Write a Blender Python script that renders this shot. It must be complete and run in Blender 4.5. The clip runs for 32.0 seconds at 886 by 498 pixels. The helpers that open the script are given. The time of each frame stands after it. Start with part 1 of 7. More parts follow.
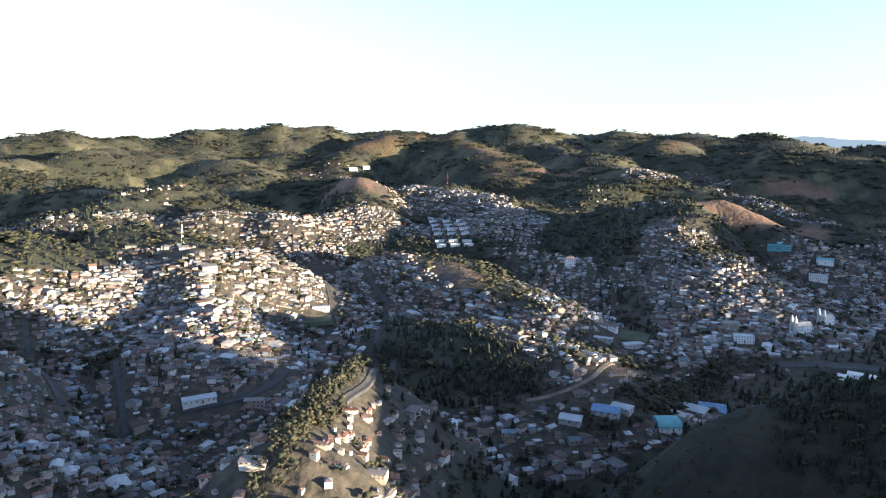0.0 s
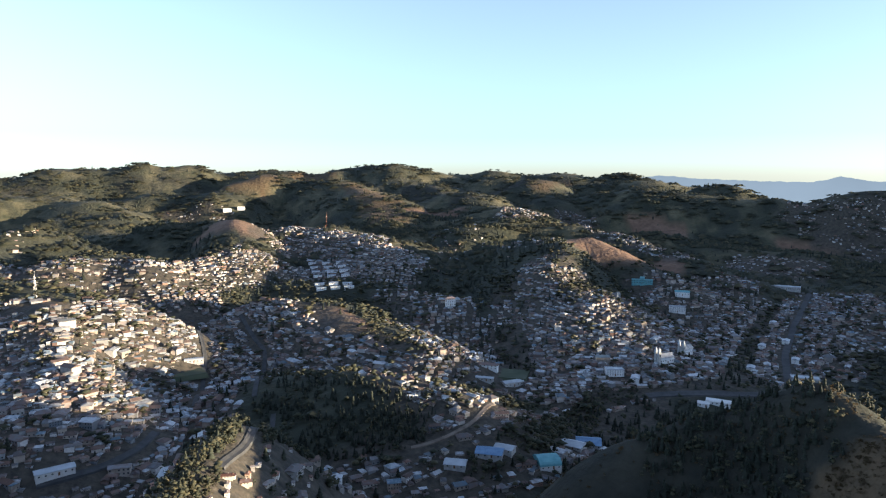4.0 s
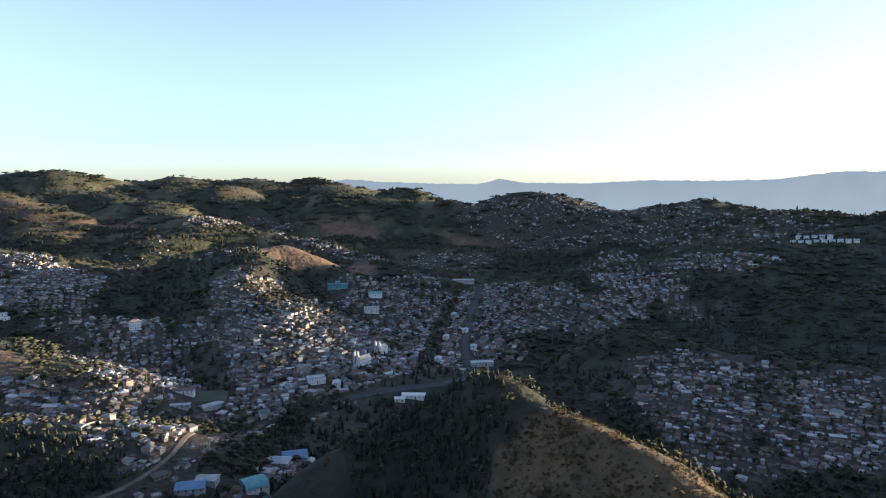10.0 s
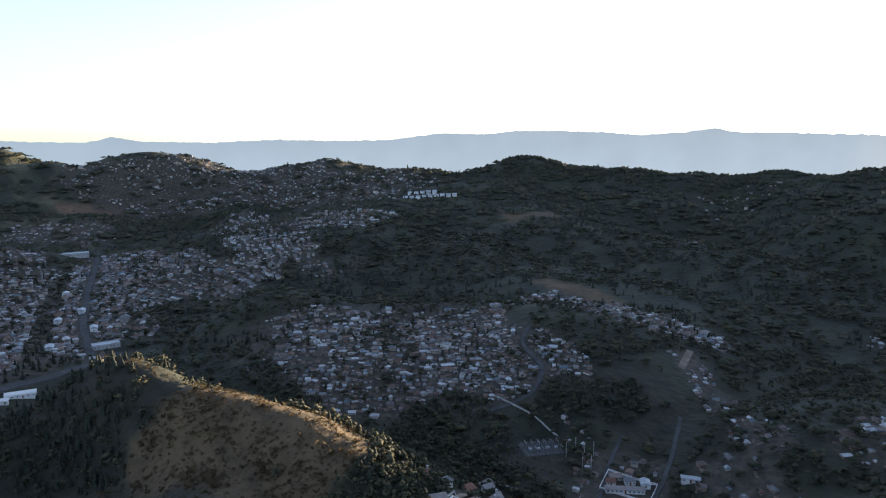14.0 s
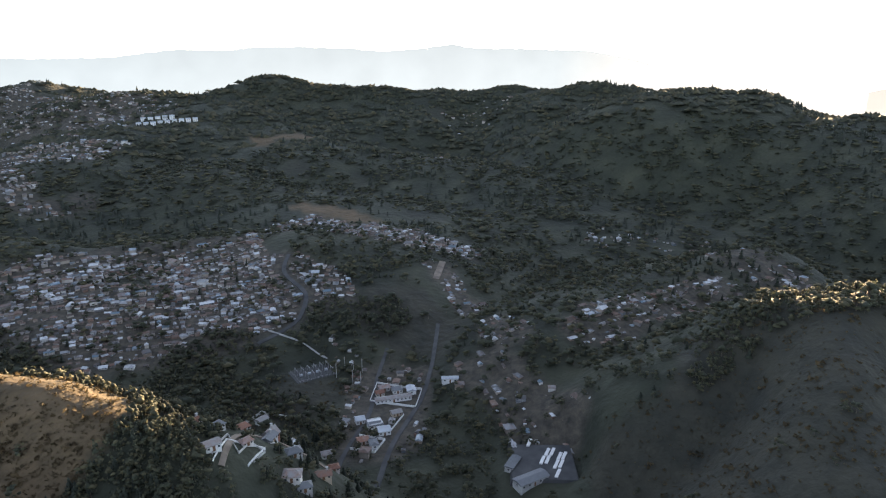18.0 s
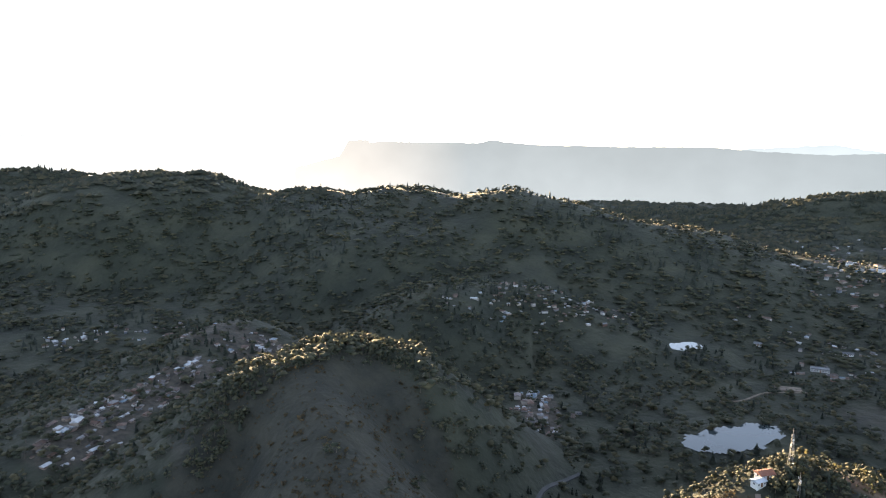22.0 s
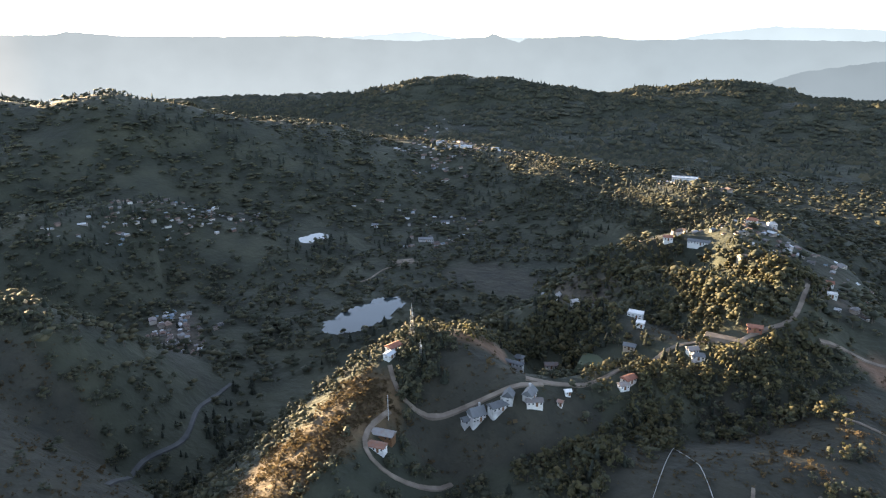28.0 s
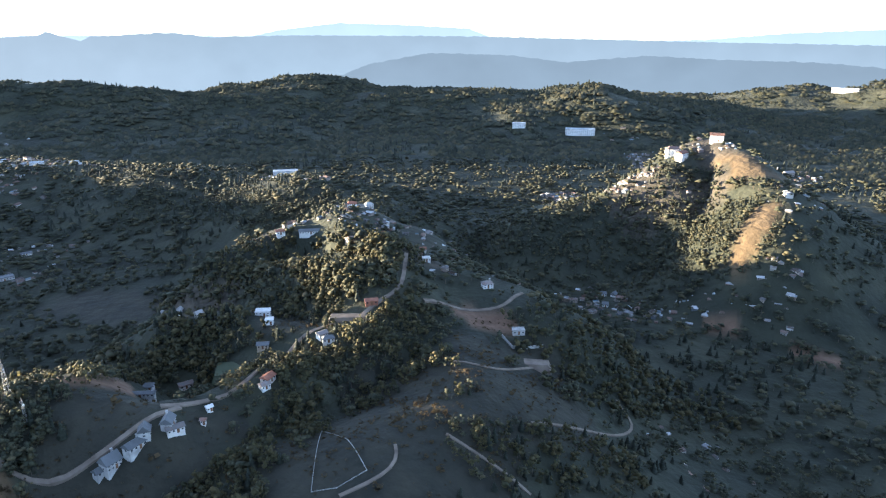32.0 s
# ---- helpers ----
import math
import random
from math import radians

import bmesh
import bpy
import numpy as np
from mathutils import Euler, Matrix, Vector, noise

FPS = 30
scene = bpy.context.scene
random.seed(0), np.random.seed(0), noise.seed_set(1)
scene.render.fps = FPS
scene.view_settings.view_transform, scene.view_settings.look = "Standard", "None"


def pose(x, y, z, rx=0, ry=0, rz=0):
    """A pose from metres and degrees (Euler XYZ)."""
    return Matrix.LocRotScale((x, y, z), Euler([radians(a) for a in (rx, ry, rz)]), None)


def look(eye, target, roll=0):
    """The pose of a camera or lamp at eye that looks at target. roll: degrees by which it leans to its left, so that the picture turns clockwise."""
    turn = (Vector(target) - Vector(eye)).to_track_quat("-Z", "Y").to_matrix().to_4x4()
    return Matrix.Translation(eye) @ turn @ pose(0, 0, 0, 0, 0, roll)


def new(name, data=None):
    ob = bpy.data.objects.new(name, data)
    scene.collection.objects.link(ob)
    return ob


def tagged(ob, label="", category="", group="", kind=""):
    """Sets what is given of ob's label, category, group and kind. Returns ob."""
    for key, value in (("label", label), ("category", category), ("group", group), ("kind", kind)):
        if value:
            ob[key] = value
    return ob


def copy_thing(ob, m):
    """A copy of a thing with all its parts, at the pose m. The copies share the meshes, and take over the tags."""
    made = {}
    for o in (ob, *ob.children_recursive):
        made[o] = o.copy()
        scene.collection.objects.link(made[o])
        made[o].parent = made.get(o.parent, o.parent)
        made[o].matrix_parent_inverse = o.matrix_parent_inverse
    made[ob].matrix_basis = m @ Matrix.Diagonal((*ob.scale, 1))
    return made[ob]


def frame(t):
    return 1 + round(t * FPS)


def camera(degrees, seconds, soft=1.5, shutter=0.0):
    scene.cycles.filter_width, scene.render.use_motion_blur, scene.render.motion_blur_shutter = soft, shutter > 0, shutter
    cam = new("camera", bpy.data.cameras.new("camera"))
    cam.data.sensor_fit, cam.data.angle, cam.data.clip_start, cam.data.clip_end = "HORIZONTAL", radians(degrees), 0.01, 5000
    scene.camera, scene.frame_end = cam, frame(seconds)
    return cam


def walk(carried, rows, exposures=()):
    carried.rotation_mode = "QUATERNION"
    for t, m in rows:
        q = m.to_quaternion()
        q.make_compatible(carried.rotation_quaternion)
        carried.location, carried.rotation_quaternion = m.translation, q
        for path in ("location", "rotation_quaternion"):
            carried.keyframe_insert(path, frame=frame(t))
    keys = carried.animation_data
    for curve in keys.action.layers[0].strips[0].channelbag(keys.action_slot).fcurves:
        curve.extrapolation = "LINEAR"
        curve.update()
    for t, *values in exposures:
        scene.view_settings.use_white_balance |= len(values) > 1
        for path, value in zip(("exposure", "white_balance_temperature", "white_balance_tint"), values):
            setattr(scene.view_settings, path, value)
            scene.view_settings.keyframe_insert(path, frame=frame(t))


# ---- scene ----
cam = camera(65.82, 32.0, soft=1.2)
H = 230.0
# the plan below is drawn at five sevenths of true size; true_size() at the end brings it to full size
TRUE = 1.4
# seconds, climb in plan units, tilt, lean, turn
PATH = [
    (0.0, -18.7, -9.27, -0.17, -0.44),
    (0.5, -19.6, -5.58, -0.14, -0.60),
    (1.0, -19.3, -5.55, -0.24, -0.63),
    (1.5, -17.1, -6.12, -0.22, -0.60),
    (2.0, -16.4, -6.10, -0.21, -2.01),
    (2.5, -14.3, -6.20, -0.24, -4.30),
    (4.5, -10.9, -6.08, -0.18, -12.16),
    (5.0, -10.3, -6.04, -0.23, -14.23),
    (5.5, -10.1, -5.98, -0.08, -18.28),
    (6.0, -9.3, -5.98, -0.09, -20.65),
    (6.5, -8.7, -5.93, 0.10, -21.50),
    (7.0, -7.7, -5.93, 0.08, -22.19),
    (7.5, -6.9, -5.93, 0.13, -24.28),
    (8.0, -5.6, -5.96, 0.25, -26.91),
    (8.5, -5.2, -5.98, 0.27, -29.66),
    (9.0, -4.7, -5.95, 0.24, -32.51),
    (9.5, -3.5, -5.97, 0.33, -35.30),
    (10.0, -2.6, -5.98, 0.41, -35.82),
    (10.5, -2.2, -5.97, 0.34, -37.38),
    (11.0, -0.8, -6.08, 0.36, -42.20),
    (11.5, -0.2, -6.17, 0.35, -47.34),
    (12.0, -0.0, -6.17, 0.24, -51.51),
    (12.5, -1.2, -6.42, 0.26, -53.86),
    (13.0, 2.1, -9.19, -0.29, -56.90),
    (13.5, 1.3, -9.25, -0.18, -61.72),
    (14.0, 1.5, -9.43, -0.23, -66.07),
    (14.5, 2.2, -10.43, -0.16, -69.79),
    (16.5, 4.0, -15.70, -0.01, -70.86),
    (17.0, 4.8, -16.07, -0.24, -74.62),
    (17.5, 6.1, -16.12, -0.14, -81.33),
    (18.0, 7.1, -16.11, -0.11, -86.70),
    (18.5, 7.6, -16.08, -0.12, -91.77),
    (19.0, 7.4, -16.02, -0.01, -96.28),
    (19.5, 7.5, -15.94, 0.04, -100.29),
    (20.0, 8.3, -15.91, -0.19, -105.99),
    (20.5, 8.9, -15.93, -0.21, -112.68),
    (21.0, 11.8, -15.73, -0.32, -119.06),
    (21.5, 13.0, -11.96, -0.33, -125.31),
    (22.0, 12.3, -9.59, -0.12, -130.14),
    (22.5, 12.1, -10.28, -0.14, -135.49),
    (23.0, 14.7, -12.58, -0.02, -141.53),
    (23.5, 15.8, -12.67, 0.00, -147.15),
    (24.0, 15.0, -13.87, 0.18, -151.75),
    (24.5, 16.4, -17.66, 0.08, -154.27),
    (25.0, 18.2, -18.38, 0.03, -155.19),
    (25.5, 18.9, -18.41, 0.08, -156.07),
    (27.5, 22.7, -18.60, 0.22, -160.48),
    (28.0, 22.9, -18.58, 0.25, -161.69),
    (28.5, 24.5, -18.70, 0.43, -162.52),
    (29.0, 24.1, -18.63, 0.29, -165.04),
    (29.5, 25.6, -18.79, -0.14, -171.85),
    (30.0, 25.3, -18.80, -0.00, -178.24),
    (30.5, 25.1, -18.80, 0.03, -180.96),
    (31.0, 25.4, -18.84, -0.10, -184.24),
    (31.5, 25.5, -18.89, -0.18, -189.66),
    (32.0, 25.0, -18.92, -0.09, -194.61),
]
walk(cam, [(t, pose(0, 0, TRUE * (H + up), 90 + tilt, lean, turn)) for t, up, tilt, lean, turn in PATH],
     exposures=[(0.0, 3.1, 5500, 10), (2.0, 2.9, 5450, 10), (5.0, 2.7, 5600, 10), (12.0, 2.7, 5700, 10), (14.0, 3.0, 5900, 11), (17.0, 3.6, 6900, 13),
                (21.0, 3.95, 6800, 12), (25.0, 3.7, 6600, 11), (28.0, 3.9, 6500, 11), (32.0, 3.9, 5450, 9)])

# ---- sky and sun ----
SUN_BEARING, SUN_HEIGHT = 114.0, 3.95
world = bpy.data.worlds.new("sky")
scene.world = world
world.use_nodes = True
sky = world.node_tree.nodes.new("ShaderNodeTexSky")
sky.sky_type = "NISHITA"
sky.sun_disc = False
sky.sun_elevation = radians(SUN_HEIGHT)
sky.sun_rotation = radians(SUN_BEARING)
sky.altitude = 1700
sky.air_density, sky.dust_density, sky.ozone_density = 0.9, 1.2, 2.6
back = world.node_tree.nodes["Background"]
back.inputs["Strength"].default_value = 0.085
pale = world.node_tree.nodes.new("ShaderNodeHueSaturation")
pale.inputs["Saturation"].default_value = 0.58
world.node_tree.links.new(sky.outputs["Color"], pale.inputs["Color"])
world.node_tree.links.new(pale.outputs["Color"], back.inputs["Color"])
sun = new("sun", bpy.data.lights.new("sun", "SUN"))
sun.data.energy, sun.data.angle, sun.data.color = 3.4, radians(0.6), (1.0, 0.75, 0.44)
sx, sy = math.sin(radians(SUN_BEARING)), math.cos(radians(SUN_BEARING))
sun.matrix_world = look((0, 0, 600), (-sx * 100, -sy * 100, 600 - 100 * math.tan(radians(SUN_HEIGHT))))

# ---- materials ----
def material(name, colours, scale=1.0, rough=0.9, bump=0.0, detail=6.0, per="", metal=0.0, mix=0.5, bump_scale=None, relief=0.5):
    """A procedural surface: noise of two sizes over a ramp of colours; per = 'object' or 'island' adds a step from piece to piece."""
    m = bpy.data.materials.new(name)
    m.use_nodes = True
    nt = m.node_tree
    bsdf = nt.nodes["Principled BSDF"]
    bsdf.inputs["Roughness"].default_value = rough
    bsdf.inputs["Metallic"].default_value = metal
    bsdf.inputs["Specular IOR Level"].default_value = 0.3
    geo = nt.nodes.new("ShaderNodeNewGeometry")
    big = nt.nodes.new("ShaderNodeTexNoise")
    big.inputs["Scale"].default_value, big.inputs["Detail"].default_value = scale / TRUE, detail
    nt.links.new(geo.outputs["Position"], big.inputs["Vector"])
    fac = big.outputs["Fac"]
    if per:
        if per == "object":
            info = nt.nodes.new("ShaderNodeObjectInfo")
            rnd = info.outputs["Random"]
        else:
            rnd = geo.outputs["Random Per Island"]
        blend = nt.nodes.new("ShaderNodeMix")
        blend.inputs["Factor"].default_value = mix
        nt.links.new(rnd, blend.inputs["A"])
        nt.links.new(fac, blend.inputs["B"])
        fac = blend.outputs["Result"]
    ramp = nt.nodes.new("ShaderNodeValToRGB")
    els = ramp.color_ramp.elements
    lo, hi = (0.05, 0.95) if per else (0.3, 0.7)
    while len(els) < len(colours):
        els.new(0.5)
    for k, c in enumerate(colours):
        els[k].position = lo + (hi - lo) * k / max(1, len(colours) - 1)
        els[k].color = (*c, 1)
    nt.links.new(fac, ramp.inputs["Fac"])
    nt.links.new(ramp.outputs["Color"], bsdf.inputs["Base Color"])
    if bump:
        fine = nt.nodes.new("ShaderNodeTexNoise")
        fine.inputs["Scale"].default_value = (bump_scale or scale * 6) / TRUE
        fine.inputs["Detail"].default_value = 4
        nt.links.new(geo.outputs["Position"], fine.inputs["Vector"])
        b = nt.nodes.new("ShaderNodeBump")
        b.inputs["Strength"].default_value, b.inputs["Distance"].default_value = bump, relief * TRUE
        nt.links.new(fine.outputs["Fac"], b.inputs["Height"])
        nt.links.new(b.outputs["Normal"], bsdf.inputs["Normal"])
    return m


def ground_material():
    """Woodland floor, with meadow, dry grass, red soil and town ground where the land carries them."""
    m = material("land", [(0.020, 0.023, 0.016), (0.031, 0.034, 0.022), (0.048, 0.049, 0.031)], 0.02, 0.95, 0.9, 9, bump_scale=0.11, relief=3.5)
    nt = m.node_tree
    bsdf = nt.nodes["Principled BSDF"]
    colour = bsdf.inputs["Base Color"].links[0].from_socket
    geo = nt.nodes.new("ShaderNodeNewGeometry")
    for name, dark, light, scale in (("meadow", (0.020, 0.021, 0.016), (0.042, 0.039, 0.027), 0.05),
                                     ("pasture", (0.030, 0.035, 0.020), (0.122, 0.106, 0.062), 0.022),
                                     ("dry", (0.058, 0.042, 0.023), (0.116, 0.079, 0.043), 0.07),
                                     ("soil", (0.105, 0.064, 0.042), (0.190, 0.120, 0.078), 0.06),
                                     ("town", (0.026, 0.025, 0.021), (0.092, 0.076, 0.058), 0.16)):
        att = nt.nodes.new("ShaderNodeAttribute")
        att.attribute_name = name
        tex = nt.nodes.new("ShaderNodeTexNoise")
        tex.inputs["Scale"].default_value, tex.inputs["Detail"].default_value, tex.inputs["Roughness"].default_value = scale / TRUE, 9, 0.65
        nt.links.new(geo.outputs["Position"], tex.inputs["Vector"])
        ramp = nt.nodes.new("ShaderNodeValToRGB")
        ramp.color_ramp.elements[0].position, ramp.color_ramp.elements[1].position = 0.32, 0.68
        ramp.color_ramp.elements[0].color, ramp.color_ramp.elements[1].color = (*dark, 1), (*light, 1)
        nt.links.new(tex.outputs["Fac"], ramp.inputs["Fac"])
        mixer = nt.nodes.new("ShaderNodeMix")
        mixer.data_type = "RGBA"
        nt.links.new(att.outputs["Fac"], mixer.inputs[0])
        nt.links.new(colour, mixer.inputs[6])
        nt.links.new(ramp.outputs["Color"], mixer.inputs[7])
        colour = mixer.outputs[2]
    nt.links.new(colour, bsdf.inputs["Base Color"])
    return m


def far_haze_material(name, strength, away, toward):
    """Far mountains with haze painted in as emission, brighter towards the sun."""
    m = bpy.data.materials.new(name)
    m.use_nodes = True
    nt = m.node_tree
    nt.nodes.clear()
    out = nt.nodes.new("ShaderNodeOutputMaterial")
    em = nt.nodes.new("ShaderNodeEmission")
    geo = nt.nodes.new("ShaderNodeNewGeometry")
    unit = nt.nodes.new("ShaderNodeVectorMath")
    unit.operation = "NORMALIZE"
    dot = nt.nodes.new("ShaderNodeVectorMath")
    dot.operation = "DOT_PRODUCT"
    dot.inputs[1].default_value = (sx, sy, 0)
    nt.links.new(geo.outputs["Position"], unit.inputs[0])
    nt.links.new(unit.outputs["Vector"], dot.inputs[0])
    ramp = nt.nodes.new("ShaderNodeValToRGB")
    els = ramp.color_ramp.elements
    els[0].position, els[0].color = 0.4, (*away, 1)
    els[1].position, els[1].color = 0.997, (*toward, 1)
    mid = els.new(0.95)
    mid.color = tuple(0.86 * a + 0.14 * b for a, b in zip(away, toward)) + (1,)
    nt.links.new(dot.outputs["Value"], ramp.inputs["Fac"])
    # haze painted paler low in the valleys; noise gives soft folds of the land
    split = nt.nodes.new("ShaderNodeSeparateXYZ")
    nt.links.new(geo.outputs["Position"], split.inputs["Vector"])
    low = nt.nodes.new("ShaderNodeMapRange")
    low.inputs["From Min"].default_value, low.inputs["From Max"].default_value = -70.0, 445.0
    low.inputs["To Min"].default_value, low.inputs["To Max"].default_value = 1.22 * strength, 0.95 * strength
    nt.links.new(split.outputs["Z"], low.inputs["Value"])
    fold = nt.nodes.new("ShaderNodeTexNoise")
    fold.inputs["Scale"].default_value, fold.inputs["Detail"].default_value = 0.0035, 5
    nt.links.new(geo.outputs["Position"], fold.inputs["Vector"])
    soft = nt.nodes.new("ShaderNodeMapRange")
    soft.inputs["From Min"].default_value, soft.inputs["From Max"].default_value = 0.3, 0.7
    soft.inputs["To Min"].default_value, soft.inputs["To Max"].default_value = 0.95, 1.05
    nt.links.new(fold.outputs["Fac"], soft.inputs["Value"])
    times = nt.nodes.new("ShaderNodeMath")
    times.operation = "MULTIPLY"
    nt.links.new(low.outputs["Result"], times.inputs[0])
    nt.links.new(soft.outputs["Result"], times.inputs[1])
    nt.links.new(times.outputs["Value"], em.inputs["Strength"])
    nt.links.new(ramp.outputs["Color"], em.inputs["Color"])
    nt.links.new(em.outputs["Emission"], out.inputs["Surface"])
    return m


def translucent(m, share):
    """Leaves let some of the light through."""
    nt = m.node_tree
    bsdf = nt.nodes["Principled BSDF"]
    thin = nt.nodes.new("ShaderNodeBsdfTranslucent")
    nt.links.new(bsdf.inputs["Base Color"].links[0].from_socket, thin.inputs["Color"])
    both = nt.nodes.new("ShaderNodeMixShader")
    both.inputs["Fac"].default_value = share
    nt.links.new(bsdf.outputs["BSDF"], both.inputs[1])
    nt.links.new(thin.outputs["BSDF"], both.inputs[2])
    nt.links.new(both.outputs["Shader"], nt.nodes["Material Output"].inputs["Surface"])


LAND = ground_material()
LEAF = material("broadleaf foliage", [(0.027, 0.031, 0.021), (0.045, 0.050, 0.031), (0.072, 0.069, 0.040), (0.120, 0.101, 0.050)], 0.014, 0.8, per="island", mix=0.4)
# near foliage, lighter and warmer: some sunlit gold is in its colour
LEAF_NEAR = material("foliage in leaf tufts", [(0.030, 0.034, 0.019), (0.058, 0.057, 0.028), (0.092, 0.080, 0.036), (0.130, 0.103, 0.046)], 0.05, 0.75, per="island", mix=0.45)
translucent(LEAF, 0.35)
translucent(LEAF_NEAR, 0.45)
PINE = material("pine needles", [(0.015, 0.019, 0.014), (0.025, 0.030, 0.021), (0.039, 0.043, 0.029)], 0.05, 0.85, per="island", mix=0.4)
SCRUB = material("dry golden scrub", [(0.044, 0.034, 0.018), (0.066, 0.048, 0.024), (0.088, 0.061, 0.031), (0.046, 0.043, 0.021)], 0.08, 0.9, per="island", mix=0.4)
translucent(SCRUB, 0.4)
BARK = material("bark", [(0.060, 0.045, 0.034), (0.130, 0.105, 0.082)], 0.8, 0.9, 0.5)
WALL = material("painted render", [(0.130, 0.112, 0.096), (0.310, 0.265, 0.220), (0.150, 0.156, 0.164), (0.410, 0.365, 0.315), (0.200, 0.150, 0.112), (0.520, 0.495, 0.460), (0.095, 0.112, 0.132), (0.270, 0.220, 0.175), (0.170, 0.100, 0.074), (0.170, 0.172, 0.178)], 0.25, 0.85, 0.15, per="island", mix=0.15)
WALL_ONE = material("painted house wall", [(0.34, 0.26, 0.19), (0.50, 0.45, 0.38), (0.62, 0.60, 0.57), (0.25, 0.24, 0.23), (0.42, 0.33, 0.24), (0.60, 0.58, 0.55), (0.30, 0.15, 0.10)], 0.4, 0.8, 0.2, per="object", mix=0.25)
ROOF = material("roof tiles and sheets", [(0.090, 0.050, 0.038), (0.140, 0.146, 0.152), (0.140, 0.082, 0.060), (0.070, 0.055, 0.048), (0.400, 0.405, 0.410), (0.070, 0.067, 0.067), (0.175, 0.112, 0.084), (0.220, 0.228, 0.236), (0.065, 0.048, 0.041), (0.140, 0.092, 0.072), (0.085, 0.085, 0.087), (0.470, 0.475, 0.480), (0.100, 0.150, 0.190), (0.120, 0.116, 0.112)], 0.3, 0.8, 0.3, per="island", mix=0.13)
ROOF_ONE = material("clay tile roof", [(0.095, 0.050, 0.038), (0.17, 0.082, 0.056), (0.14, 0.135, 0.132), (0.22, 0.105, 0.068), (0.23, 0.225, 0.22), (0.19, 0.11, 0.08)], 0.5, 0.8, 0.5, per="object", mix=0.3, bump_scale=3)
GLASS = material("dark window glass", [(0.020, 0.024, 0.030), (0.050, 0.055, 0.060)], 0.5, 0.12)
DOOR = material("stained door wood", [(0.090, 0.045, 0.022), (0.190, 0.100, 0.050)], 2.0, 0.6)
WHITE = material("white paint", [(0.56, 0.55, 0.53), (0.70, 0.69, 0.67)], 0.4, 0.6, 0.1)
METAL = material("galvanised steel", [(0.20, 0.20, 0.20), (0.34, 0.33, 0.32)], 0.6, 0.45, metal=0.7)
SHEET = material("corrugated metal sheet", [(0.280, 0.301, 0.322), (0.434, 0.455, 0.476)], 0.15, 0.45, 0.2)
ASPHALT = material("worn asphalt", [(0.036, 0.037, 0.039), (0.070, 0.069, 0.068)], 0.12, 0.9, 0.2)
DIRT = material("pale dirt road", [(0.105, 0.083, 0.064), (0.21, 0.172, 0.138)], 0.15, 0.95, 0.3)
SLATE = material("grey slate roof", [(0.070, 0.074, 0.080), (0.150, 0.155, 0.162)], 0.5, 0.6, 0.3, per="object", mix=0.6, bump_scale=3)
CONCRETE = material("weathered concrete", [(0.27, 0.26, 0.25), (0.46, 0.45, 0.43)], 0.3, 0.9, 0.3)
WATER = material("still lake water", [(0.030, 0.040, 0.042), (0.040, 0.052, 0.055)], 0.02, 0.04)
TEAL = material("turquoise sheet roof", [(0.10, 0.25, 0.27), (0.17, 0.35, 0.37)], 0.2, 0.6, 0.2)
BLUE = material("blue paint", [(0.10, 0.17, 0.28), (0.17, 0.26, 0.38)], 0.3, 0.6, 0.2)
RED = material("red clay", [(0.19, 0.080, 0.052), (0.29, 0.130, 0.085)], 0.4, 0.8, 0.3)
LAWN = material("mown sports turf", [(0.050, 0.062, 0.036), (0.085, 0.092, 0.058)], 0.06, 0.95, 0.2)
# emission colours that carry the painted haze, one for each far range
HAZE_EAST = far_haze_material("painted haze of the east range", 0.56, (0.094, 0.110, 0.120), (0.160, 0.154, 0.145))
HAZE_FAR = far_haze_material("painted haze of the far range", 0.66, (0.046, 0.054, 0.059), (0.102, 0.097, 0.090))
HAZE_PALE = far_haze_material("painted haze of the palest range", 0.6, (0.082, 0.096, 0.104), (0.17, 0.16, 0.15))
HAZE_NEAR = far_haze_material("painted haze of the nearer range", 0.6, (0.036, 0.043, 0.048), (0.09, 0.085, 0.08))

# ---- the lie of the land: numbers only ----
def at(az, r):
    """Plan place from a bearing (degrees to the right of the first view) and a distance."""
    return r * math.sin(math.radians(az)), r * math.cos(math.radians(az))


def pnoise(x, y, seed=0):
    """Smooth gradient noise on arrays, about -1 to 1."""
    xi, yi = np.floor(x).astype(np.int64), np.floor(y).astype(np.int64)
    xf, yf = x - xi, y - yi

    def grad(ix, iy, dx, dy):
        h = (ix * 374761393 + iy * 668265263 + seed * 1442695041) & 0xFFFFFFFF
        h = ((h ^ (h >> 13)) * 1274126177) & 0xFFFFFFFF
        a = ((h ^ (h >> 16)) & 0xFFFF) / 65536.0 * 2 * math.pi
        return np.cos(a) * dx + np.sin(a) * dy

    u, v = xf * xf * xf * (xf * (xf * 6 - 15) + 10), yf * yf * yf * (yf * (yf * 6 - 15) + 10)
    a = grad(xi, yi, xf, yf) * (1 - u) + grad(xi + 1, yi, xf - 1, yf) * u
    b = grad(xi, yi + 1, xf, yf - 1) * (1 - u) + grad(xi + 1, yi + 1, xf - 1, yf - 1) * u
    return (a * (1 - v) + b * v) * 1.5


RIDGES = []


def ridge(name, width, *crest):
    """A ridge: its half width, then along its crest bearing, distance and height."""
    RIDGES.append((name, width, [(*at(az, r), z) for az, r, z in crest]))


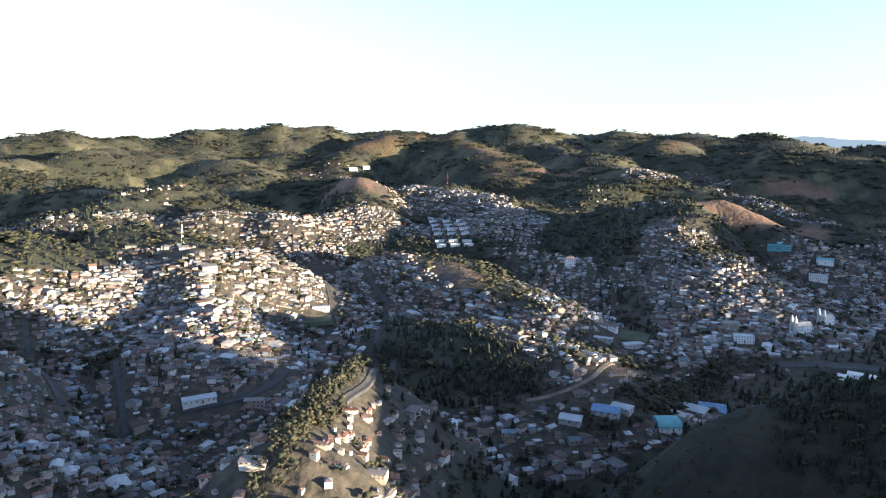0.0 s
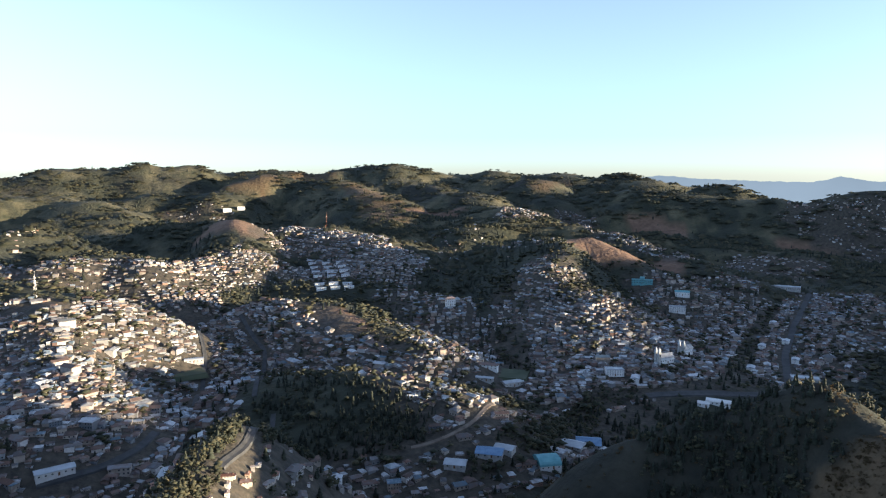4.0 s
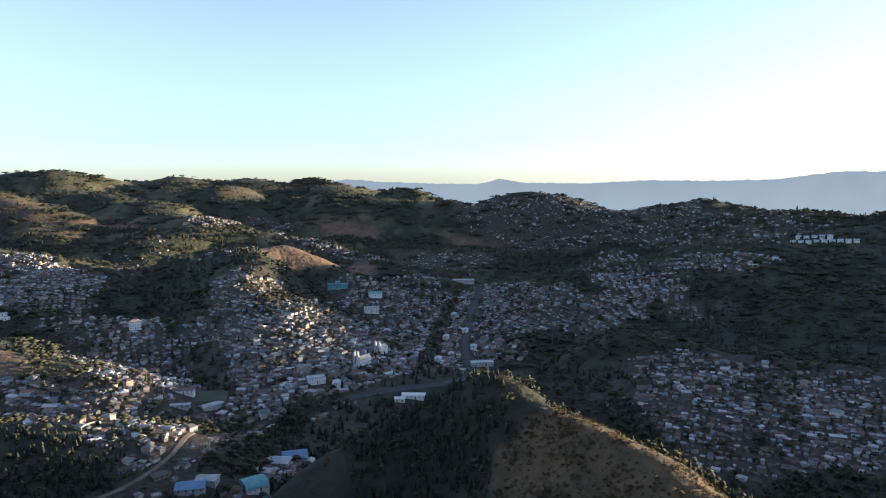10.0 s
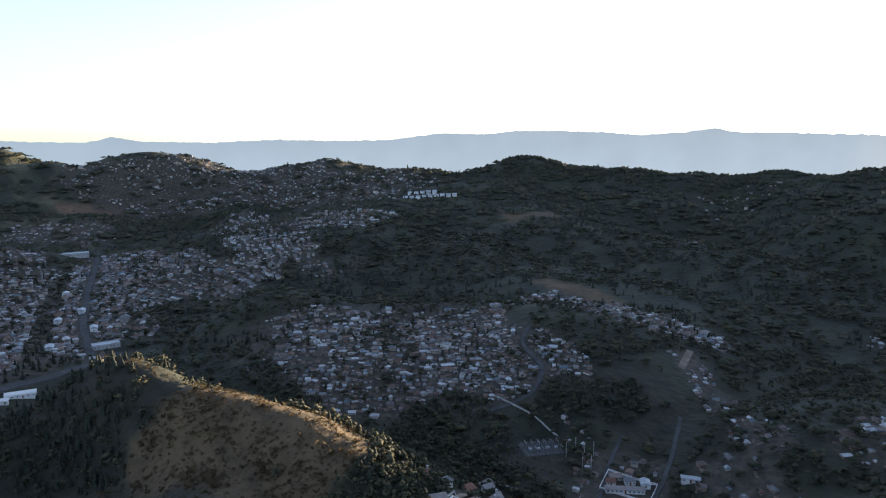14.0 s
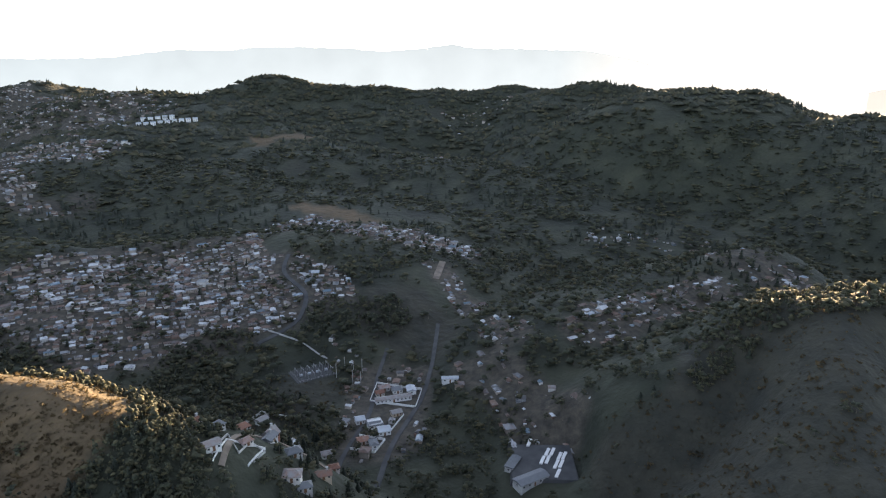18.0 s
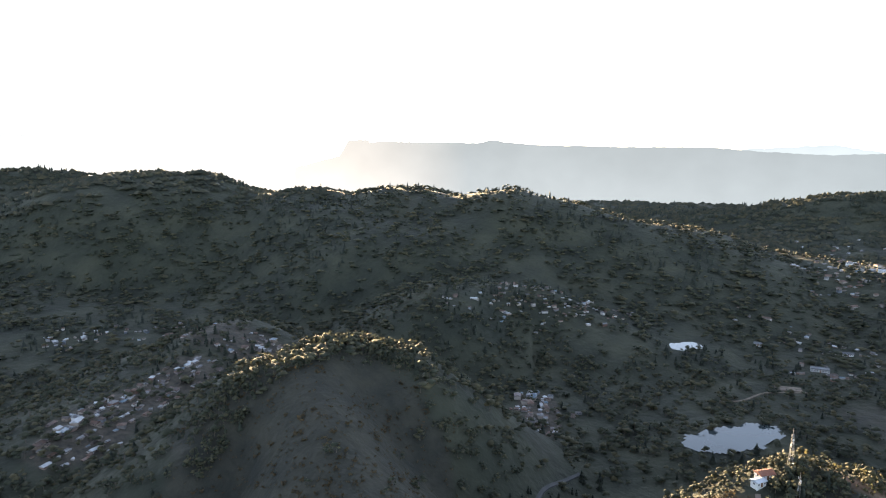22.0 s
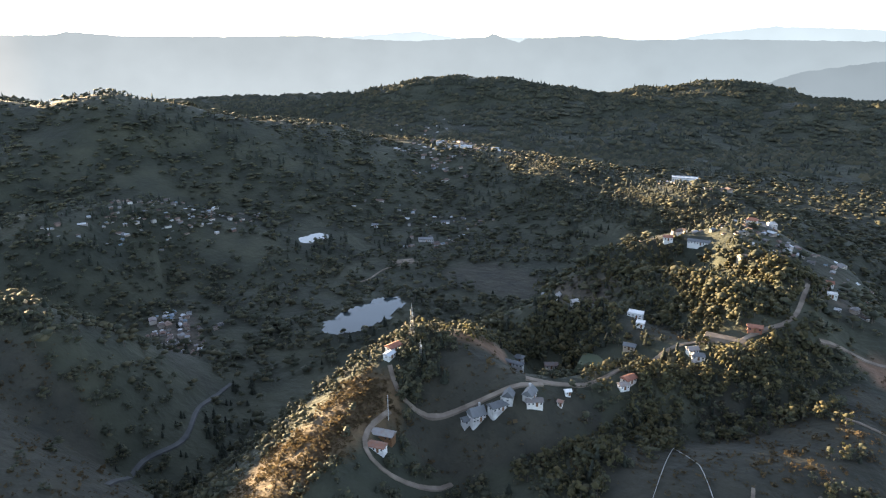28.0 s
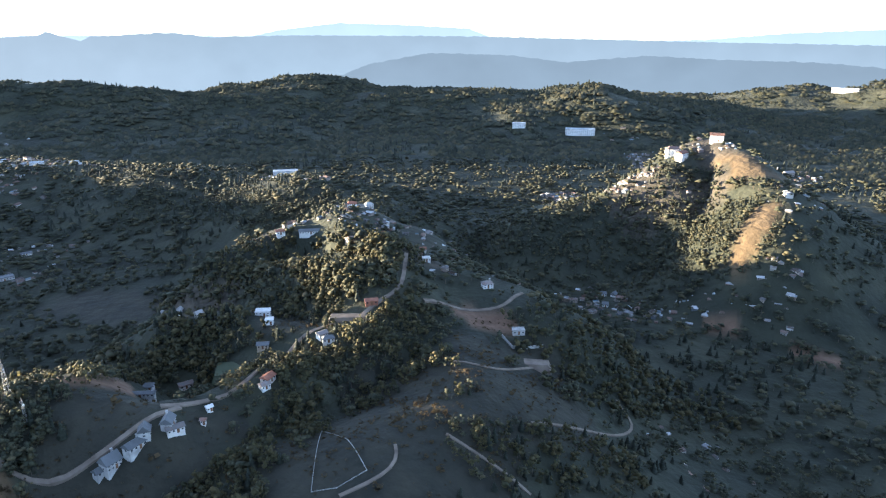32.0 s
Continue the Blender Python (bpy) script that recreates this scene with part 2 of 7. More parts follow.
ridge("far_north", 900, (-34.1, 3600, 149), (-32.2, 3600, 173), (-30.1, 3600, 206), (-28.0, 3600, 243), (-25.4, 3600, 218), (-21.0, 3600, 208), (-16.9, 3600, 243), (-13.8, 3600, 245), (-12.0, 3600, 220), (-8.4, 3600, 255), (-5.6, 3600, 233), (1.4, 3600, 253), (3.7, 3600, 242), (7.9, 3500, 253), (11.6, 3500, 234), (14.7, 3500, 248), (18.6, 3500, 230), (22.0, 3400, 235), (25.6, 3400, 233), (28.2, 3300, 211), (31.2, 3200, 164))
ridge("mid_north_a", 420, (-34.2, 2500, 156), (-31.5, 2600, 157), (-28.8, 2600, 144), (-24.3, 2900, 174), (-18.6, 2800, 164), (-15.6, 2500, 126), (-13.5, 2200, 83))
ridge("mid_north_b", 380, (-34.8, 2000, 157), (-32.3, 2000, 135), (-29.5, 1900, 119), (-27.0, 1700, 97))
ridge("mid_north_c", 450, (-12.5, 3000, 156), (-7.0, 2900, 170), (-3.8, 3100, 213), (-0.5, 3100, 224), (3.7, 2700, 174), (6.1, 2200, 119), (7.5, 2000, 95))
ridge("mid_north_d", 450, (8.9, 3100, 221), (10.7, 2800, 175), (13.5, 2300, 136), (15.7, 2000, 126))
ridge("mid_north_e", 500, (18.7, 3000, 187), (22.8, 2700, 170), (27.5, 2500, 167), (31.2, 2500, 165), (34.6, 2500, 154))
ridge("plain_east", 520, (26.0, 3200, 190), (29.0, 2900, 155), (30.8, 2900, 172), (33.1, 2900, 162), (35.9, 2800, 133), (38.2, 2600, 103))
ridge("east_town_hill", 480, (37.3, 2500, 108), (40.1, 2500, 156), (42.9, 2500, 147), (46.7, 2450, 128), (52.3, 2400, 134), (56.3, 2400, 145), (61.1, 2300, 128), (66.5, 2200, 107))
ridge("east_wood_hill", 520, (60.9, 1900, 136), (66.2, 1900, 147), (69.9, 1900, 149), (73.1, 1850, 166), (76.7, 1850, 157), (80.0, 1850, 156), (84.5, 1900, 138), (88.9, 1950, 137))
ridge("east_wood_hill_b", 420, (61.5, 1500, 92), (65.2, 1550, 108), (69.3, 1700, 136), (72.3, 1850, 151))
ridge("south_skyline", 560, (88.0, 2000, 133), (92.3, 1950, 147), (97.2, 1900, 152), (99.6, 1850, 167), (102.1, 1800, 152), (106.9, 1750, 153))
ridge("south_skyline_b", 400, (104.9, 1417, 171), (110.6, 1417, 164), (115.2, 1376, 136), (118.9, 1336, 138), (121.2, 1295, 132), (125.8, 1255, 148), (129, 1255, 142), (131.3, 1214, 139), (135.7, 1174, 151), (137.4, 1174, 149), (139.9, 1174, 131), (143.2, 1174, 115), (146, 1174, 108))
ridge("southwest_hill", 520, (147.8, 1900, 31), (153.2, 1900, 37), (157.8, 1900, 69), (160.6, 1900, 85), (164.7, 1900, 89), (167.0, 1900, 96), (171.5, 1900, 82), (176.0, 1900, 74))
ridge("southwest_peak", 420, (175.1, 2000, 55), (179.3, 2050, 91), (183.0, 2050, 104), (185.8, 2050, 94), (189.3, 2000, 62))
ridge("southwest_tail", 420, (190.3, 1900, 65), (196.3, 1850, 74), (202.3, 1800, 69), (207.2, 1800, 90), (210.3, 1800, 70), (212.4, 1850, 57))
ridge("west_hill", 500, (214.5, 2500, -15), (218.8, 2500, 26), (221.8, 2500, 44), (224.0, 2450, 38), (226.8, 2450, 88), (229.1, 2450, 100))
ridge("south_spur_a", 330, (68.1, 1250, 55), (73.4, 1150, 31), (75.7, 1000, 21), (80.0, 900, 25))
ridge("south_spur_b", 330, (70.9, 1600, 111), (73.0, 1400, 76), (76.2, 1350, 75), (82.2, 1300, 55), (89.5, 1200, 43), (93.2, 1150, 36))
ridge("left_lit_hill", 175, (-23.9, 960, 103), (-20.1, 900, 82), (-16.2, 860, 68))
ridge("left_lit_front", 140, (-20.1, 830, 76), (-20.2, 700, 53), (-21.6, 600, 38))
ridge("left_tree_hill", 330, (-34.5, 900, 101), (-32.5, 1000, 93), (-29.0, 1150, 87), (-24.4, 1400, 112), (-21.2, 1500, 115))
ridge("left_low_hill", 260, (-17.9, 1200, 85), (-15.3, 1250, 88), (-12.6, 1150, 78))
ridge("mid_houses_hill", 200, (-9.9, 1200, 67), (-7.1, 1300, 86), (-5.7, 1550, 119), (-8.0, 1650, 117), (-11.7, 1750, 108))
ridge("tower_hill", 330, (-1.9, 1650, 99), (0.8, 1650, 107), (3.8, 1550, 90), (5.7, 1350, 58))
ridge("central_ridge", 160, (-3.8, 960, 44), (0.0, 920, 58), (3.9, 830, 43), (7.7, 740, 33))
ridge("dark_wood_hill", 150, (-1.4, 620, 38), (2.4, 600, 46), (6.3, 570, 48), (10.6, 540, 42))
ridge("north_terrace", 170, (-2.4, 1150, 42), (1.4, 1150, 47), (6.2, 1100, 37), (11.4, 1000, 38))
ridge("near_red_hill", 105, (-5.5, 387, 84), (-8.2, 339, 89), (-11.5, 289, 91), (-13.9, 250, 96))
ridge("left_edge_hill", 110, (-38.3, 650, 75), (-35.8, 540, 64), (-34.2, 440, 56), (-33.9, 360, 56))
ridge("right_houses_hill", 185, (15.1, 1450, 80), (19.8, 1250, 96), (20.2, 1080, 79), (23.0, 920, 49), (25.9, 790, 24))
ridge("right_field_ridge", 170, (20.2, 1300, 90), (22.8, 1320, 95), (25.7, 1280, 76), (28.8, 1220, 51))
ridge("right_white_ridge", 220, (12.3, 1750, 100), (16.8, 1850, 106), (21.2, 1800, 95), (25.8, 1650, 72), (30.2, 1450, 52))
ridge("east_low_a", 260, (27.2, 2000, 73), (31.6, 1900, 50), (38.2, 1800, 40))
ridge("east_centre_hill", 200, (47.7, 1450, 40), (50.0, 1450, 52), (52.8, 1300, 39), (53.3, 1200, 24))
ridge("east_wood_front", 300, (52.3, 1250, 57), (58.2, 1300, 74), (63.3, 1450, 100), (67.3, 1450, 87))
ridge("front_hill", 125, (39.0, 392, 104), (41.4, 378, 105), (43.2, 362, 96), (45.3, 346, 92))
ridge("front_hill_b", 118, (45.3, 346, 92), (47.7, 340, 92), (50.1, 331, 92), (52.5, 321, 91), (54.9, 309, 88), (57.3, 299, 86), (61.0, 286, 80))
ridge("front_hill_left", 105, (39.0, 392, 104), (36.5, 394, 98), (34.5, 395, 93), (32.0, 395, 87), (29.0, 395, 82), (26.8, 392, 72))
ridge("suburb_crest", 140, (52.4, 830, 42), (56.1, 800, 37), (61.4, 800, 38), (69.2, 760, 41))
ridge("suburb_hill", 260, (59.2, 740, 27), (65.5, 740, 27), (73.4, 740, 40), (78.6, 740, 37))
ridge("suburb_spur", 260, (67.2, 1150, 51), (71.8, 1050, 36), (76.3, 950, 24), (80.6, 880, 21))
ridge("south_hill", 150, (109.9, 430, 59), (115.0, 470, 85), (119.9, 490, 95), (124.4, 490, 94), (128.4, 455, 82))
ridge("south_hill_front", 130, (120.0, 460, 92), (121.0, 380, 79), (120.1, 300, 65))
ridge("south_houses_ridge", 150, (99.0, 520, 36), (104.3, 600, 36), (110.2, 690, 50), (113.1, 720, 50))
ridge("south_village_hill", 170, (130.8, 800, 70), (135.1, 830, 68), (138.4, 850, 56), (142.3, 830, 28))
ridge("village_far", 210, (153.0, 1350, 36), (158.6, 1250, 47), (162.4, 1200, 54), (167.1, 1120, 46), (175.5, 1000, 50), (181.4, 890, 55), (186.5, 780, 66))
ridge("mast_hill", 110, (144.7, 235, 74), (149.4, 270, 74), (154.4, 310, 74), (158.8, 345, 86), (162.4, 350, 82))
ridge("mast_hill_b", 90, (162.4, 330, 78), (169.3, 300, 80), (175.5, 320, 75), (180.2, 350, 77))
ridge("white_house_hill", 95, (170.5, 430, 74), (175.0, 430, 75), (179.5, 400, 74), (185.1, 390, 74))
ridge("lit_village_hill", 105, (177.0, 530, 86), (180.9, 560, 92), (185.6, 570, 96), (189.9, 500, 98), (190.1, 440, 86))
ridge("lit_village_face", 100, (178.0, 500, 78), (180.4, 480, 85), (183.0, 470, 89), (186.2, 450, 92), (187.3, 425, 84))
ridge("lit_village_b", 130, (185.7, 600, 90), (190.0, 570, 81), (192.4, 500, 75), (198.5, 450, 72), (201.6, 430, 69))
ridge("dark_west_slope", 200, (187.2, 400, 74), (193.4, 410, 68), (195.5, 310, 69), (184.5, 260, 73))
ridge("west_lit_hill", 150, (213.0, 820, 86), (215.3, 900, 104), (218.7, 850, 106), (222.0, 780, 99), (220.5, 700, 74))
ridge("west_lit_tail", 140, (205.1, 780, 52), (210.6, 800, 55), (214.1, 800, 62))
ridge("home_ridge", 115, (45, 330, 74), (46, 250, 78), (46, 150, 86), (60, 40, 93))
ridge("home_ridge_south", 120, (60, 40, 93), (160, 60, 84), (150, 150, 72), (144.5, 235, 66))
# assumed ridge, never in view, added to shade the left valley
ridge("unseen_ridge_west", 170, (300, 60, 100), (290, 250, 92), (285, 500, 80))

LAKES = []
LAKES.append((2.0, [(*at(152.6, 548), 13), (*at(154.4, 562), 17), (*at(156.8, 591), 12)]))
LAKES.append((5.0, [(*at(149.3, 786), 10), (*at(151.0, 802), 8)]))

BASE = -6.0
PADS = [(*at(96.2, 365), 24, -1.0), (*at(75.0, 494), 22, -3.0)]


def capsule(x, y, pts):
    """Distance to a line through pts, and the place along each nearest piece."""
    best, val = np.full(x.shape, 1e9), np.zeros(x.shape)
    for a, b in zip(pts[:-1], pts[1:]):
        dx, dy = b[0] - a[0], b[1] - a[1]
        s = np.clip(((x - a[0]) * dx + (y - a[1]) * dy) / max(dx * dx + dy * dy, 1e-6), 0, 1)
        d = np.hypot(x - a[0] - s * dx, y - a[1] - s * dy)
        near = d < best
        best = np.where(near, d, best)
        if len(a) > 2:
            val = np.where(near, a[2] + s * (b[2] - a[2]), val)
    return best, val


def ground(x, y):
    """Height of the land at plan places (arrays)."""
    x, y = np.asarray(x, float), np.asarray(y, float)
    r = np.hypot(x, y)
    wx = x + 22 * pnoise(x / 160, y / 160, 5)
    wy = y + 22 * pnoise(x / 160, y / 160, 6)
    total = np.zeros(x.shape)
    for name, width, crest in RIDGES:
        cx = sum(p[0] for p in crest) / len(crest)
        cy = sum(p[1] for p in crest) / len(crest)
        reach = max(math.hypot(p[0] - cx, p[1] - cy) for p in crest) + width + 40
        m = np.hypot(x - cx, y - cy) < reach
        if not m.any():
            continue
        d, z = capsule(wx[m], wy[m], crest)
        u = np.clip(d / (width * (1 + 0.25 * pnoise(x[m] / 240, y[m] / 240, 9))), 0, 1)
        total[m] += np.maximum((z - BASE) * (1 - u ** 1.7) ** 1.6, 0) ** 14
    h = total ** (1 / 14)
    rough = np.clip(h / 70, 0.08, 1) * np.clip((r - 120) / 500, 0.1, 1)
    gully = 1 - 2 * np.abs(pnoise(x / 330, y / 330, 11))
    n = 7 * pnoise(x / 120, y / 120, 1) + 3 * pnoise(x / 45, y / 45, 2) - 9 * gully
    far = np.clip((r - 1500) / 1200, 0, 1)
    n = n + far * (18 * pnoise(x / 420, y / 420, 3) - 36 * (1 - 2 * np.abs(pnoise(x / 520, y / 520, 4))) + 8)
    n = n + np.clip((r - 1300) / 800, 0, 1) * 8 * (2 * np.abs(pnoise(x / 230, y / 230, 14)) - 0.6)
    h = BASE + h + n * rough
    # beyond the hills the land drops away to the plain
    south = np.clip((900 - y + 0.5 * x) / 1200, 0, 1)
    h = h - np.clip((r - 2650) / 700, 0, 1) * 190 * south - np.clip((r - 3900) / 700, 0, 1) * 120
    # lake beds
    for level, line in LAKES:
        d = shore(x, y, line)
        near = np.clip(1 - d / 45, 0, 1)
        h = np.where(d < 0, level - 1.5, h * (1 - near) + near * np.maximum(np.minimum(h, level + 2 + 0.3 * d), level + 0.3 + 0.02 * d))
    # levelled ground under the yards
    for px, py, reach, level in PADS:
        near = np.clip((reach + 14 - np.hypot(x - px, y - py)) / 14, 0, 1)
        h = h * (1 - near) + near * level
    return h


def shore(x, y, line):
    """Distance outside (+) or inside (-) a lake's wavy shore."""
    d, w = capsule(x, y, line)
    return d - w * (1 + 0.3 * pnoise(x / 14, y / 14, 71))

# ---- what the land carries: bearing and distance along the middle of each stretch ----
TOWN, FIELD, ROAD, WOOD = [], [], [], []


def stretch(kind, width, value, *line):
    kind.append((width, value, [at(az, r) for az, r in line]))


stretch(TOWN, 70, 1, (-23.8, 819), (-20.2, 768), (-14.9, 810))
stretch(TOWN, 70, 1, (-24.3, 722), (-20.2, 707), (-17.2, 673), (-12.7, 784))
stretch(TOWN, 60, 1, (-26.0, 651), (-20.3, 590), (-13.7, 655))
stretch(TOWN, 60, 0.9, (-32.1, 718), (-30.8, 667), (-32.4, 511), (-31.5, 438))
stretch(TOWN, 55, 0.9, (-28.3, 625), (-26.6, 538), (-24.7, 496))
stretch(TOWN, 60, 0.9, (-10.8, 1036), (-10.0, 814), (-8.1, 779), (-6.2, 895))
stretch(TOWN, 45, 0.9, (-14.2, 553), (-10.0, 634), (-6.2, 775))
stretch(TOWN, 45, 0.9, (-20.6, 490), (-16.6, 489), (-14.3, 524))
stretch(TOWN, 50, 0.9, (-7.1, 949), (-3.8, 849))
stretch(TOWN, 38, 1, (-5.3, 381), (-8.2, 308), (-11.1, 271))
stretch(TOWN, 32, 0.9, (-2.4, 379), (-4.3, 338), (-5.8, 302))
stretch(TOWN, 60, 0.9, (-3.8, 929), (-1.4, 822), (1.5, 761), (5.3, 726))
stretch(TOWN, 40, 0.7, (6.3, 681), (9.2, 564), (13.4, 540))
stretch(TOWN, 55, 0.9, (7.6, 1055), (10.5, 966), (9.1, 897))
stretch(TOWN, 110, 1, (-1.4, 1554), (2.4, 1496), (4.8, 1342))
stretch(TOWN, 70, 1, (-3.8, 1273), (-1.4, 1295), (5.2, 1236))
stretch(TOWN, 70, 0.9, (-9.9, 1159), (-6.2, 1243))
stretch(TOWN, 70, 0.7, (-23.3, 1193), (-20.4, 1162), (-15.3, 1159), (-13.1, 1102))
stretch(TOWN, 60, 0.5, (-32.5, 1211), (-29.7, 1159))
stretch(TOWN, 60, 0.8, (10.0, 887), (13.8, 864), (11.0, 705))
stretch(TOWN, 90, 0.35, (10.8, 1727), (16.2, 1322))
stretch(TOWN, 60, 1, (16.6, 1931), (20.9, 2436), (25.0, 1692))
stretch(TOWN, 60, 0.9, (27.4, 1610), (30.4, 1522))
stretch(TOWN, 60, 0.9, (18.9, 1112), (21.1, 989), (24.0, 952), (28.0, 911))
stretch(TOWN, 60, 0.7, (20.4, 866), (24.1, 856), (28.1, 814))
stretch(TOWN, 60, 0.9, (17.8, 793), (25.4, 750), (31.8, 836))
stretch(TOWN, 60, 0.9, (28.7, 1125), (33.0, 1162))
stretch(TOWN, 50, 0.9, (20.1, 703), (24.3, 693), (31.2, 752))
stretch(TOWN, 50, 0.8, (16.8, 1039), (17.7, 903))
stretch(TOWN, 40, 0.9, (4.0, 458), (9.3, 455), (14.9, 476), (19.4, 553), (26.0, 644))
stretch(TOWN, 30, 0.8, (19.5, 494), (22.8, 576))
stretch(TOWN, 35, 0.5, (-11.7, 2731), (-7.1, 2614))
stretch(TOWN, 50, 0.25, (-24.0, 1410), (-21.2, 1431))
stretch(TOWN, 60, 0.9, (28.3, 1172), (31.5, 1115), (30.5, 798), (27.2, 759))
stretch(TOWN, 60, 0.9, (33.9, 1370), (33.3, 1070), (31.8, 779))
stretch(TOWN, 50, 1, (39.6, 1436), (37.6, 980), (36.1, 819))
stretch(TOWN, 70, 0.9, (41.0, 1431), (44.3, 1099), (49.1, 1058))
stretch(TOWN, 60, 0.8, (40.0, 1118), (40.0, 916))
stretch(TOWN, 70, 0.9, (49.5, 1648), (52.4, 1148))
stretch(TOWN, 60, 0.9, (55.1, 1448), (59.1, 1346))
stretch(TOWN, 70, 0.7, (34.9, 1712), (38.2, 1668))
stretch(TOWN, 180, 0.6, (45.3, 2331), (52.3, 2283), (60.3, 1717))
stretch(TOWN, 130, 0.5, (40.1, 2331), (45.3, 2128))
stretch(TOWN, 30, 0.6, (55.8, 1080), (58.3, 1105))
stretch(TOWN, 50, 1, (50.6, 720), (56.4, 737), (61.9, 752), (68.1, 726))
stretch(TOWN, 50, 1, (53.9, 646), (60.8, 636), (70.5, 634))
stretch(TOWN, 45, 1, (57.3, 584), (63.5, 586), (72.5, 605))
stretch(TOWN, 45, 1, (65.6, 687), (71.5, 665), (74.5, 620))
stretch(TOWN, 40, 0.9, (72.0, 836), (75.5, 874), (80.3, 789), (87.1, 763))
stretch(TOWN, 30, 0.8, (82.3, 481), (79.9, 399))
stretch(TOWN, 40, 0.25, (73.5, 404), (69.2, 268), (67.0, 247))
stretch(TOWN, 30, 0.35, (62.7, 244), (67.2, 285))
stretch(TOWN, 18, 0.7, (86.3, 671), (88.9, 593))
stretch(TOWN, 18, 0.8, (91.4, 532), (92.8, 503))
stretch(TOWN, 25, 0.7, (90.7, 463), (94.9, 417), (96.4, 393))
stretch(TOWN, 30, 0.35, (75.6, 459), (78.7, 453), (78.6, 521))
stretch(TOWN, 28, 0.6, (100.3, 505), (104.2, 564), (109.1, 616))
stretch(TOWN, 35, 0.5, (111.1, 699), (114.0, 679))
stretch(TOWN, 35, 0.2, (100.9, 889), (108.3, 900))
stretch(TOWN, 50, 0.18, (133.2, 786), (138.6, 829), (143.0, 856))
stretch(TOWN, 20, 0.8, (138.6, 618), (138.8, 556))
stretch(TOWN, 60, 0.3, (88.4, 1668), (91.1, 1768))
stretch(TOWN, 25, 0.3, (84.8, 748), (87.9, 739))
stretch(TOWN, 30, 0.2, (85.9, 1284), (89.4, 1288))
stretch(TOWN, 60, 0.3, (160.5, 1089), (162.4, 1229), (166.2, 1197))
stretch(TOWN, 90, 0.06, (151.2, 1386), (160.5, 1572))
stretch(TOWN, 45, 0.16, (135.1, 803), (138.8, 834), (142.9, 826))
stretch(TOWN, 25, 0.4, (138.2, 581), (140.1, 584))
stretch(TOWN, 25, 0.25, (159.4, 798), (162.9, 819))
stretch(TOWN, 30, 0.15, (155.5, 919), (163.9, 879))
stretch(TOWN, 30, 0.35, (180.0, 968), (182.7, 889))
stretch(TOWN, 18, 0.5, (170.5, 521), (175.0, 490))
stretch(TOWN, 30, 0.45, (180.6, 543), (183.9, 731), (187.2, 591))
stretch(TOWN, 30, 0.3, (185.5, 512), (189.0, 564))
stretch(TOWN, 30, 0.2, (192.6, 491), (195.8, 691))
stretch(TOWN, 40, 0.35, (198.0, 663), (203.5, 665), (209.4, 648))
stretch(TOWN, 40, 0.4, (209.5, 620), (214.6, 634), (220.8, 613))
stretch(TOWN, 22, 0.4, (211.9, 473), (208.7, 386))
stretch(TOWN, 28, 0.35, (215.0, 387), (220.7, 422), (218.8, 369))
stretch(TOWN, 40, 0.5, (211.6, 1370), (216.5, 897))
stretch(TOWN, 35, 0.6, (205.1, 1006), (211.5, 791), (215.4, 795))
stretch(TOWN, 35, 0.35, (218.9, 798), (222.0, 1307), (222.0, 714))
stretch(TOWN, 40, 0.2, (208.3, 1522), (210.1, 1513))
stretch(TOWN, 18, 0.4, (185.7, 586), (187.6, 724))
stretch(TOWN, 15, 0.5, (192.4, 486), (193.9, 479))
stretch(TOWN, 45, 0.9, (-31.0, 535), (-28.6, 476))
stretch(TOWN, 40, 0.9, (-24.2, 543), (-21.7, 521), (-22.6, 499))
stretch(TOWN, 40, 0.9, (-30.6, 383), (-26.9, 383), (-21.4, 426))
stretch(TOWN, 35, 0.8, (-19.0, 473), (-17.4, 273))
stretch(TOWN, 30, 0.7, (-0.4, 394), (4.0, 428))
stretch(TOWN, 30, 0.7, (-10.0, 609), (-11.9, 556), (-13.8, 518))
stretch(TOWN, 40, 0.9, (-30.7, 709), (-28.6, 669))
stretch(TOWN, 60, 0.8, (-25.5, 768), (-28.1, 766))
stretch(TOWN, 40, 0.9, (21.0, 695), (17.6, 697), (12.0, 755))
stretch(TOWN, 40, 0.9, (19.5, 556), (23.9, 633))
stretch(TOWN, 50, 0.95, (-33.0, 683), (-33.1, 520), (-32.9, 445), (-33.6, 356))
stretch(TOWN, 40, 0.9, (-30.5, 530), (-30.1, 446), (-28.4, 371))
stretch(TOWN, 22, 1, (-6.6, 348), (-10.1, 281), (-12.6, 243))
stretch(TOWN, 25, 1, (-3.7, 324), (-6.7, 255))
stretch(WOOD, 24, 1, (67.8, 465), (71.8, 441), (74.9, 419))
stretch(WOOD, 9, 1, (73.0, 250), (76.2, 262))
stretch(WOOD, 12, 1, (63.4, 256), (65.2, 249))
stretch(WOOD, 16, 1, (76.9, 386), (78.5, 406))
stretch(WOOD, 22, 1, (171.7, 663), (173.8, 520), (175.0, 502))
stretch(WOOD, 20, 1, (217.8, 789), (220.3, 757))
stretch(WOOD, 25, 1, (213.1, 810), (216.1, 822))
stretch(WOOD, 40, 1, (213.4, 761), (217.0, 728), (218.0, 669))
stretch(WOOD, 30, 1, (1.9, 1058), (5.7, 1009))
stretch(WOOD, 14, 1, (4.3, 812), (8.2, 728))
stretch(WOOD, 45, 1, (13.6, 1370), (14.6, 1070))
stretch(WOOD, 20, 1, (16.0, 876), (17.0, 724))
stretch(WOOD, 20, 1, (0.0, 1105), (-0.5, 900))
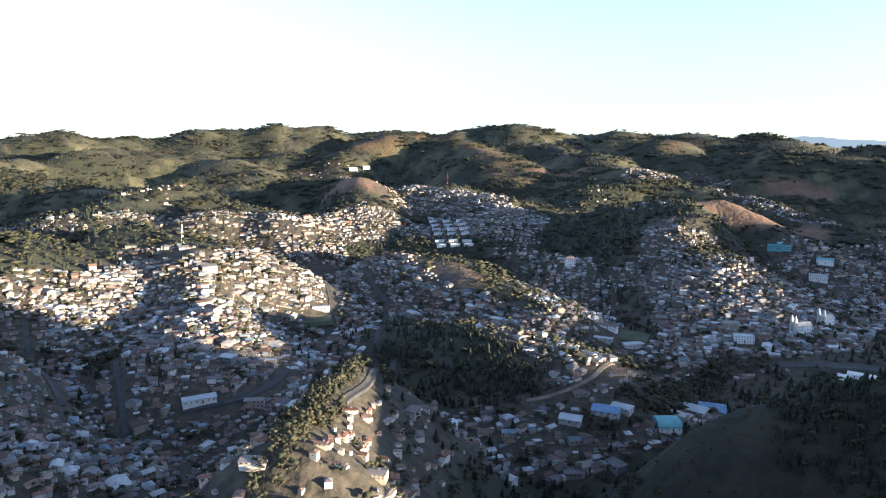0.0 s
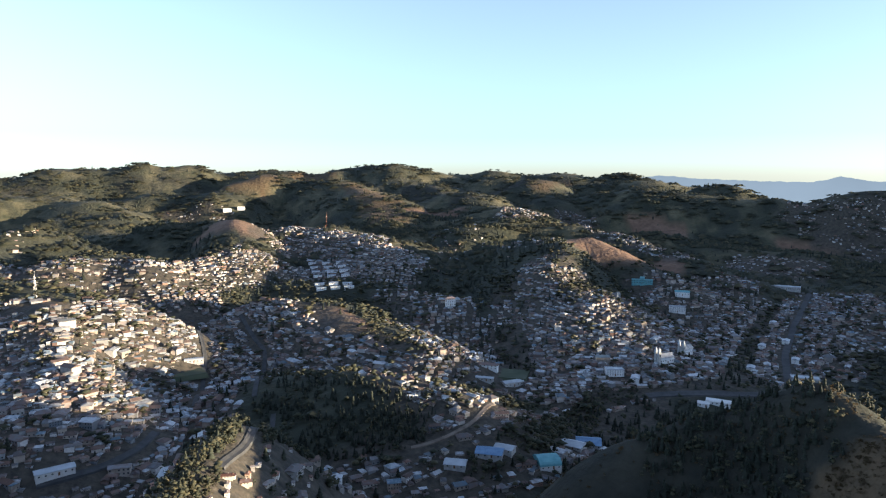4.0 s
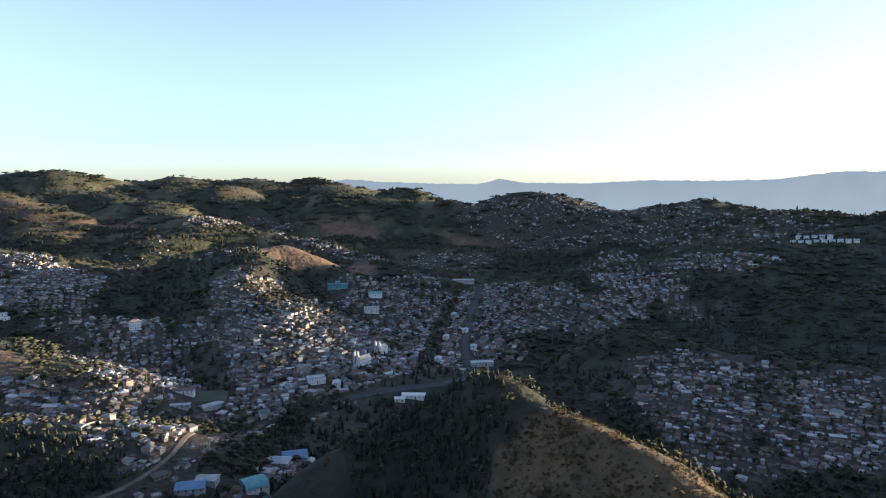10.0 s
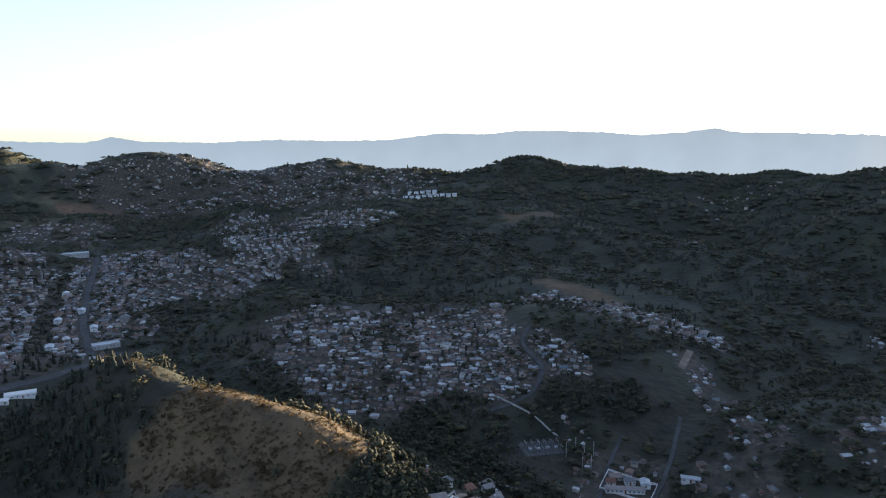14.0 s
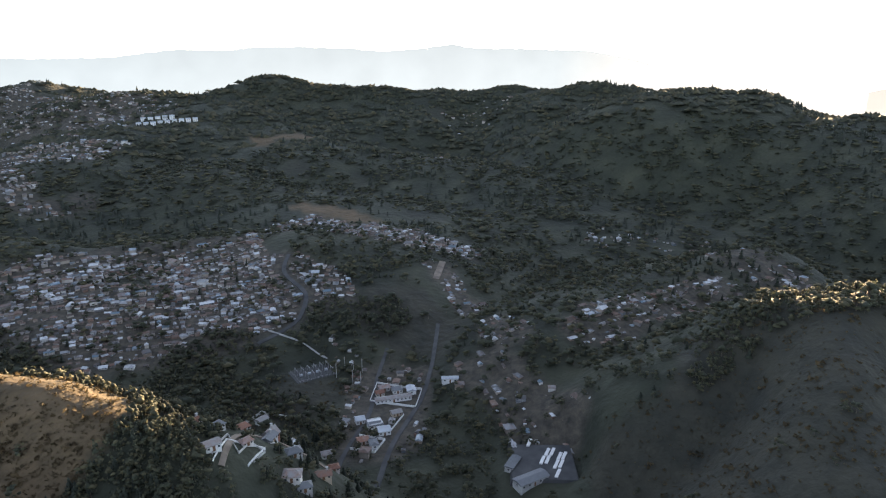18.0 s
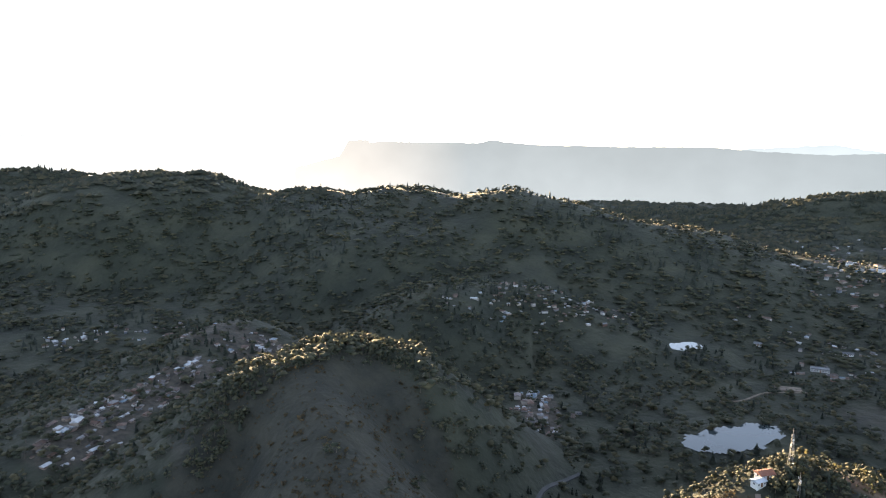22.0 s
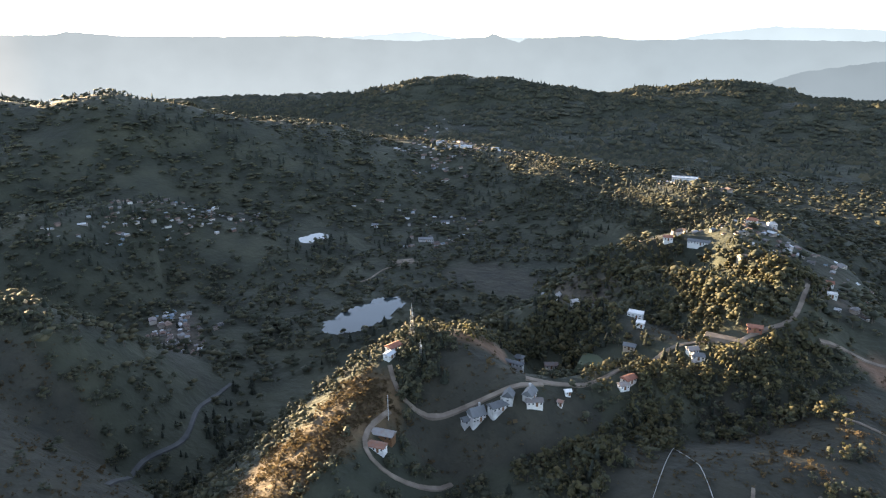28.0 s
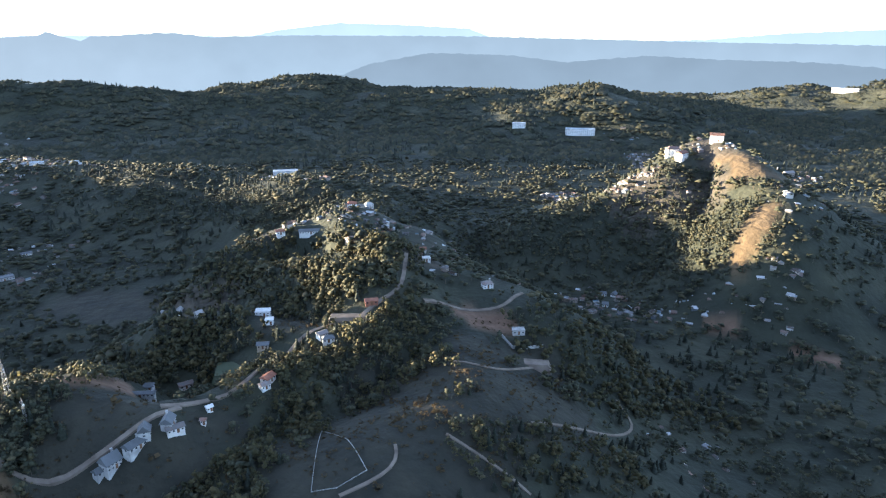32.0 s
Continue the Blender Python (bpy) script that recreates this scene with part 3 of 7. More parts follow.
stretch(WOOD, 32, 2, (-1.4, 578), (2.9, 543), (5.4, 524))
stretch(WOOD, 25, 2, (0.0, 514), (5.4, 503))
stretch(WOOD, 20, 1, (-6.2, 400), (-3.8, 410))
stretch(WOOD, 9, 1, (-7.2, 388), (-10.1, 333), (-12.9, 298))
stretch(WOOD, 16, 1, (-27.6, 586), (-26.8, 607))
stretch(WOOD, 25, 1, (-28.3, 908), (-26.5, 849))
stretch(WOOD, 30, 1, (-31.9, 861), (-29.4, 1030))
stretch(WOOD, 25, 1, (-20.0, 1386), (-13.5, 1638))
stretch(WOOD, 30, 1, (19.7, 1229), (21.0, 1138))
stretch(WOOD, 20, 1, (21.5, 989), (24.8, 1138))
stretch(WOOD, 60, 2, (27.8, 604), (34.8, 640), (37.9, 722))
stretch(WOOD, 35, 2, (29.3, 532), (25.4, 483))
stretch(WOOD, 35, 2, (31.2, 591), (36.0, 653), (39.5, 737))
stretch(WOOD, 30, 2, (27.4, 553), (31.1, 514))
stretch(WOOD, 12, 1, (36.4, 1254), (35.2, 986), (33.9, 746), (31.3, 703), (26.2, 673), (21.3, 623), (16.1, 494))
stretch(WOOD, 16, 1, (13.6, 465), (18.5, 512), (23.9, 669))
stretch(WOOD, 40, 1, (44.3, 980), (47.7, 803), (49.1, 705))
stretch(WOOD, 14, 1, (50.6, 640), (53.0, 574))
stretch(WOOD, 8, 1, (41.4, 772), (46.3, 683), (50.6, 616), (54.9, 571))
stretch(WOOD, 14, 1, (54.3, 824), (57.0, 807), (69.2, 772))
stretch(WOOD, 35, 1, (59.3, 299), (63.3, 497), (67.2, 462))
stretch(WOOD, 30, 1, (55.1, 280), (58.8, 266), (61.0, 280))
stretch(WOOD, 25, 1, (55.6, 248), (59.6, 250))
stretch(WOOD, 25, 1, (67.4, 549), (63.3, 526))
stretch(WOOD, 30, 1, (76.5, 559), (80.6, 562))
stretch(WOOD, 25, 1, (65.6, 1318), (70.7, 1122), (75.4, 983))
stretch(WOOD, 60, 1, (59.0, 1125), (65.9, 1015))
stretch(WOOD, 20, 1, (155.9, 356), (158.9, 545), (161.1, 341))
stretch(WOOD, 14, 1, (159.8, 323), (158.5, 306))
stretch(WOOD, 20, 1, (170.8, 412), (173.8, 399), (176.0, 408))
stretch(WOOD, 14, 1, (179.1, 342), (181.2, 328), (180.7, 314))
stretch(WOOD, 30, 1, (179.0, 523), (183.1, 457), (187.0, 481))
stretch(WOOD, 22, 1, (183.1, 426), (187.2, 413), (191.2, 401))
stretch(WOOD, 25, 1, (185.1, 440), (190.0, 457))
stretch(WOOD, 40, 1, (184.3, 365), (189.5, 359), (192.3, 332))
stretch(WOOD, 13, 1, (160.3, 345), (159.7, 333), (159.1, 317), (159.6, 311))
stretch(WOOD, 10, 1, (156.6, 331), (155.0, 316))
stretch(WOOD, 18, 1, (170.9, 416), (173.2, 411), (174.3, 399))
stretch(WOOD, 12, 1, (165.0, 358), (168.7, 407))
stretch(WOOD, 10, 1, (180.4, 339), (179.7, 321))
stretch(WOOD, 20, 1, (185.7, 426), (182.1, 431))
stretch(WOOD, 18, 1, (169.9, 285), (175.3, 279), (179.7, 297))
stretch(WOOD, 50, 1, (205.8, 413), (209.0, 411))
stretch(WOOD, 80, 1, (215.8, 503), (222.7, 496), (227.2, 467))
stretch(WOOD, 70, 1, (202.8, 711), (210.0, 735), (214.6, 697))
stretch(WOOD, 14, 1, (112.0, 446), (118.0, 443), (122.9, 472))
stretch(WOOD, 12, 1, (125.9, 472), (130.4, 467))
stretch(WOOD, 9, 1, (109.3, 393), (111.9, 416))
stretch(WOOD, 17, 1, (159.5, 352), (160.6, 333), (159.2, 314))
stretch(WOOD, 12, 1, (157.2, 534), (161.4, 554))
stretch(WOOD, 13, 1, (171.2, 412), (173.7, 407), (175.8, 414))
stretch(WOOD, 12, 1, (177.0, 331), (179.5, 332), (181.0, 319))
stretch(WOOD, 32, 1, (178.5, 524), (181.8, 466), (185.8, 438), (189.3, 473))
stretch(WOOD, 16, 1, (183.9, 422), (188.2, 411), (190.5, 402))
stretch(WOOD, 10, 1, (152.9, 351), (155.1, 508))
stretch(WOOD, 18, 1, (59.3, 305), (62.8, 491), (67.4, 486))
stretch(WOOD, 18, 1, (55.2, 289), (60.2, 282), (64.3, 300))
stretch(WOOD, 10, 1, (54.5, 276), (56.0, 284))
stretch(WOOD, 7, 1, (51.8, 588), (54.2, 561), (57.5, 530))
stretch(WOOD, 5, 1, (69.8, 300), (72.4, 308))
stretch(WOOD, 8, 1, (75.0, 416), (76.5, 406))
stretch(WOOD, 9, 1, (59.9, 269), (61.6, 263))
stretch(WOOD, 9, 1, (64.6, 262), (62.0, 256))
stretch(WOOD, 20, 2, (39.4, 364), (36.9, 365), (34.0, 366))
stretch(WOOD, 13, 2, (39.7, 385), (37.0, 382))
stretch(WOOD, 16, 1, (178.1, 512), (181.1, 469), (185.1, 428))
stretch(WOOD, 14, 1, (189.1, 472), (188.1, 424))
stretch(WOOD, 9, 1, (189.2, 399), (190.8, 397))
stretch(WOOD, 8, 1, (179.2, 735), (180.1, 748))
stretch(WOOD, 5, 1, (163.1, 558), (167.2, 413), (170.6, 404))
stretch(WOOD, 14, 1, (183.0, 356), (188.3, 362))
stretch(WOOD, 30, 1, (214.6, 718), (218.5, 657))
stretch(WOOD, 24, 1, (214.3, 761), (217.9, 720))
stretch(WOOD, 30, 1, (198.7, 739), (203.3, 711))
stretch(WOOD, 7, 1, (-6.6, 379), (-10.5, 300), (-15.0, 245))
stretch(WOOD, 6, 1, (-3.8, 393), (-5.3, 371))
stretch(WOOD, 45, 1, (205.2, 735), (210.9, 746), (217.2, 675))
stretch(WOOD, 45, 1, (167.2, 1058), (175.6, 954), (181.1, 817), (185.9, 766))
stretch(WOOD, 40, 1, (170.1, 927), (176.7, 839), (181.2, 772))
stretch(WOOD, 45, 1, (184.0, 1273), (177.7, 1018), (172.5, 994))
stretch(WOOD, 9, 1, (160.6, 354), (161.3, 333), (160.3, 314))
stretch(WOOD, 8, 1, (158.4, 316), (159.4, 309))
stretch(WOOD, 6, 1, (176.0, 325), (178.0, 332))
stretch(WOOD, 8, 1, (170.6, 424), (172.6, 419))
stretch(FIELD, 26, 2, (199.2, 343), (203.4, 378))
stretch(FIELD, 12, 2, (179.7, 406), (181.3, 402))
stretch(FIELD, 16, 0, (-21.8, 849), (-19.5, 834))
stretch(FIELD, 55, 1, (-7.5, 1563), (-5.7, 1522))
stretch(FIELD, 26, 1, (1.0, 874), (2.9, 819))
stretch(FIELD, 45, 1, (22.6, 1307), (25.4, 1288), (28.6, 1436))
stretch(FIELD, 110, 0, (-5.2, 3018), (-0.5, 3445))
stretch(FIELD, 80, 2, (-13.4, 3325), (-9.8, 3239))
stretch(FIELD, 90, 2, (13.0, 3099), (17.4, 2931))
stretch(FIELD, 90, 2, (-25.1, 2691), (-21.1, 3335))
stretch(FIELD, 70, 0, (3.3, 2838), (5.2, 2365))
stretch(FIELD, 80, 2, (8.4, 2863), (10.7, 2407))
stretch(FIELD, 70, 2, (10.6, 2386), (12.4, 2443))
stretch(FIELD, 60, 0, (26.9, 2257), (28.4, 2204))
stretch(FIELD, 40, 0, (18.5, 2846), (20.5, 3248))
stretch(FIELD, 60, 0, (4.7, 2237), (6.1, 2001))
stretch(FIELD, 60, 1, (8.9, 2204), (10.8, 2191))
stretch(FIELD, 60, 1, (27.2, 2243), (28.9, 2198))
stretch(FIELD, 50, 1, (37.7, 2153), (39.6, 2122))
stretch(FIELD, 24, 4, (45.3, 349), (49.7, 337), (53.5, 328), (56.3, 310))
stretch(FIELD, 30, 4, (49.2, 325), (52.6, 306))
stretch(FIELD, 26, 0, (44.2, 345), (47.8, 331), (52.5, 321), (55.5, 308))
stretch(FIELD, 40, 2, (41.3, 349), (40.9, 272))
stretch(FIELD, 52, 2, (38.2, 362), (34.5, 366), (29.0, 372), (27.0, 372))
stretch(FIELD, 45, 2, (36.0, 300), (29.0, 300))
stretch(FIELD, 25, 0, (75.4, 963), (80.3, 889))
stretch(FIELD, 25, 0, (72.1, 1382), (75.4, 1419))
stretch(FIELD, 16, 6, (143.2, 246), (149.4, 275), (154.9, 306))
stretch(FIELD, 30, 2, (164.5, 330), (163.5, 314))
stretch(FIELD, 11, 0, (220.9, 716), (220.2, 680), (219.4, 650))
stretch(FIELD, 13, 0, (216.9, 856), (218.8, 819), (220.9, 795))
stretch(FIELD, 10, 0, (217.6, 803), (222.4, 806))
stretch(FIELD, 35, 2, (198.8, 314), (203.5, 337))
stretch(FIELD, 12, 1, (197.0, 417), (200.2, 407))
stretch(FIELD, 30, 2, (190.2, 333), (191.2, 303))
stretch(FIELD, 40, 2, (186.7, 264), (193.3, 261))
stretch(FIELD, 45, 2, (122.5, 408), (120.0, 349), (122.7, 301))
stretch(FIELD, 40, 2, (125.2, 382), (128.0, 324))
stretch(FIELD, 42, 2, (113.0, 405), (112.0, 355), (116.0, 320))
stretch(FIELD, 30, 2, (105.5, 345), (110.0, 315))
stretch(FIELD, 40, 2, (164.9, 681), (169.0, 659))
stretch(FIELD, 8, 1, (218.0, 597), (219.3, 597))
stretch(FIELD, 10, 1, (225.4, 578), (226.7, 574))
stretch(FIELD, 30, 2, (69.8, 451), (73.5, 459))
stretch(FIELD, 40, 2, (84.6, 540), (83.0, 583))
stretch(FIELD, 25, 0, (-10.9, 986), (-9.5, 986))
stretch(FIELD, 20, 2, (15.2, 711), (16.5, 748))
stretch(FIELD, 8, 3, (164.8, 330), (166.6, 316))
stretch(FIELD, 8, 3, (163.5, 314), (165.6, 310))
stretch(FIELD, 12, 3, (160.2, 290), (165.2, 286), (170.5, 292))
stretch(FIELD, 10, 3, (173.1, 306), (174.7, 307))
stretch(FIELD, 9, 3, (162.6, 328), (165.9, 319))
stretch(FIELD, 10, 3, (160.8, 313), (163.1, 304), (160.3, 296))
stretch(FIELD, 9, 3, (180.9, 412), (182.2, 394))
stretch(FIELD, 16, 3, (197.0, 377), (199.4, 328), (202.5, 321))
stretch(FIELD, 14, 3, (184.1, 265), (184.7, 247))
stretch(FIELD, 20, 3, (189.5, 295), (193.7, 323))
stretch(FIELD, 9, 6, (149.4, 283), (152.7, 302), (155.5, 316))
stretch(FIELD, 8, 6, (144.8, 244), (149.4, 272), (153.8, 298))
stretch(FIELD, 9, 3, (180.1, 553), (177.2, 716))
stretch(FIELD, 13, 4, (50.9, 321), (54.1, 308), (56.5, 306))
stretch(FIELD, 13, 4, (50.4, 303), (53.0, 297))
stretch(FIELD, 9, 1, (162.2, 354), (166.6, 360))
stretch(ROAD, 2.8, 0, (-21.3, 514), (-17.4, 517), (-14.3, 537), (-12.9, 571))
stretch(ROAD, 2.2, 0, (-5.3, 607), (-4.3, 824), (-6.2, 932))
stretch(ROAD, 2.2, 0, (-10.0, 634), (-9.0, 798), (-9.9, 989))
stretch(ROAD, 1.5, 1, (7.8, 486), (10.7, 489), (13.5, 514), (15.0, 559))
stretch(ROAD, 2.2, 0, (-25.7, 505), (-25.8, 545), (-26.0, 591))
stretch(ROAD, 2.2, 0, (-29.9, 521), (-31.6, 655), (-31.8, 701))
stretch(ROAD, 2, 0, (-8.2, 325), (-5.8, 369), (-3.8, 572))
stretch(ROAD, 4.2, 0, (38.0, 805), (37.6, 946), (38.1, 1138), (39.1, 1518))
stretch(ROAD, 5, 0, (27.6, 677), (31.3, 697), (35.1, 720), (40.0, 807))
stretch(ROAD, 1.4, 0, (75.1, 331), (77.5, 385), (80.0, 428), (80.6, 478), (81.7, 520))
stretch(ROAD, 1.2, 1, (66.4, 262), (68.0, 295), (71.5, 300), (75.8, 292))
stretch(ROAD, 1.6, 0, (79.6, 325), (81.8, 388), (83.5, 418), (85.0, 454), (85.8, 496), (86.3, 560))
stretch(ROAD, 2, 0, (70.4, 543), (74.0, 562), (75.0, 607), (72.8, 659), (73.5, 695))
stretch(ROAD, 3, 1, (86.1, 640), (86.7, 691))
stretch(ROAD, 1.15, 1, (156.6, 327), (157.0, 304), (160.2, 304), (165.1, 304), (169.3, 307), (170.9, 314))
stretch(ROAD, 1.35, 1, (169.3, 315), (170.9, 314), (176.0, 329), (178.3, 351), (181.1, 382), (184.6, 391), (187.2, 391))
stretch(ROAD, 1.15, 1, (156.4, 299), (153.1, 277), (153.5, 261), (156.8, 256), (162.4, 272))
stretch(ROAD, 1.15, 1, (152.6, 665), (154.8, 669), (156.4, 711), (159.4, 726))
stretch(ROAD, 1.2, 0, (131.2, 321), (133.2, 366), (137.9, 386), (139.3, 432), (142.3, 477))
stretch(ROAD, 1.3, 1, (187.2, 391), (190.9, 416), (191.4, 474))
stretch(ROAD, 1.3, 1, (192.9, 411), (197.0, 428), (200.1, 422), (201.8, 458))
stretch(ROAD, 0.75, 1, (195.5, 347), (199.2, 340), (203.9, 378))
stretch(ROAD, 0.75, 1, (195.0, 277), (197.2, 270), (201.2, 267), (203.5, 261))
stretch(ROAD, 0.75, 1, (203.2, 305), (208.5, 332), (212.1, 358), (213.0, 385), (210.8, 393))
stretch(ROAD, 0.75, 1, (184.3, 241), (188.8, 247), (191.1, 257), (190.0, 267))
stretch(WOOD, 13, 1, (109.7, 430), (114.8, 470), (119.7, 490), (124.2, 490), (128.5, 455))
stretch(WOOD, 30, 1, (126, 790), (130.6, 800), (133, 825))
stretch(WOOD, 20, 1, (107, 650), (113, 720))
stretch(WOOD, 16, 1, (168.5, 415), (171.5, 425), (173, 400))
stretch(WOOD, 25, 1, (177, 505), (181, 520), (186, 500))
stretch(WOOD, 5, 1, (66.2, 275), (69.0, 297))
stretch(WOOD, 6, 1, (71.0, 262), (74.0, 292))
stretch(WOOD, 6, 1, (63.0, 250), (64.6, 286))
stretch(WOOD, 34, 1, (210.0, 405), (213.0, 430), (216.5, 445))
stretch(WOOD, 20, 1, (199.5, 274), (205.1, 287), (209.7, 314))
stretch(WOOD, 15, 1, (169.6, 284), (172.0, 272), (174.7, 263))
stretch(WOOD, 22, 2, (38.0, 389), (34.5, 390), (29.5, 389))
stretch(WOOD, 16, 2, (37.0, 366), (33.0, 370), (29.5, 372))

# ---- far mountains, beyond the reach of detail ----
FAR = {}

FAR["east_range"] = 4800, [(26.7, 206), (28.2, 217), (30.8, 197), (33.4, 189), (35.9, 181), (38.9, 179), (40.6, 214), (42.5, 185), (47.6, 178), (52.3, 198), (57.0, 192), (61.6, 199), (64.3, 230), (66.0, 247), (69.5, 241), (72.0, 264), (75.0, 267), (79.0, 258), (82.0, 240), (85.0, 258), (87.4, 286), (89.2, 260), (92.7, 258), (98.3, 246), (101.4, 200), (104.4, 139), (118.0, 17)]
FAR["far_range"] = 4800, [(118.0, 17), (121.6, 94), (122.4, 198), (123.7, 206), (124.4, 181), (124.9, 191), (133.1, 183), (134.0, 201), (137.6, 171), (144.6, 160), (151.4, 161), (155.0, 136), (159.3, 121), (165.0, 143), (165.6, 165), (167.7, 111), (168.3, 132), (168.4, 135), (173.4, 154), (174.4, 149), (177.0, 122), (177.8, 128), (182.9, 133), (197.6, 125), (204.3, 113), (214.8, 101), (226.4, 99), (228.7, 97)]
FAR["pale_range"] = 4920, [(151.5, 132), (154.1, 152), (159.7, 183), (160.5, 170), (161.5, 156), (162.9, 137), (165.4, 141), (179.4, 124), (182.0, 166), (186.4, 209), (191.7, 195), (196.7, 173), (198.5, 115), (210.7, 100), (214.8, 111), (220.5, 158), (226.2, 183), (228.5, 179)]
FAR["near_range"] = 4200, [(184.4, -137), (188.5, -17), (193.5, 48), (199.9, 37), (204.4, 0), (210.8, 43), (215.8, 29), (222.6, 27), (226.7, 10), (229.0, 11)]

# ---- mesh helpers ----
def mesh_from(name, verts, loops, sizes, mats, slots, attributes=None, smooth=False):
    """A mesh from arrays: corners, corner indices of the faces, corners a face, material index a face."""
    me = bpy.data.meshes.new(name)
    me.vertices.add(len(verts))
    me.vertices.foreach_set("co", np.asarray(verts, np.float32).ravel())
    me.loops.add(len(loops))
    me.loops.foreach_set("vertex_index", np.asarray(loops, np.int32))
    me.polygons.add(len(sizes))
    me.polygons.foreach_set("loop_start", np.concatenate([[0], np.cumsum(sizes)[:-1]]).astype(np.int32))
    for m in slots:
        me.materials.append(m)
    if mats is not None:
        me.polygons.foreach_set("material_index", np.asarray(mats, np.int32))
    me.polygons.foreach_set("use_smooth", np.full(len(sizes), smooth))
    for key, values in (attributes or {}).items():
        me.attributes.new(key, "FLOAT", "POINT").data.foreach_set("value", np.asarray(values, np.float32))
    me.update(calc_edges=True)
    return me


class Form:
    """A small shape kept as arrays, to be joined many times over."""

    def __init__(self):
        self.v, self.f, self.m = [], [], []

    def add(self, verts, faces, mat=0):
        k = len(self.v)
        self.v += [tuple(p) for p in verts]
        self.f += [tuple(k + i for i in f) for f in faces]
        self.m += [mat] * len(faces)
        return self

    def box(self, x0, x1, y0, y1, z0, z1, mat=0):
        v = [(x, y, z) for z in (z0, z1) for x, y in ((x0, y0), (x1, y0), (x1, y1), (x0, y1))]
        return self.add(v, [(3, 2, 1, 0), (4, 5, 6, 7), (0, 1, 5, 4), (1, 2, 6, 5), (2, 3, 7, 6), (3, 0, 4, 7)], mat)

    def arrays(self):
        return (np.array(self.v, float), np.array([i for f in self.f for i in f]), np.array([len(f) for f in self.f]), np.array(self.m))

    def mesh(self, name, slots, smooth=False):
        v, l, s, m = self.arrays()
        return mesh_from(name, v, l, s, m, slots, smooth=smooth)


def joined(name, forms, which, place, scale, turn, slots, smooth=False):
    """Many copies of forms in one mesh. which: form index; place (n,3); scale (n,3); turn (n) in radians."""
    V, L, S, M, base = [], [], [], [], 0
    for k, form in enumerate(forms):
        sel = np.where(which == k)[0]
        if not len(sel):
            continue
        v, l, s, m = form.arrays()
        p = v[None] * scale[sel][:, None, :]
        c, sn = np.cos(turn[sel])[:, None], np.sin(turn[sel])[:, None]
        q = np.stack([p[..., 0] * c - p[..., 1] * sn, p[..., 0] * sn + p[..., 1] * c, p[..., 2]], -1) + place[sel][:, None, :]
        V.append(q.reshape(-1, 3))
        L.append((l[None] + base + np.arange(len(sel))[:, None] * len(v)).ravel())
        S.append(np.tile(s, len(sel)))
        M.append(np.tile(m, len(sel)))
        base += len(sel) * len(v)
    return mesh_from(name, np.concatenate(V), np.concatenate(L), np.concatenate(S), np.concatenate(M), slots, smooth=smooth)


def part(name, me, parent, label="", m=None):
    ob = new(name, me)
    ob.parent = parent
    if m is not None:
        ob.matrix_basis = m
    return tagged(ob, label)


rng = np.random.default_rng(7)


# ---- what covers a place ----
def cover(x, y, kind):
    """1 within the stretches of a kind, falling to 0 past their edge."""
    best = np.zeros(x.shape)
    wob = 1 + 0.35 * pnoise(x / 60, y / 60, 21) + 0.2 * pnoise(x / 22, y / 22, 22)
    for width, value, line in kind:
        cx, cy = sum(p[0] for p in line) / len(line), sum(p[1] for p in line) / len(line)
        reach = max(math.hypot(p[0] - cx, p[1] - cy) for p in line) + width * 2.2
        m = np.hypot(x - cx, y - cy) < reach
        if m.any():
            d, _ = capsule(x[m], y[m], line)
            best[m] = np.maximum(best[m], np.clip((width * wob[m] - d) / (0.18 * width) + 0.5, 0, 1))
    return best


def on_road(x, y, clear):
    hit = np.zeros(x.shape, bool)
    for width, value, line in ROAD:
        cx, cy = sum(p[0] for p in line) / len(line), sum(p[1] for p in line) / len(line)
        reach = max(math.hypot(p[0] - cx, p[1] - cy) for p in line) + width + clear
        m = np.hypot(x - cx, y - cy) < reach
        if m.any():
            hit[m] |= capsule(x[m], y[m], line)[0] < width + clear
    return hit


LAWNS = [s for s in FIELD if s[1] in (3, 4, 6)]
MOWN = [s for s in FIELD if s[1] == 3]


def kind_of(k):
    return [s for s in FIELD if s[1] == k]


KEEP_CLEAR = []


def clear_of(x, y):
    ok = np.ones(x.shape, bool)
    for px, py, r in KEEP_CLEAR:
        ok &= np.hypot(x - px, y - py) > r
    for level, line in LAKES:
        ok &= shore(x, y, line) > 4
    return ok


# ---- the land: one sheet to the horizon ----
NA, NR = 960, 240
ang = np.linspace(-math.pi, math.pi, NA, endpoint=False)
rad = 8 * (4960 / 8) ** np.linspace(0, 1, NR)
A2, R2 = np.meshgrid(ang, rad)
gx, gy = (R2 * np.sin(A2)).ravel(), (R2 * np.cos(A2)).ravel()
gz = ground(gx, gy)
ii, jj = np.meshgrid(np.arange(NR - 1), np.arange(NA), indexing="ij")
k0, k1 = (ii * NA + jj).ravel(), (ii * NA + (jj + 1) % NA).ravel()
quads = np.stack([k0, k0 + NA, k1 + NA, k1], 1)[:, ::-1]
inner = np.arange(NA)[::-1]
loops = np.concatenate([quads.ravel(), inner])
sizes = np.concatenate([np.full(len(quads), 4), [NA]])
wild = pnoise(gx / 210, gy / 210, 31) + 0.6 * pnoise(gx / 80, gy / 80, 32)


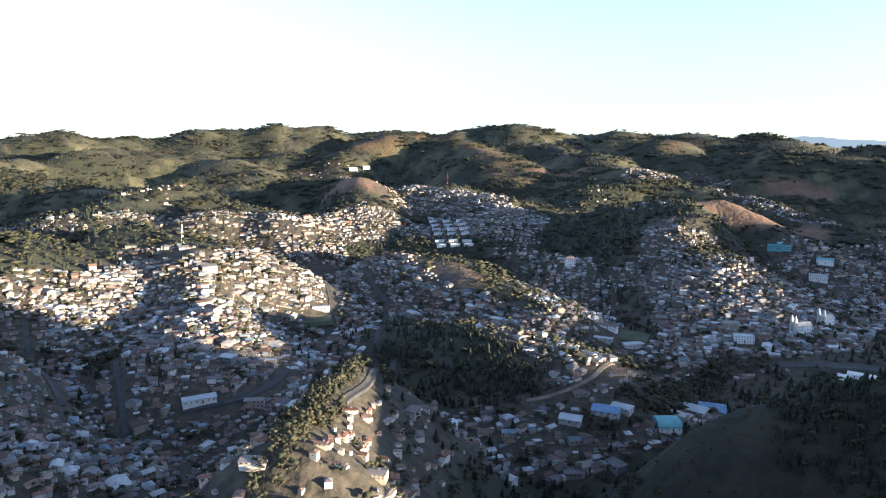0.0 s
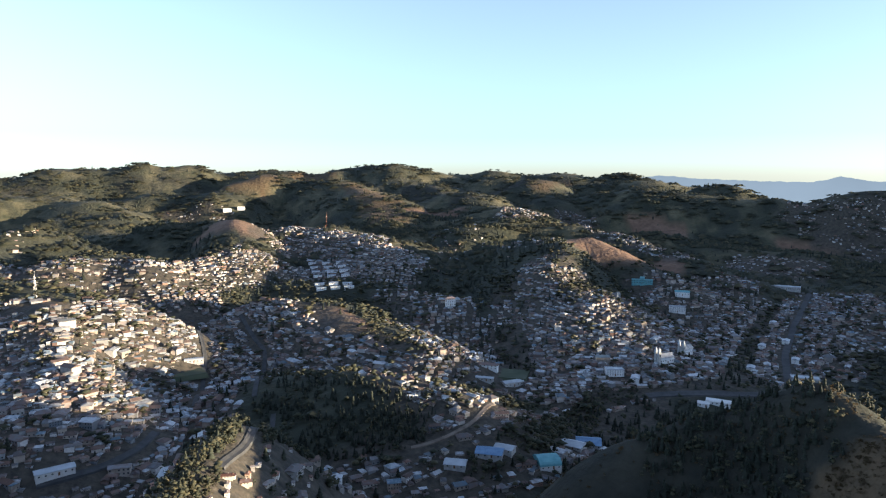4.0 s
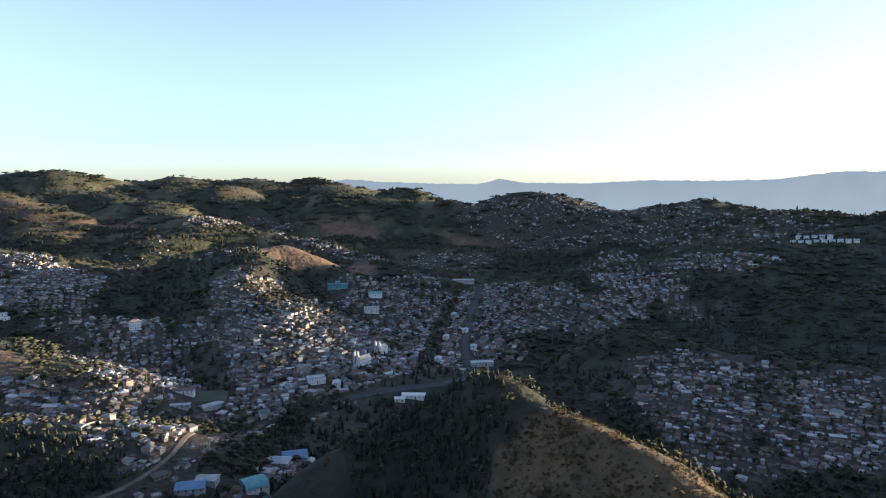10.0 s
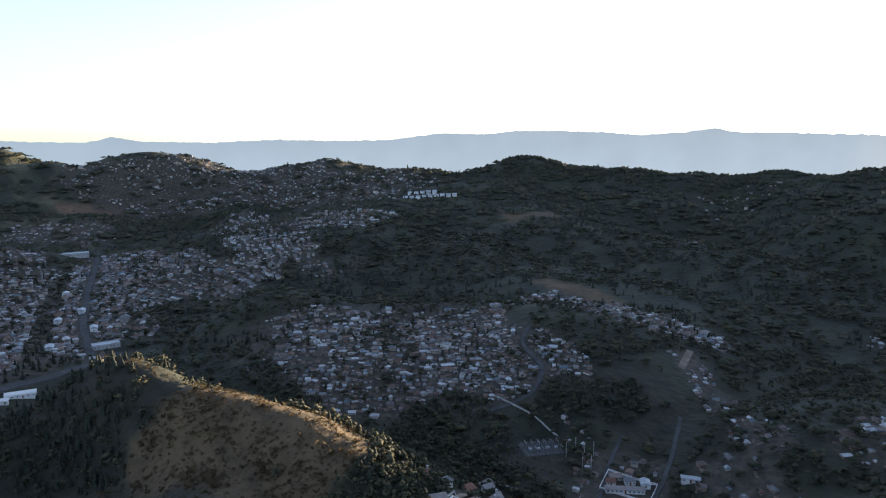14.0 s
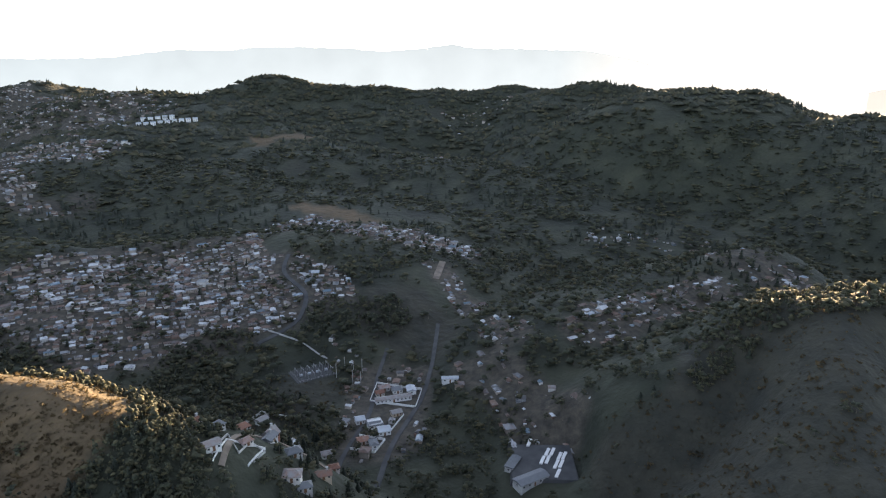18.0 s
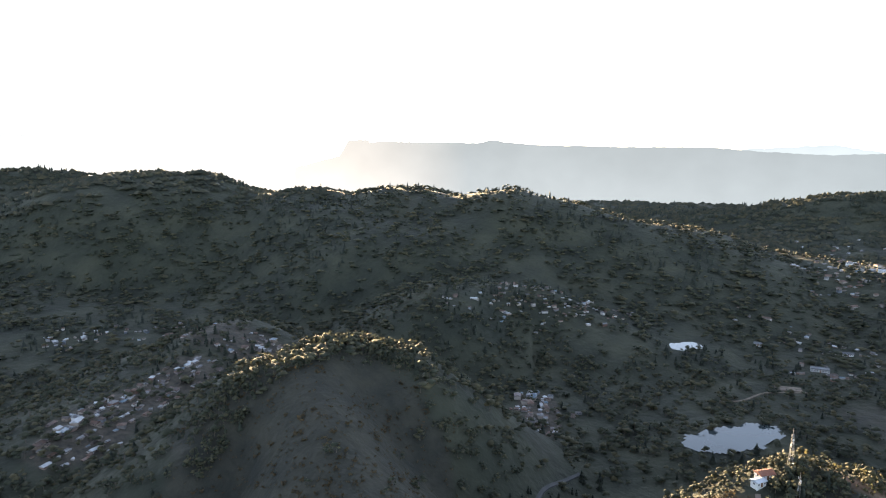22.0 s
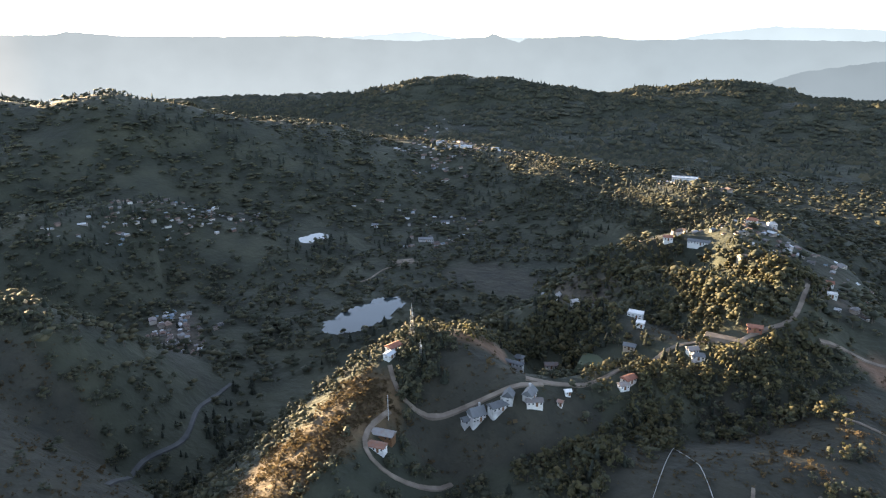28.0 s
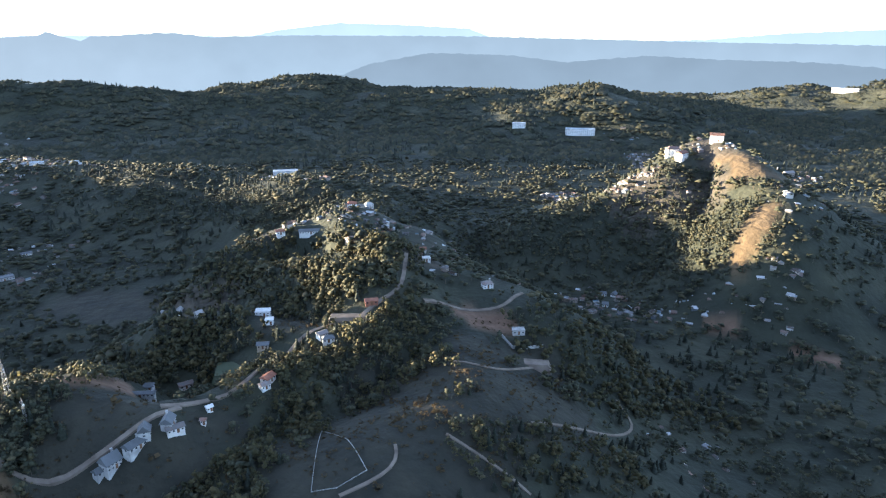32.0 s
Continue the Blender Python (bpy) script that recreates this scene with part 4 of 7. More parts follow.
def pasture(x, y):
    """Open grazing on the hills beyond the town, between woods in the gullies."""
    r, a = np.hypot(x, y), np.degrees(np.arctan2(x, y))
    n = pnoise(x / 260, y / 260, 35) + 0.8 * pnoise(x / 95, y / 95, 36) + 0.4 * pnoise(x / 40, y / 40, 37) - 0.12
    return np.clip(n * 5 + 0.5, 0, 1) * np.clip((r - 1350) / 300, 0, 1) * np.clip((48 - np.abs(a + 4)) / 8, 0, 1)


masks = {"pasture": pasture(gx, gy), "dry": cover(gx, gy, kind_of(0) + kind_of(4) + kind_of(6)), "soil": cover(gx, gy, kind_of(1)),
         "meadow": np.maximum(cover(gx, gy, kind_of(2) + MOWN), np.clip((wild - 0.8) * 5, 0, 1) * 0.7 * (1 - cover(gx, gy, WOOD))),
         "town": cover(gx, gy, [s for s in TOWN if s[1] > 0.45]) * 0.9}
land = new("ground", mesh_from("ground", np.stack([gx, gy, gz], 1), loops, sizes, None, [LAND], masks, smooth=True))
tagged(land, "rolling hills of wood, meadow and dry grass", "ground", kind="structure")


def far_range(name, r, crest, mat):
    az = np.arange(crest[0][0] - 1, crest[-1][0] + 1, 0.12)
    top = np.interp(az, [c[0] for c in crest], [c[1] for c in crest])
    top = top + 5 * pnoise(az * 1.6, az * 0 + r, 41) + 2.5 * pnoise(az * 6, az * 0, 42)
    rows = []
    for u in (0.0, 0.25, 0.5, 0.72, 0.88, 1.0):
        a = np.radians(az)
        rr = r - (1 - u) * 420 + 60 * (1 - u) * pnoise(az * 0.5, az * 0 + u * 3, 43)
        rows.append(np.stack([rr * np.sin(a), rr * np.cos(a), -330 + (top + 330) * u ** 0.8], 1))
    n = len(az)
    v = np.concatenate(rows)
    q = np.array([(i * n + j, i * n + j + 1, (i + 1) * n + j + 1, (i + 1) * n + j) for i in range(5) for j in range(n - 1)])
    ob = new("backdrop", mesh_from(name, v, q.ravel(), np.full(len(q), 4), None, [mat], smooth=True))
    return tagged(ob, "distant blue mountain range with bright haze painted on", "mountains", kind="structure")


for name, mat in (("east_range", HAZE_EAST), ("far_range", HAZE_FAR), ("pale_range", HAZE_PALE), ("near_range", HAZE_NEAR)):
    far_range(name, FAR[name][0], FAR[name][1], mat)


# ---- lakes ----
for level, line in LAKES:
    cx, cy = sum(p[0] for p in line) / len(line), sum(p[1] for p in line) / len(line)
    u, v = np.meshgrid(np.arange(-90, 91, 3.0), np.arange(-90, 91, 3.0))
    n = u.shape[1]
    inside = shore(cx + u, cy + v, line) < 4
    q = [(i * n + j, i * n + j + 1, (i + 1) * n + j + 1, (i + 1) * n + j) for i in range(n - 1) for j in range(n - 1) if inside[i, j]]
    used = sorted({k for f in q for k in f})
    number = {a: b for b, a in enumerate(used)}
    vv = np.column_stack([(cx + u).ravel()[used], (cy + v).ravel()[used], np.full(len(used), level)])
    lake = new("lake", mesh_from("lake", vv, [number[k] for f in q for k in f], [4] * len(q), None, [WATER]))
    tagged(lake, "still pale lake in the valley among dark woods", "lake", kind="structure")


# ---- roads ----
def ribbon(name, width, line, mat, label):
    pts = []
    for a, b in zip(line[:-1], line[1:]):
        n = max(2, int(math.hypot(b[0] - a[0], b[1] - a[1]) / 6))
        pts += [(a[0] + (b[0] - a[0]) * k / n, a[1] + (b[1] - a[1]) * k / n) for k in range(n)]
    p = np.array(pts + [line[-1]])
    for _ in range(6):
        p[1:-1] = 0.25 * p[:-2] + 0.5 * p[1:-1] + 0.25 * p[2:]
    d = np.gradient(p, axis=0)
    nrm = np.stack([-d[:, 1], d[:, 0]], 1) / np.maximum(np.hypot(d[:, 0], d[:, 1]), 1e-6)[:, None]
    wob = width * (1 + 0.12 * pnoise(p[:, 0] / 15, p[:, 1] / 15, 51))
    zmid = ground(p[:, 0], p[:, 1])
    rows = []
    for s, lift in ((-1.15, -1.5), (-1.0, 0.55), (0.0, 0.62), (1.0, 0.55), (1.15, -1.5)):
        q = p + nrm * (wob * s)[:, None]
        rows.append(np.column_stack([q, np.maximum(ground(q[:, 0], q[:, 1]), zmid - 0.3) + lift]))
    n = len(p)
    v = np.concatenate(rows)
    f = np.array([(i * n + j, (i + 1) * n + j, (i + 1) * n + j + 1, i * n + j + 1) for i in range(4) for j in range(n - 1)])[:, ::-1]
    return tagged(new(name, mesh_from(name, v, f.ravel(), np.full(len(f), 4), None, [mat])), label, "road", kind="structure")


for width, value, line in ROAD:
    ribbon("road", width, line, (ASPHALT, DIRT)[value], ("grey worn asphalt street between the houses", "pale unpaved dirt road winding over the slope")[value])


# ---- houses ----
def house_form(w, d, h, pitch, hip=0.0, wing=False, seed=0, glazed=True, plain=False):
    """Walls, gabled or hipped roof with eaves, windows and a door; 0 wall, 1 roof, 2 glass, 3 door."""
    f = Form()
    x, y, e = w / 2, d / 2, 0.5
    top = h + y * pitch
    f.add([(-x, -y, -6), (x, -y, -6), (x, y, -6), (-x, y, -6), (-x, -y, h), (x, -y, h), (x, y, h), (-x, y, h), (-x, 0, top), (x, 0, top)] if not hip else
          [(-x, -y, -6), (x, -y, -6), (x, y, -6), (-x, y, -6), (-x, -y, h), (x, -y, h), (x, y, h), (-x, y, h), (-x, 0, h), (x, 0, h)],
          [(0, 1, 5, 4), (2, 3, 7, 6), (1, 2, 6, 9, 5), (3, 0, 4, 8, 7)], 0)
    k, t = pitch * e, 0.25
    rx = x + e - hip
    ev = [(-x - e, -y - e, h - k), (x + e, -y - e, h - k), (rx, 0, top), (-rx, 0, top), (x + e, y + e, h - k), (-x - e, y + e, h - k)]
    up = [(a, b, c + t) for a, b, c in ev]
    f.add(ev + up, ([(6, 7, 8, 9), (10, 11, 9, 8), (3, 2, 1, 0), (2, 3, 5, 4), (0, 1, 7, 6), (4, 5, 11, 10), (7, 1, 4, 10, 8), (5, 0, 6, 9, 11)] if glazed else [(6, 7, 8, 9), (10, 11, 9, 8), (0, 1, 7, 6), (4, 5, 11, 10), (7, 10, 8), (11, 6, 9)]) + ([(1, 2, 4), (3, 0, 5)] if hip and glazed else []), 1)
    rr = random.Random(seed)
    for sgn in (-1, 1) if glazed else ():
        n = max(2, int(w / 3))
        for i in range(n):
            cx = -x + (i + 0.5) * w / n
            for st in range(max(1, int(h / 2.7))):
                if rr.random() < 0.85:
                    z = 0.9 + st * 2.8
                    a, b = sorted((sgn * y, sgn * (y + 0.07)))
                    if plain:
                        q = [(cx - 0.6, sgn * (y + 0.06), z), (cx + 0.6, sgn * (y + 0.06), z), (cx + 0.6, sgn * (y + 0.06), z + 1.2), (cx - 0.6, sgn * (y + 0.06), z + 1.2)]
                        f.add(q, [(0, 1, 2, 3) if sgn < 0 else (3, 2, 1, 0)], 2)
                    else:
                        f.box(cx - 0.6, cx + 0.6, a, b, z, z + 1.2, 2)
        a, b = sorted((sgn * x, sgn * (x + 0.07)))
        if not plain:
            f.box(a, b, -0.7, 0.7, 0.9, 2.1, 2)
    if glazed and not plain:
        f.box(-x + 0.5, -x + 1.4, -y - 0.08, -y, 0, 2.1, 3)
    if wing:
        f.box(x, x + 3, -y, y * 0.3, -4, 2.5, 0)
        f.add([(x, -y - 0.3, 2.5), (x + 3.3, -y - 0.3, 2.5), (x + 3.3, y * 0.3 + 0.3, 2.9), (x, y * 0.3 + 0.3, 2.9),
               (x, -y - 0.3, 2.7), (x + 3.3, -y - 0.3, 2.7), (x + 3.3, y * 0.3 + 0.3, 3.1), (x, y * 0.3 + 0.3, 3.1)],
              [(3, 2, 1, 0), (4, 5, 6, 7), (0, 1, 5, 4), (1, 2, 6, 5), (2, 3, 7, 6), (3, 0, 4, 7)], 1)
    return f


HOUSE_SIZES = ((9, 7.5, 2.7, 0.5, 0, True, 1), (11, 8, 2.8, 0.45, 3.2, False, 2), (8, 7, 5.0, 0.5, 0, False, 3), (13, 8.5, 2.8, 0.40, 0, True, 4),
               (9, 9, 5.2, 0.35, 3.4, False, 5), (7.5, 6, 2.6, 0.25, 0, False, 6), (15, 10, 5.6, 0.30, 0, False, 7))
HOUSES = [house_form(*a) for a in HOUSE_SIZES]
HOUSES_MID = [house_form(*a, plain=True) for a in HOUSE_SIZES]
HOUSES_FAR = [house_form(*a, glazed=False) for a in HOUSE_SIZES]


def house_sites():
    """Rows of plots on the town stretches, each with its own grid."""
    out, taken = [], {}
    for k, (width, density, line) in enumerate(TOWN):
        xs, ys = [p[0] for p in line], [p[1] for p in line]
        dist = math.hypot(sum(xs) / len(xs), sum(ys) / len(ys))
        step = 9.4 if dist < 430 and sum(ys) > 0 else 7.2 if dist < 480 else (6.3 if dist < 900 else (8.8 if dist < 1500 else 13.0))
        a = math.atan2(ys[-1] - ys[0], xs[-1] - xs[0]) + 0.2 * math.sin(k * 2.3)
        c, s = math.cos(a), math.sin(a)
        cx, cy = sum(xs) / len(xs), sum(ys) / len(ys)
        reach = max(math.hypot(p - cx, q - cy) for p, q in line) + width * 1.5
        n = int(reach / step) + 1
        row = np.arange(-n, n + 1)
        u, v = np.meshgrid(row * step * 0.94, (row + 0.16 * np.where(row % 2, -1, 1)) * step * 1.18)
        v = v + 6.0 * np.sin(u / 37 + k) + 3.0 * np.sin(u / 14 + 2 * k)
        u, v = u + rng.uniform(-1.6, 1.6, u.shape), v + rng.uniform(-0.9, 0.9, u.shape)
        x, y = (cx + u * c - v * s).ravel(), (cy + u * s + v * c).ravel()
        keep = (cover(x, y, [TOWN[k]]) > 0.5) & (rng.random(x.shape) < density * 0.98 * np.clip(1.35 + 0.8 * pnoise(x / 45, y / 45, 81), 0.45, 1)) & ~on_road(x, y, 5) & (cover(x, y, FIELD + WOOD) < 0.5) & clear_of(x, y)
        for px, py in zip(x[keep], y[keep]):
            cell = (int(px // 5.6), int(py // 5.6))
            if any((cell[0] + i, cell[1] + j) in taken and math.hypot(taken[(cell[0] + i, cell[1] + j)][0] - px, taken[(cell[0] + i, cell[1] + j)][1] - py) < (4.5 if dist > 480 else (7.6 if py > 200 and math.hypot(px, py) < 430 else 6.6))
                   for i in (-1, 0, 1) for j in (-1, 0, 1)):
                continue
            taken[cell] = (px, py)
            out.append((px, py, a + random.choice((0, 0, math.pi / 2, math.pi)) + random.gauss(0, 0.22), k))
    return np.array(out)


def town_houses():
    """All plots: the 260 nearest houses as things, the others joined by district."""
    global SITES, site_r, pick, size, sp, near
    SITES = house_sites()
    site_r = np.hypot(SITES[:, 0], SITES[:, 1])
    hz_ = np.min([ground(SITES[:, 0] + dx, SITES[:, 1] + dy) for dx, dy in ((4, 0), (-4, 0), (0, 4), (0, -4))], axis=0)
    hill = (site_r < 430) & (SITES[:, 1] > 200)
    hz_ = np.where(hill, ground(SITES[:, 0], SITES[:, 1]) + 0.6, hz_)
    pick = rng.choice(len(HOUSES), len(SITES), p=[0.22, 0.2, 0.16, 0.14, 0.12, 0.12, 0.04])
    size = (np.interp(site_r, [320, 430, 520, 750], [0.52, 0.48, 0.54, 0.56]) * np.clip(rng.lognormal(-0.04, 0.27, len(SITES)), 0.6, 1.8))[:, None] * rng.uniform(0.8, 1.2, (len(SITES), 3))
    suburb = (SITES[:, 0] > SITES[:, 1]) & (site_r < 1000)
    size = np.where(suburb[:, None], size * 0.8, size)
    size = np.where(hill[:, None], size * np.array([1.25, 1.25, 1.05]), size)
    sp = np.column_stack([SITES[:, :2], hz_ + 0.4])
    near = np.zeros(len(SITES), bool)
    near[np.argsort(site_r)[:260]] = True
    for k in range(len(TOWN)):
        m = (SITES[:, 3] == k) & ~near
        if m.sum():
            ob = new("houses", joined("houses", HOUSES_MID if site_r[m].mean() < 640 else HOUSES_FAR, pick[m], sp[m], size[m], SITES[m, 2], [WALL, ROOF, GLASS, DOOR]))
            tagged(ob, "closely built small town houses with clay and sheet roofs", "houses", kind="stuff")


def split_form(form):
    """The pieces of a house form, one mesh a part."""
    v, l, s, m = form.arrays()
    start = np.concatenate([[0], np.cumsum(s)[:-1]])
    out = []
    for mat, name, slot in ((0, "wall", WALL_ONE), (1, "roof", ROOF_ONE), (2, "window", GLASS), (3, "door", DOOR)):
        faces = [tuple(l[start[i]:start[i] + s[i]]) for i in range(len(s)) if m[i] == mat]
        groups = []
        if mat == 2:
            groups = [faces[i:i + 6] for i in range(0, len(faces), 6)]
        else:
            groups = [faces]
        for g in groups:
            ids = sorted({i for f in g for i in f})
            new_id = {a: b for b, a in enumerate(ids)}
            pv = v[ids]
            centre = pv.mean(0) if mat == 2 else np.zeros(3)
            me = mesh_from(name, pv - centre, [new_id[i] for f in g for i in f], [len(f) for f in g], None, [slot])
            out.append((name, me, centre))
    return out


def near_houses():
    kits = [split_form(f) for f in HOUSES]
    chimney = Form().box(-0.4, 0.4, -0.4, 0.4, 0, 2.2).mesh("chimney", [WALL_ONE])
    first = {}
    for i in np.where(near)[0]:
        k = pick[i]
        m = Matrix.LocRotScale(Vector(sp[i]), Euler((0, 0, SITES[i, 2])), Vector(size[i]))
        if k in first:
            copy_thing(first[k], m)
            continue
        h = tagged(new("house"), "small rendered town house with a clay roof", "house", group="houses of the town")
        h.matrix_basis = m
        for name, me, c in kits[k]:
            part(name, me, h, m=Matrix.Translation(c))
        top = max(p.co.z for p in kits[k][1][1].vertices)
        part("chimney", chimney, h, m=Matrix.Translation((1.6, 0.9, top - 1.3)))
        first[k] = h


# ---- trees ----
def tufts(f, n, rr, size, wide, low, high, mat=0):
    """Leaf tufts: small uneven four-sided leaves of foliage scattered through a crown."""
    for i in range(n):
        z = rr.uniform(low, high)
        w = wide * math.sqrt(max(0.1, 1 - ((z - 0.55) / 0.5) ** 2))
        a, q = rr.uniform(0, 2 * math.pi), rr.uniform(0.55, 1.0)
        c = Vector((w * q * math.cos(a), w * q * math.sin(a), z))
        d = Vector((math.cos(a), math.sin(a), rr.uniform(-0.3, 1.2))).normalized()
        d = (d + 0.5 * Vector((rr.gauss(0, 1), rr.gauss(0, 1), rr.gauss(0, 1)))).normalized()
        u = d.orthogonal().normalized()
        v = d.cross(u)
        s = size * rr.uniform(0.6, 1.3)
        f.add([c - u * s * rr.uniform(0.6, 1.2), c + v * s * rr.uniform(0.6, 1.2) + d * s * 0.3, c + u * s * rr.uniform(0.6, 1.2), c - v * s * rr.uniform(0.6, 1.2) + d * s * 0.2], [(0, 3, 2, 1)], mat)
    return f


def clump_crown(n, seed, low=0.25, leaves=0):
    """A crown of n uneven clumps and some leaf tufts, 1 m wide and 1 m high."""
    rr = random.Random(seed)
    f = Form()
    for i in range(n):
        a, q = rr.uniform(0, 2 * math.pi), math.sqrt(rr.random())
        z = rr.uniform(low, 0.82)
        wide = 0.34 * math.sqrt(max(0.12, 1 - ((z - 0.5) / 0.5) ** 2))
        cx, cy = wide * q * math.cos(a), wide * q * math.sin(a)
        s = rr.uniform(0.13, 0.23) * (1.4 if n < 4 else 1.0)
        k = 6 if n > 3 else 4
        v = []
        for j in range(k):
            b, q2 = 2 * math.pi * j / k, s * rr.uniform(0.72, 1.25)
            v.append((cx + q2 * math.cos(b), cy + q2 * math.sin(b), z + s * rr.uniform(-0.25, 0.25)))
        v += [(cx, cy, z + s * rr.uniform(0.65, 0.95)), (cx, cy, z - s * 0.6)]
        f.add(v, [(j, (j + 1) % k, k) for j in range(k)] + [((j + 1) % k, j, k + 1) for j in range(k)], 0)
    return tufts(f, leaves, rr, 0.095, 0.44, low, 1.0)


def conifer(tiers, seed, closed=True):
    rr = random.Random(seed)
    f = Form()
    for t in range(tiers):
        z = 0.15 + 0.8 * t / tiers
        w = 0.26 * (1 - t / tiers) + 0.05
        n = 6
        ring = [(w * rr.uniform(0.6, 1.2) * math.cos(2 * math.pi * i / n), w * rr.uniform(0.6, 1.2) * math.sin(2 * math.pi * i / n), z + rr.uniform(-0.04, 0.02)) for i in range(n)]
        f.add(ring + [(0, 0, z + 1.3 / tiers)], [(i, (i + 1) % n, n) for i in range(n)] + ([tuple(range(n))[::-1]] if closed else []), 1)
    return f


def with_trunk(f, w=0.03):
    f.add([(w, -w, -0.15), (w, w, -0.15), (-w, 0, -0.15), (0, 0, 0.7)], [(0, 1, 3), (1, 2, 3), (2, 0, 3)], 2)
    return f


def canopy(n, seed):
    """A small piece of closed woodland: n uneven treetops side by side, open below."""
    rr = random.Random(seed)
    f = Form()
    for i in range(n):
        a = 2 * math.pi * i / n + rr.uniform(-0.5, 0.5)
        q = rr.uniform(0.12, 0.34) if n > 1 else 0
        cx, cy, s, z = q * math.cos(a), q * math.sin(a), rr.uniform(0.22, 0.34), rr.uniform(0.7, 1.0)
        ring = [(cx + s * rr.uniform(0.7, 1.3) * math.cos(b), cy + s * rr.uniform(0.7, 1.3) * math.sin(b), z * rr.uniform(0.25, 0.5)) for b in (0.4, 1.97, 3.54, 5.1)]
        f.add(ring + [(cx + rr.uniform(-0.08, 0.08), cy + rr.uniform(-0.08, 0.08), z)], [(k, (k + 1) % 4, 4) for k in range(4)], 0)
    return f


TREES_NEAR = [with_trunk(clump_crown(5, s, leaves=12)) for s in range(5)] + [with_trunk(conifer(5, s)) for s in range(3)]
TREES_MID = [with_trunk(clump_crown(3, 10 + s, leaves=3)) for s in range(5)] + [with_trunk(conifer(4, 10 + s)) for s in range(3)]
TREES_FAR = [clump_crown(2, 20 + s, low=0.3) for s in range(5)] + [conifer(3, 30 + s, False) for s in range(2)]
CANOPY = [canopy(3, 40 + s) for s in range(5)] + [conifer(2, 50 + s, False) for s in range(2)]


def tree_kit(seed, pine):
    """Trunk, limbs and a leafy crown, 1 m high, as meshes of their own."""
    rr = random.Random(seed)
    n = 6
    t = Form()
    ring = [(0.028 * math.cos(2 * math.pi * i / n), 0.028 * math.sin(2 * math.pi * i / n), -0.06) for i in range(n)]
    hi = [(p[0] * 0.35 + 0.02, p[1] * 0.35, 0.8 if pine else 0.62) for p in ring]
    t.add(ring + hi, [(i, (i + 1) % n, n + (i + 1) % n, n + i) for i in range(n)] + [tuple(range(n, 2 * n))])
    limbs = []
    if not pine:
        for k in range(3):
            a = rr.uniform(0, 6.28)
            f = Form()
            e = Vector((0.28 * math.cos(a), 0.28 * math.sin(a), rr.uniform(0.55, 0.75)))
            q = Vector((0.012, 0, 0.36))
            s = Vector((-math.sin(a), math.cos(a), 0)) * 0.013
            f.add([q + s, q - s, q + Vector((0, 0, 0.03)), e], [(0, 1, 3), (1, 2, 3), (2, 0, 3), (2, 1, 0)])
            limbs.append(f.mesh("limb", [BARK]))
    c = Form()
    if pine:
        for k in range(8):
            z = 0.25 + 0.09 * k
            w = 0.27 * (1 - k / 8.5) + 0.03
            for i in range(9):
                a = 2 * math.pi * i / 9 + rr.uniform(-0.3, 0.3)
                b = Vector((w * rr.uniform(0.7, 1.2) * math.cos(a), w * rr.uniform(0.7, 1.2) * math.sin(a), z - 0.03))
                s = Vector((-math.sin(a), math.cos(a), 0)) * 0.05
                c.add([(0, 0, z + 0.07), b * 0.6 + s + Vector((0, 0, 0.4 * z)), b, b * 0.6 - s + Vector((0, 0, 0.4 * z))], [(0, 1, 2, 3)])
    else:
        for k in range(5):
            a, q = rr.uniform(0, 6.28), rr.uniform(0, 0.24)
            lobe = Form()
            tufts(lobe, 34, rr, 0.085, 0.30, 0.12, 0.98)
            off = Vector((q * math.cos(a), q * math.sin(a), rr.uniform(0.22, 0.45)))
            c.add([off + Vector((p[0] * 0.8, p[1] * 0.8, p[2] * 0.52)) for p in lobe.v], lobe.f)
    return t.mesh("trunk", [BARK]), limbs, c.mesh("crown", [PINE if pine else LEAF_NEAR])


KITS = []


def near_tree(x, y, z, h, wide, turn, pine, pick_):
    """One of the nearest trees, with trunk, limbs and crown."""
    if not KITS:
        KITS.extend([tree_kit(100 + s, s > 5), None] for s in range(8))
    k = 6 + pick_ % 2 if pine else pick_ % 6
    m = Matrix.LocRotScale((x, y, z), Euler((0, 0, turn)), None)
    label = ("dark green pine on the near hillside", "slender dark conifer on the near hillside")[pick_ % 2] if pine else ("olive green broadleaf tree on the near hillside", "golden green broadleaf tree on the near hillside")[pick_ % 2]
    tree = tagged(new("tree"), label, "tree", group="trees of the near hills")
    tree.matrix_basis = Matrix.LocRotScale((x, y, z), Euler((0, 0, turn)), (wide, wide, h))
    (trunk, limbs, crown), _ = KITS[k]
    part("trunk", trunk, tree)
    for me in limbs:
        part("limb", me, tree)
    part("crown", crown, tree)


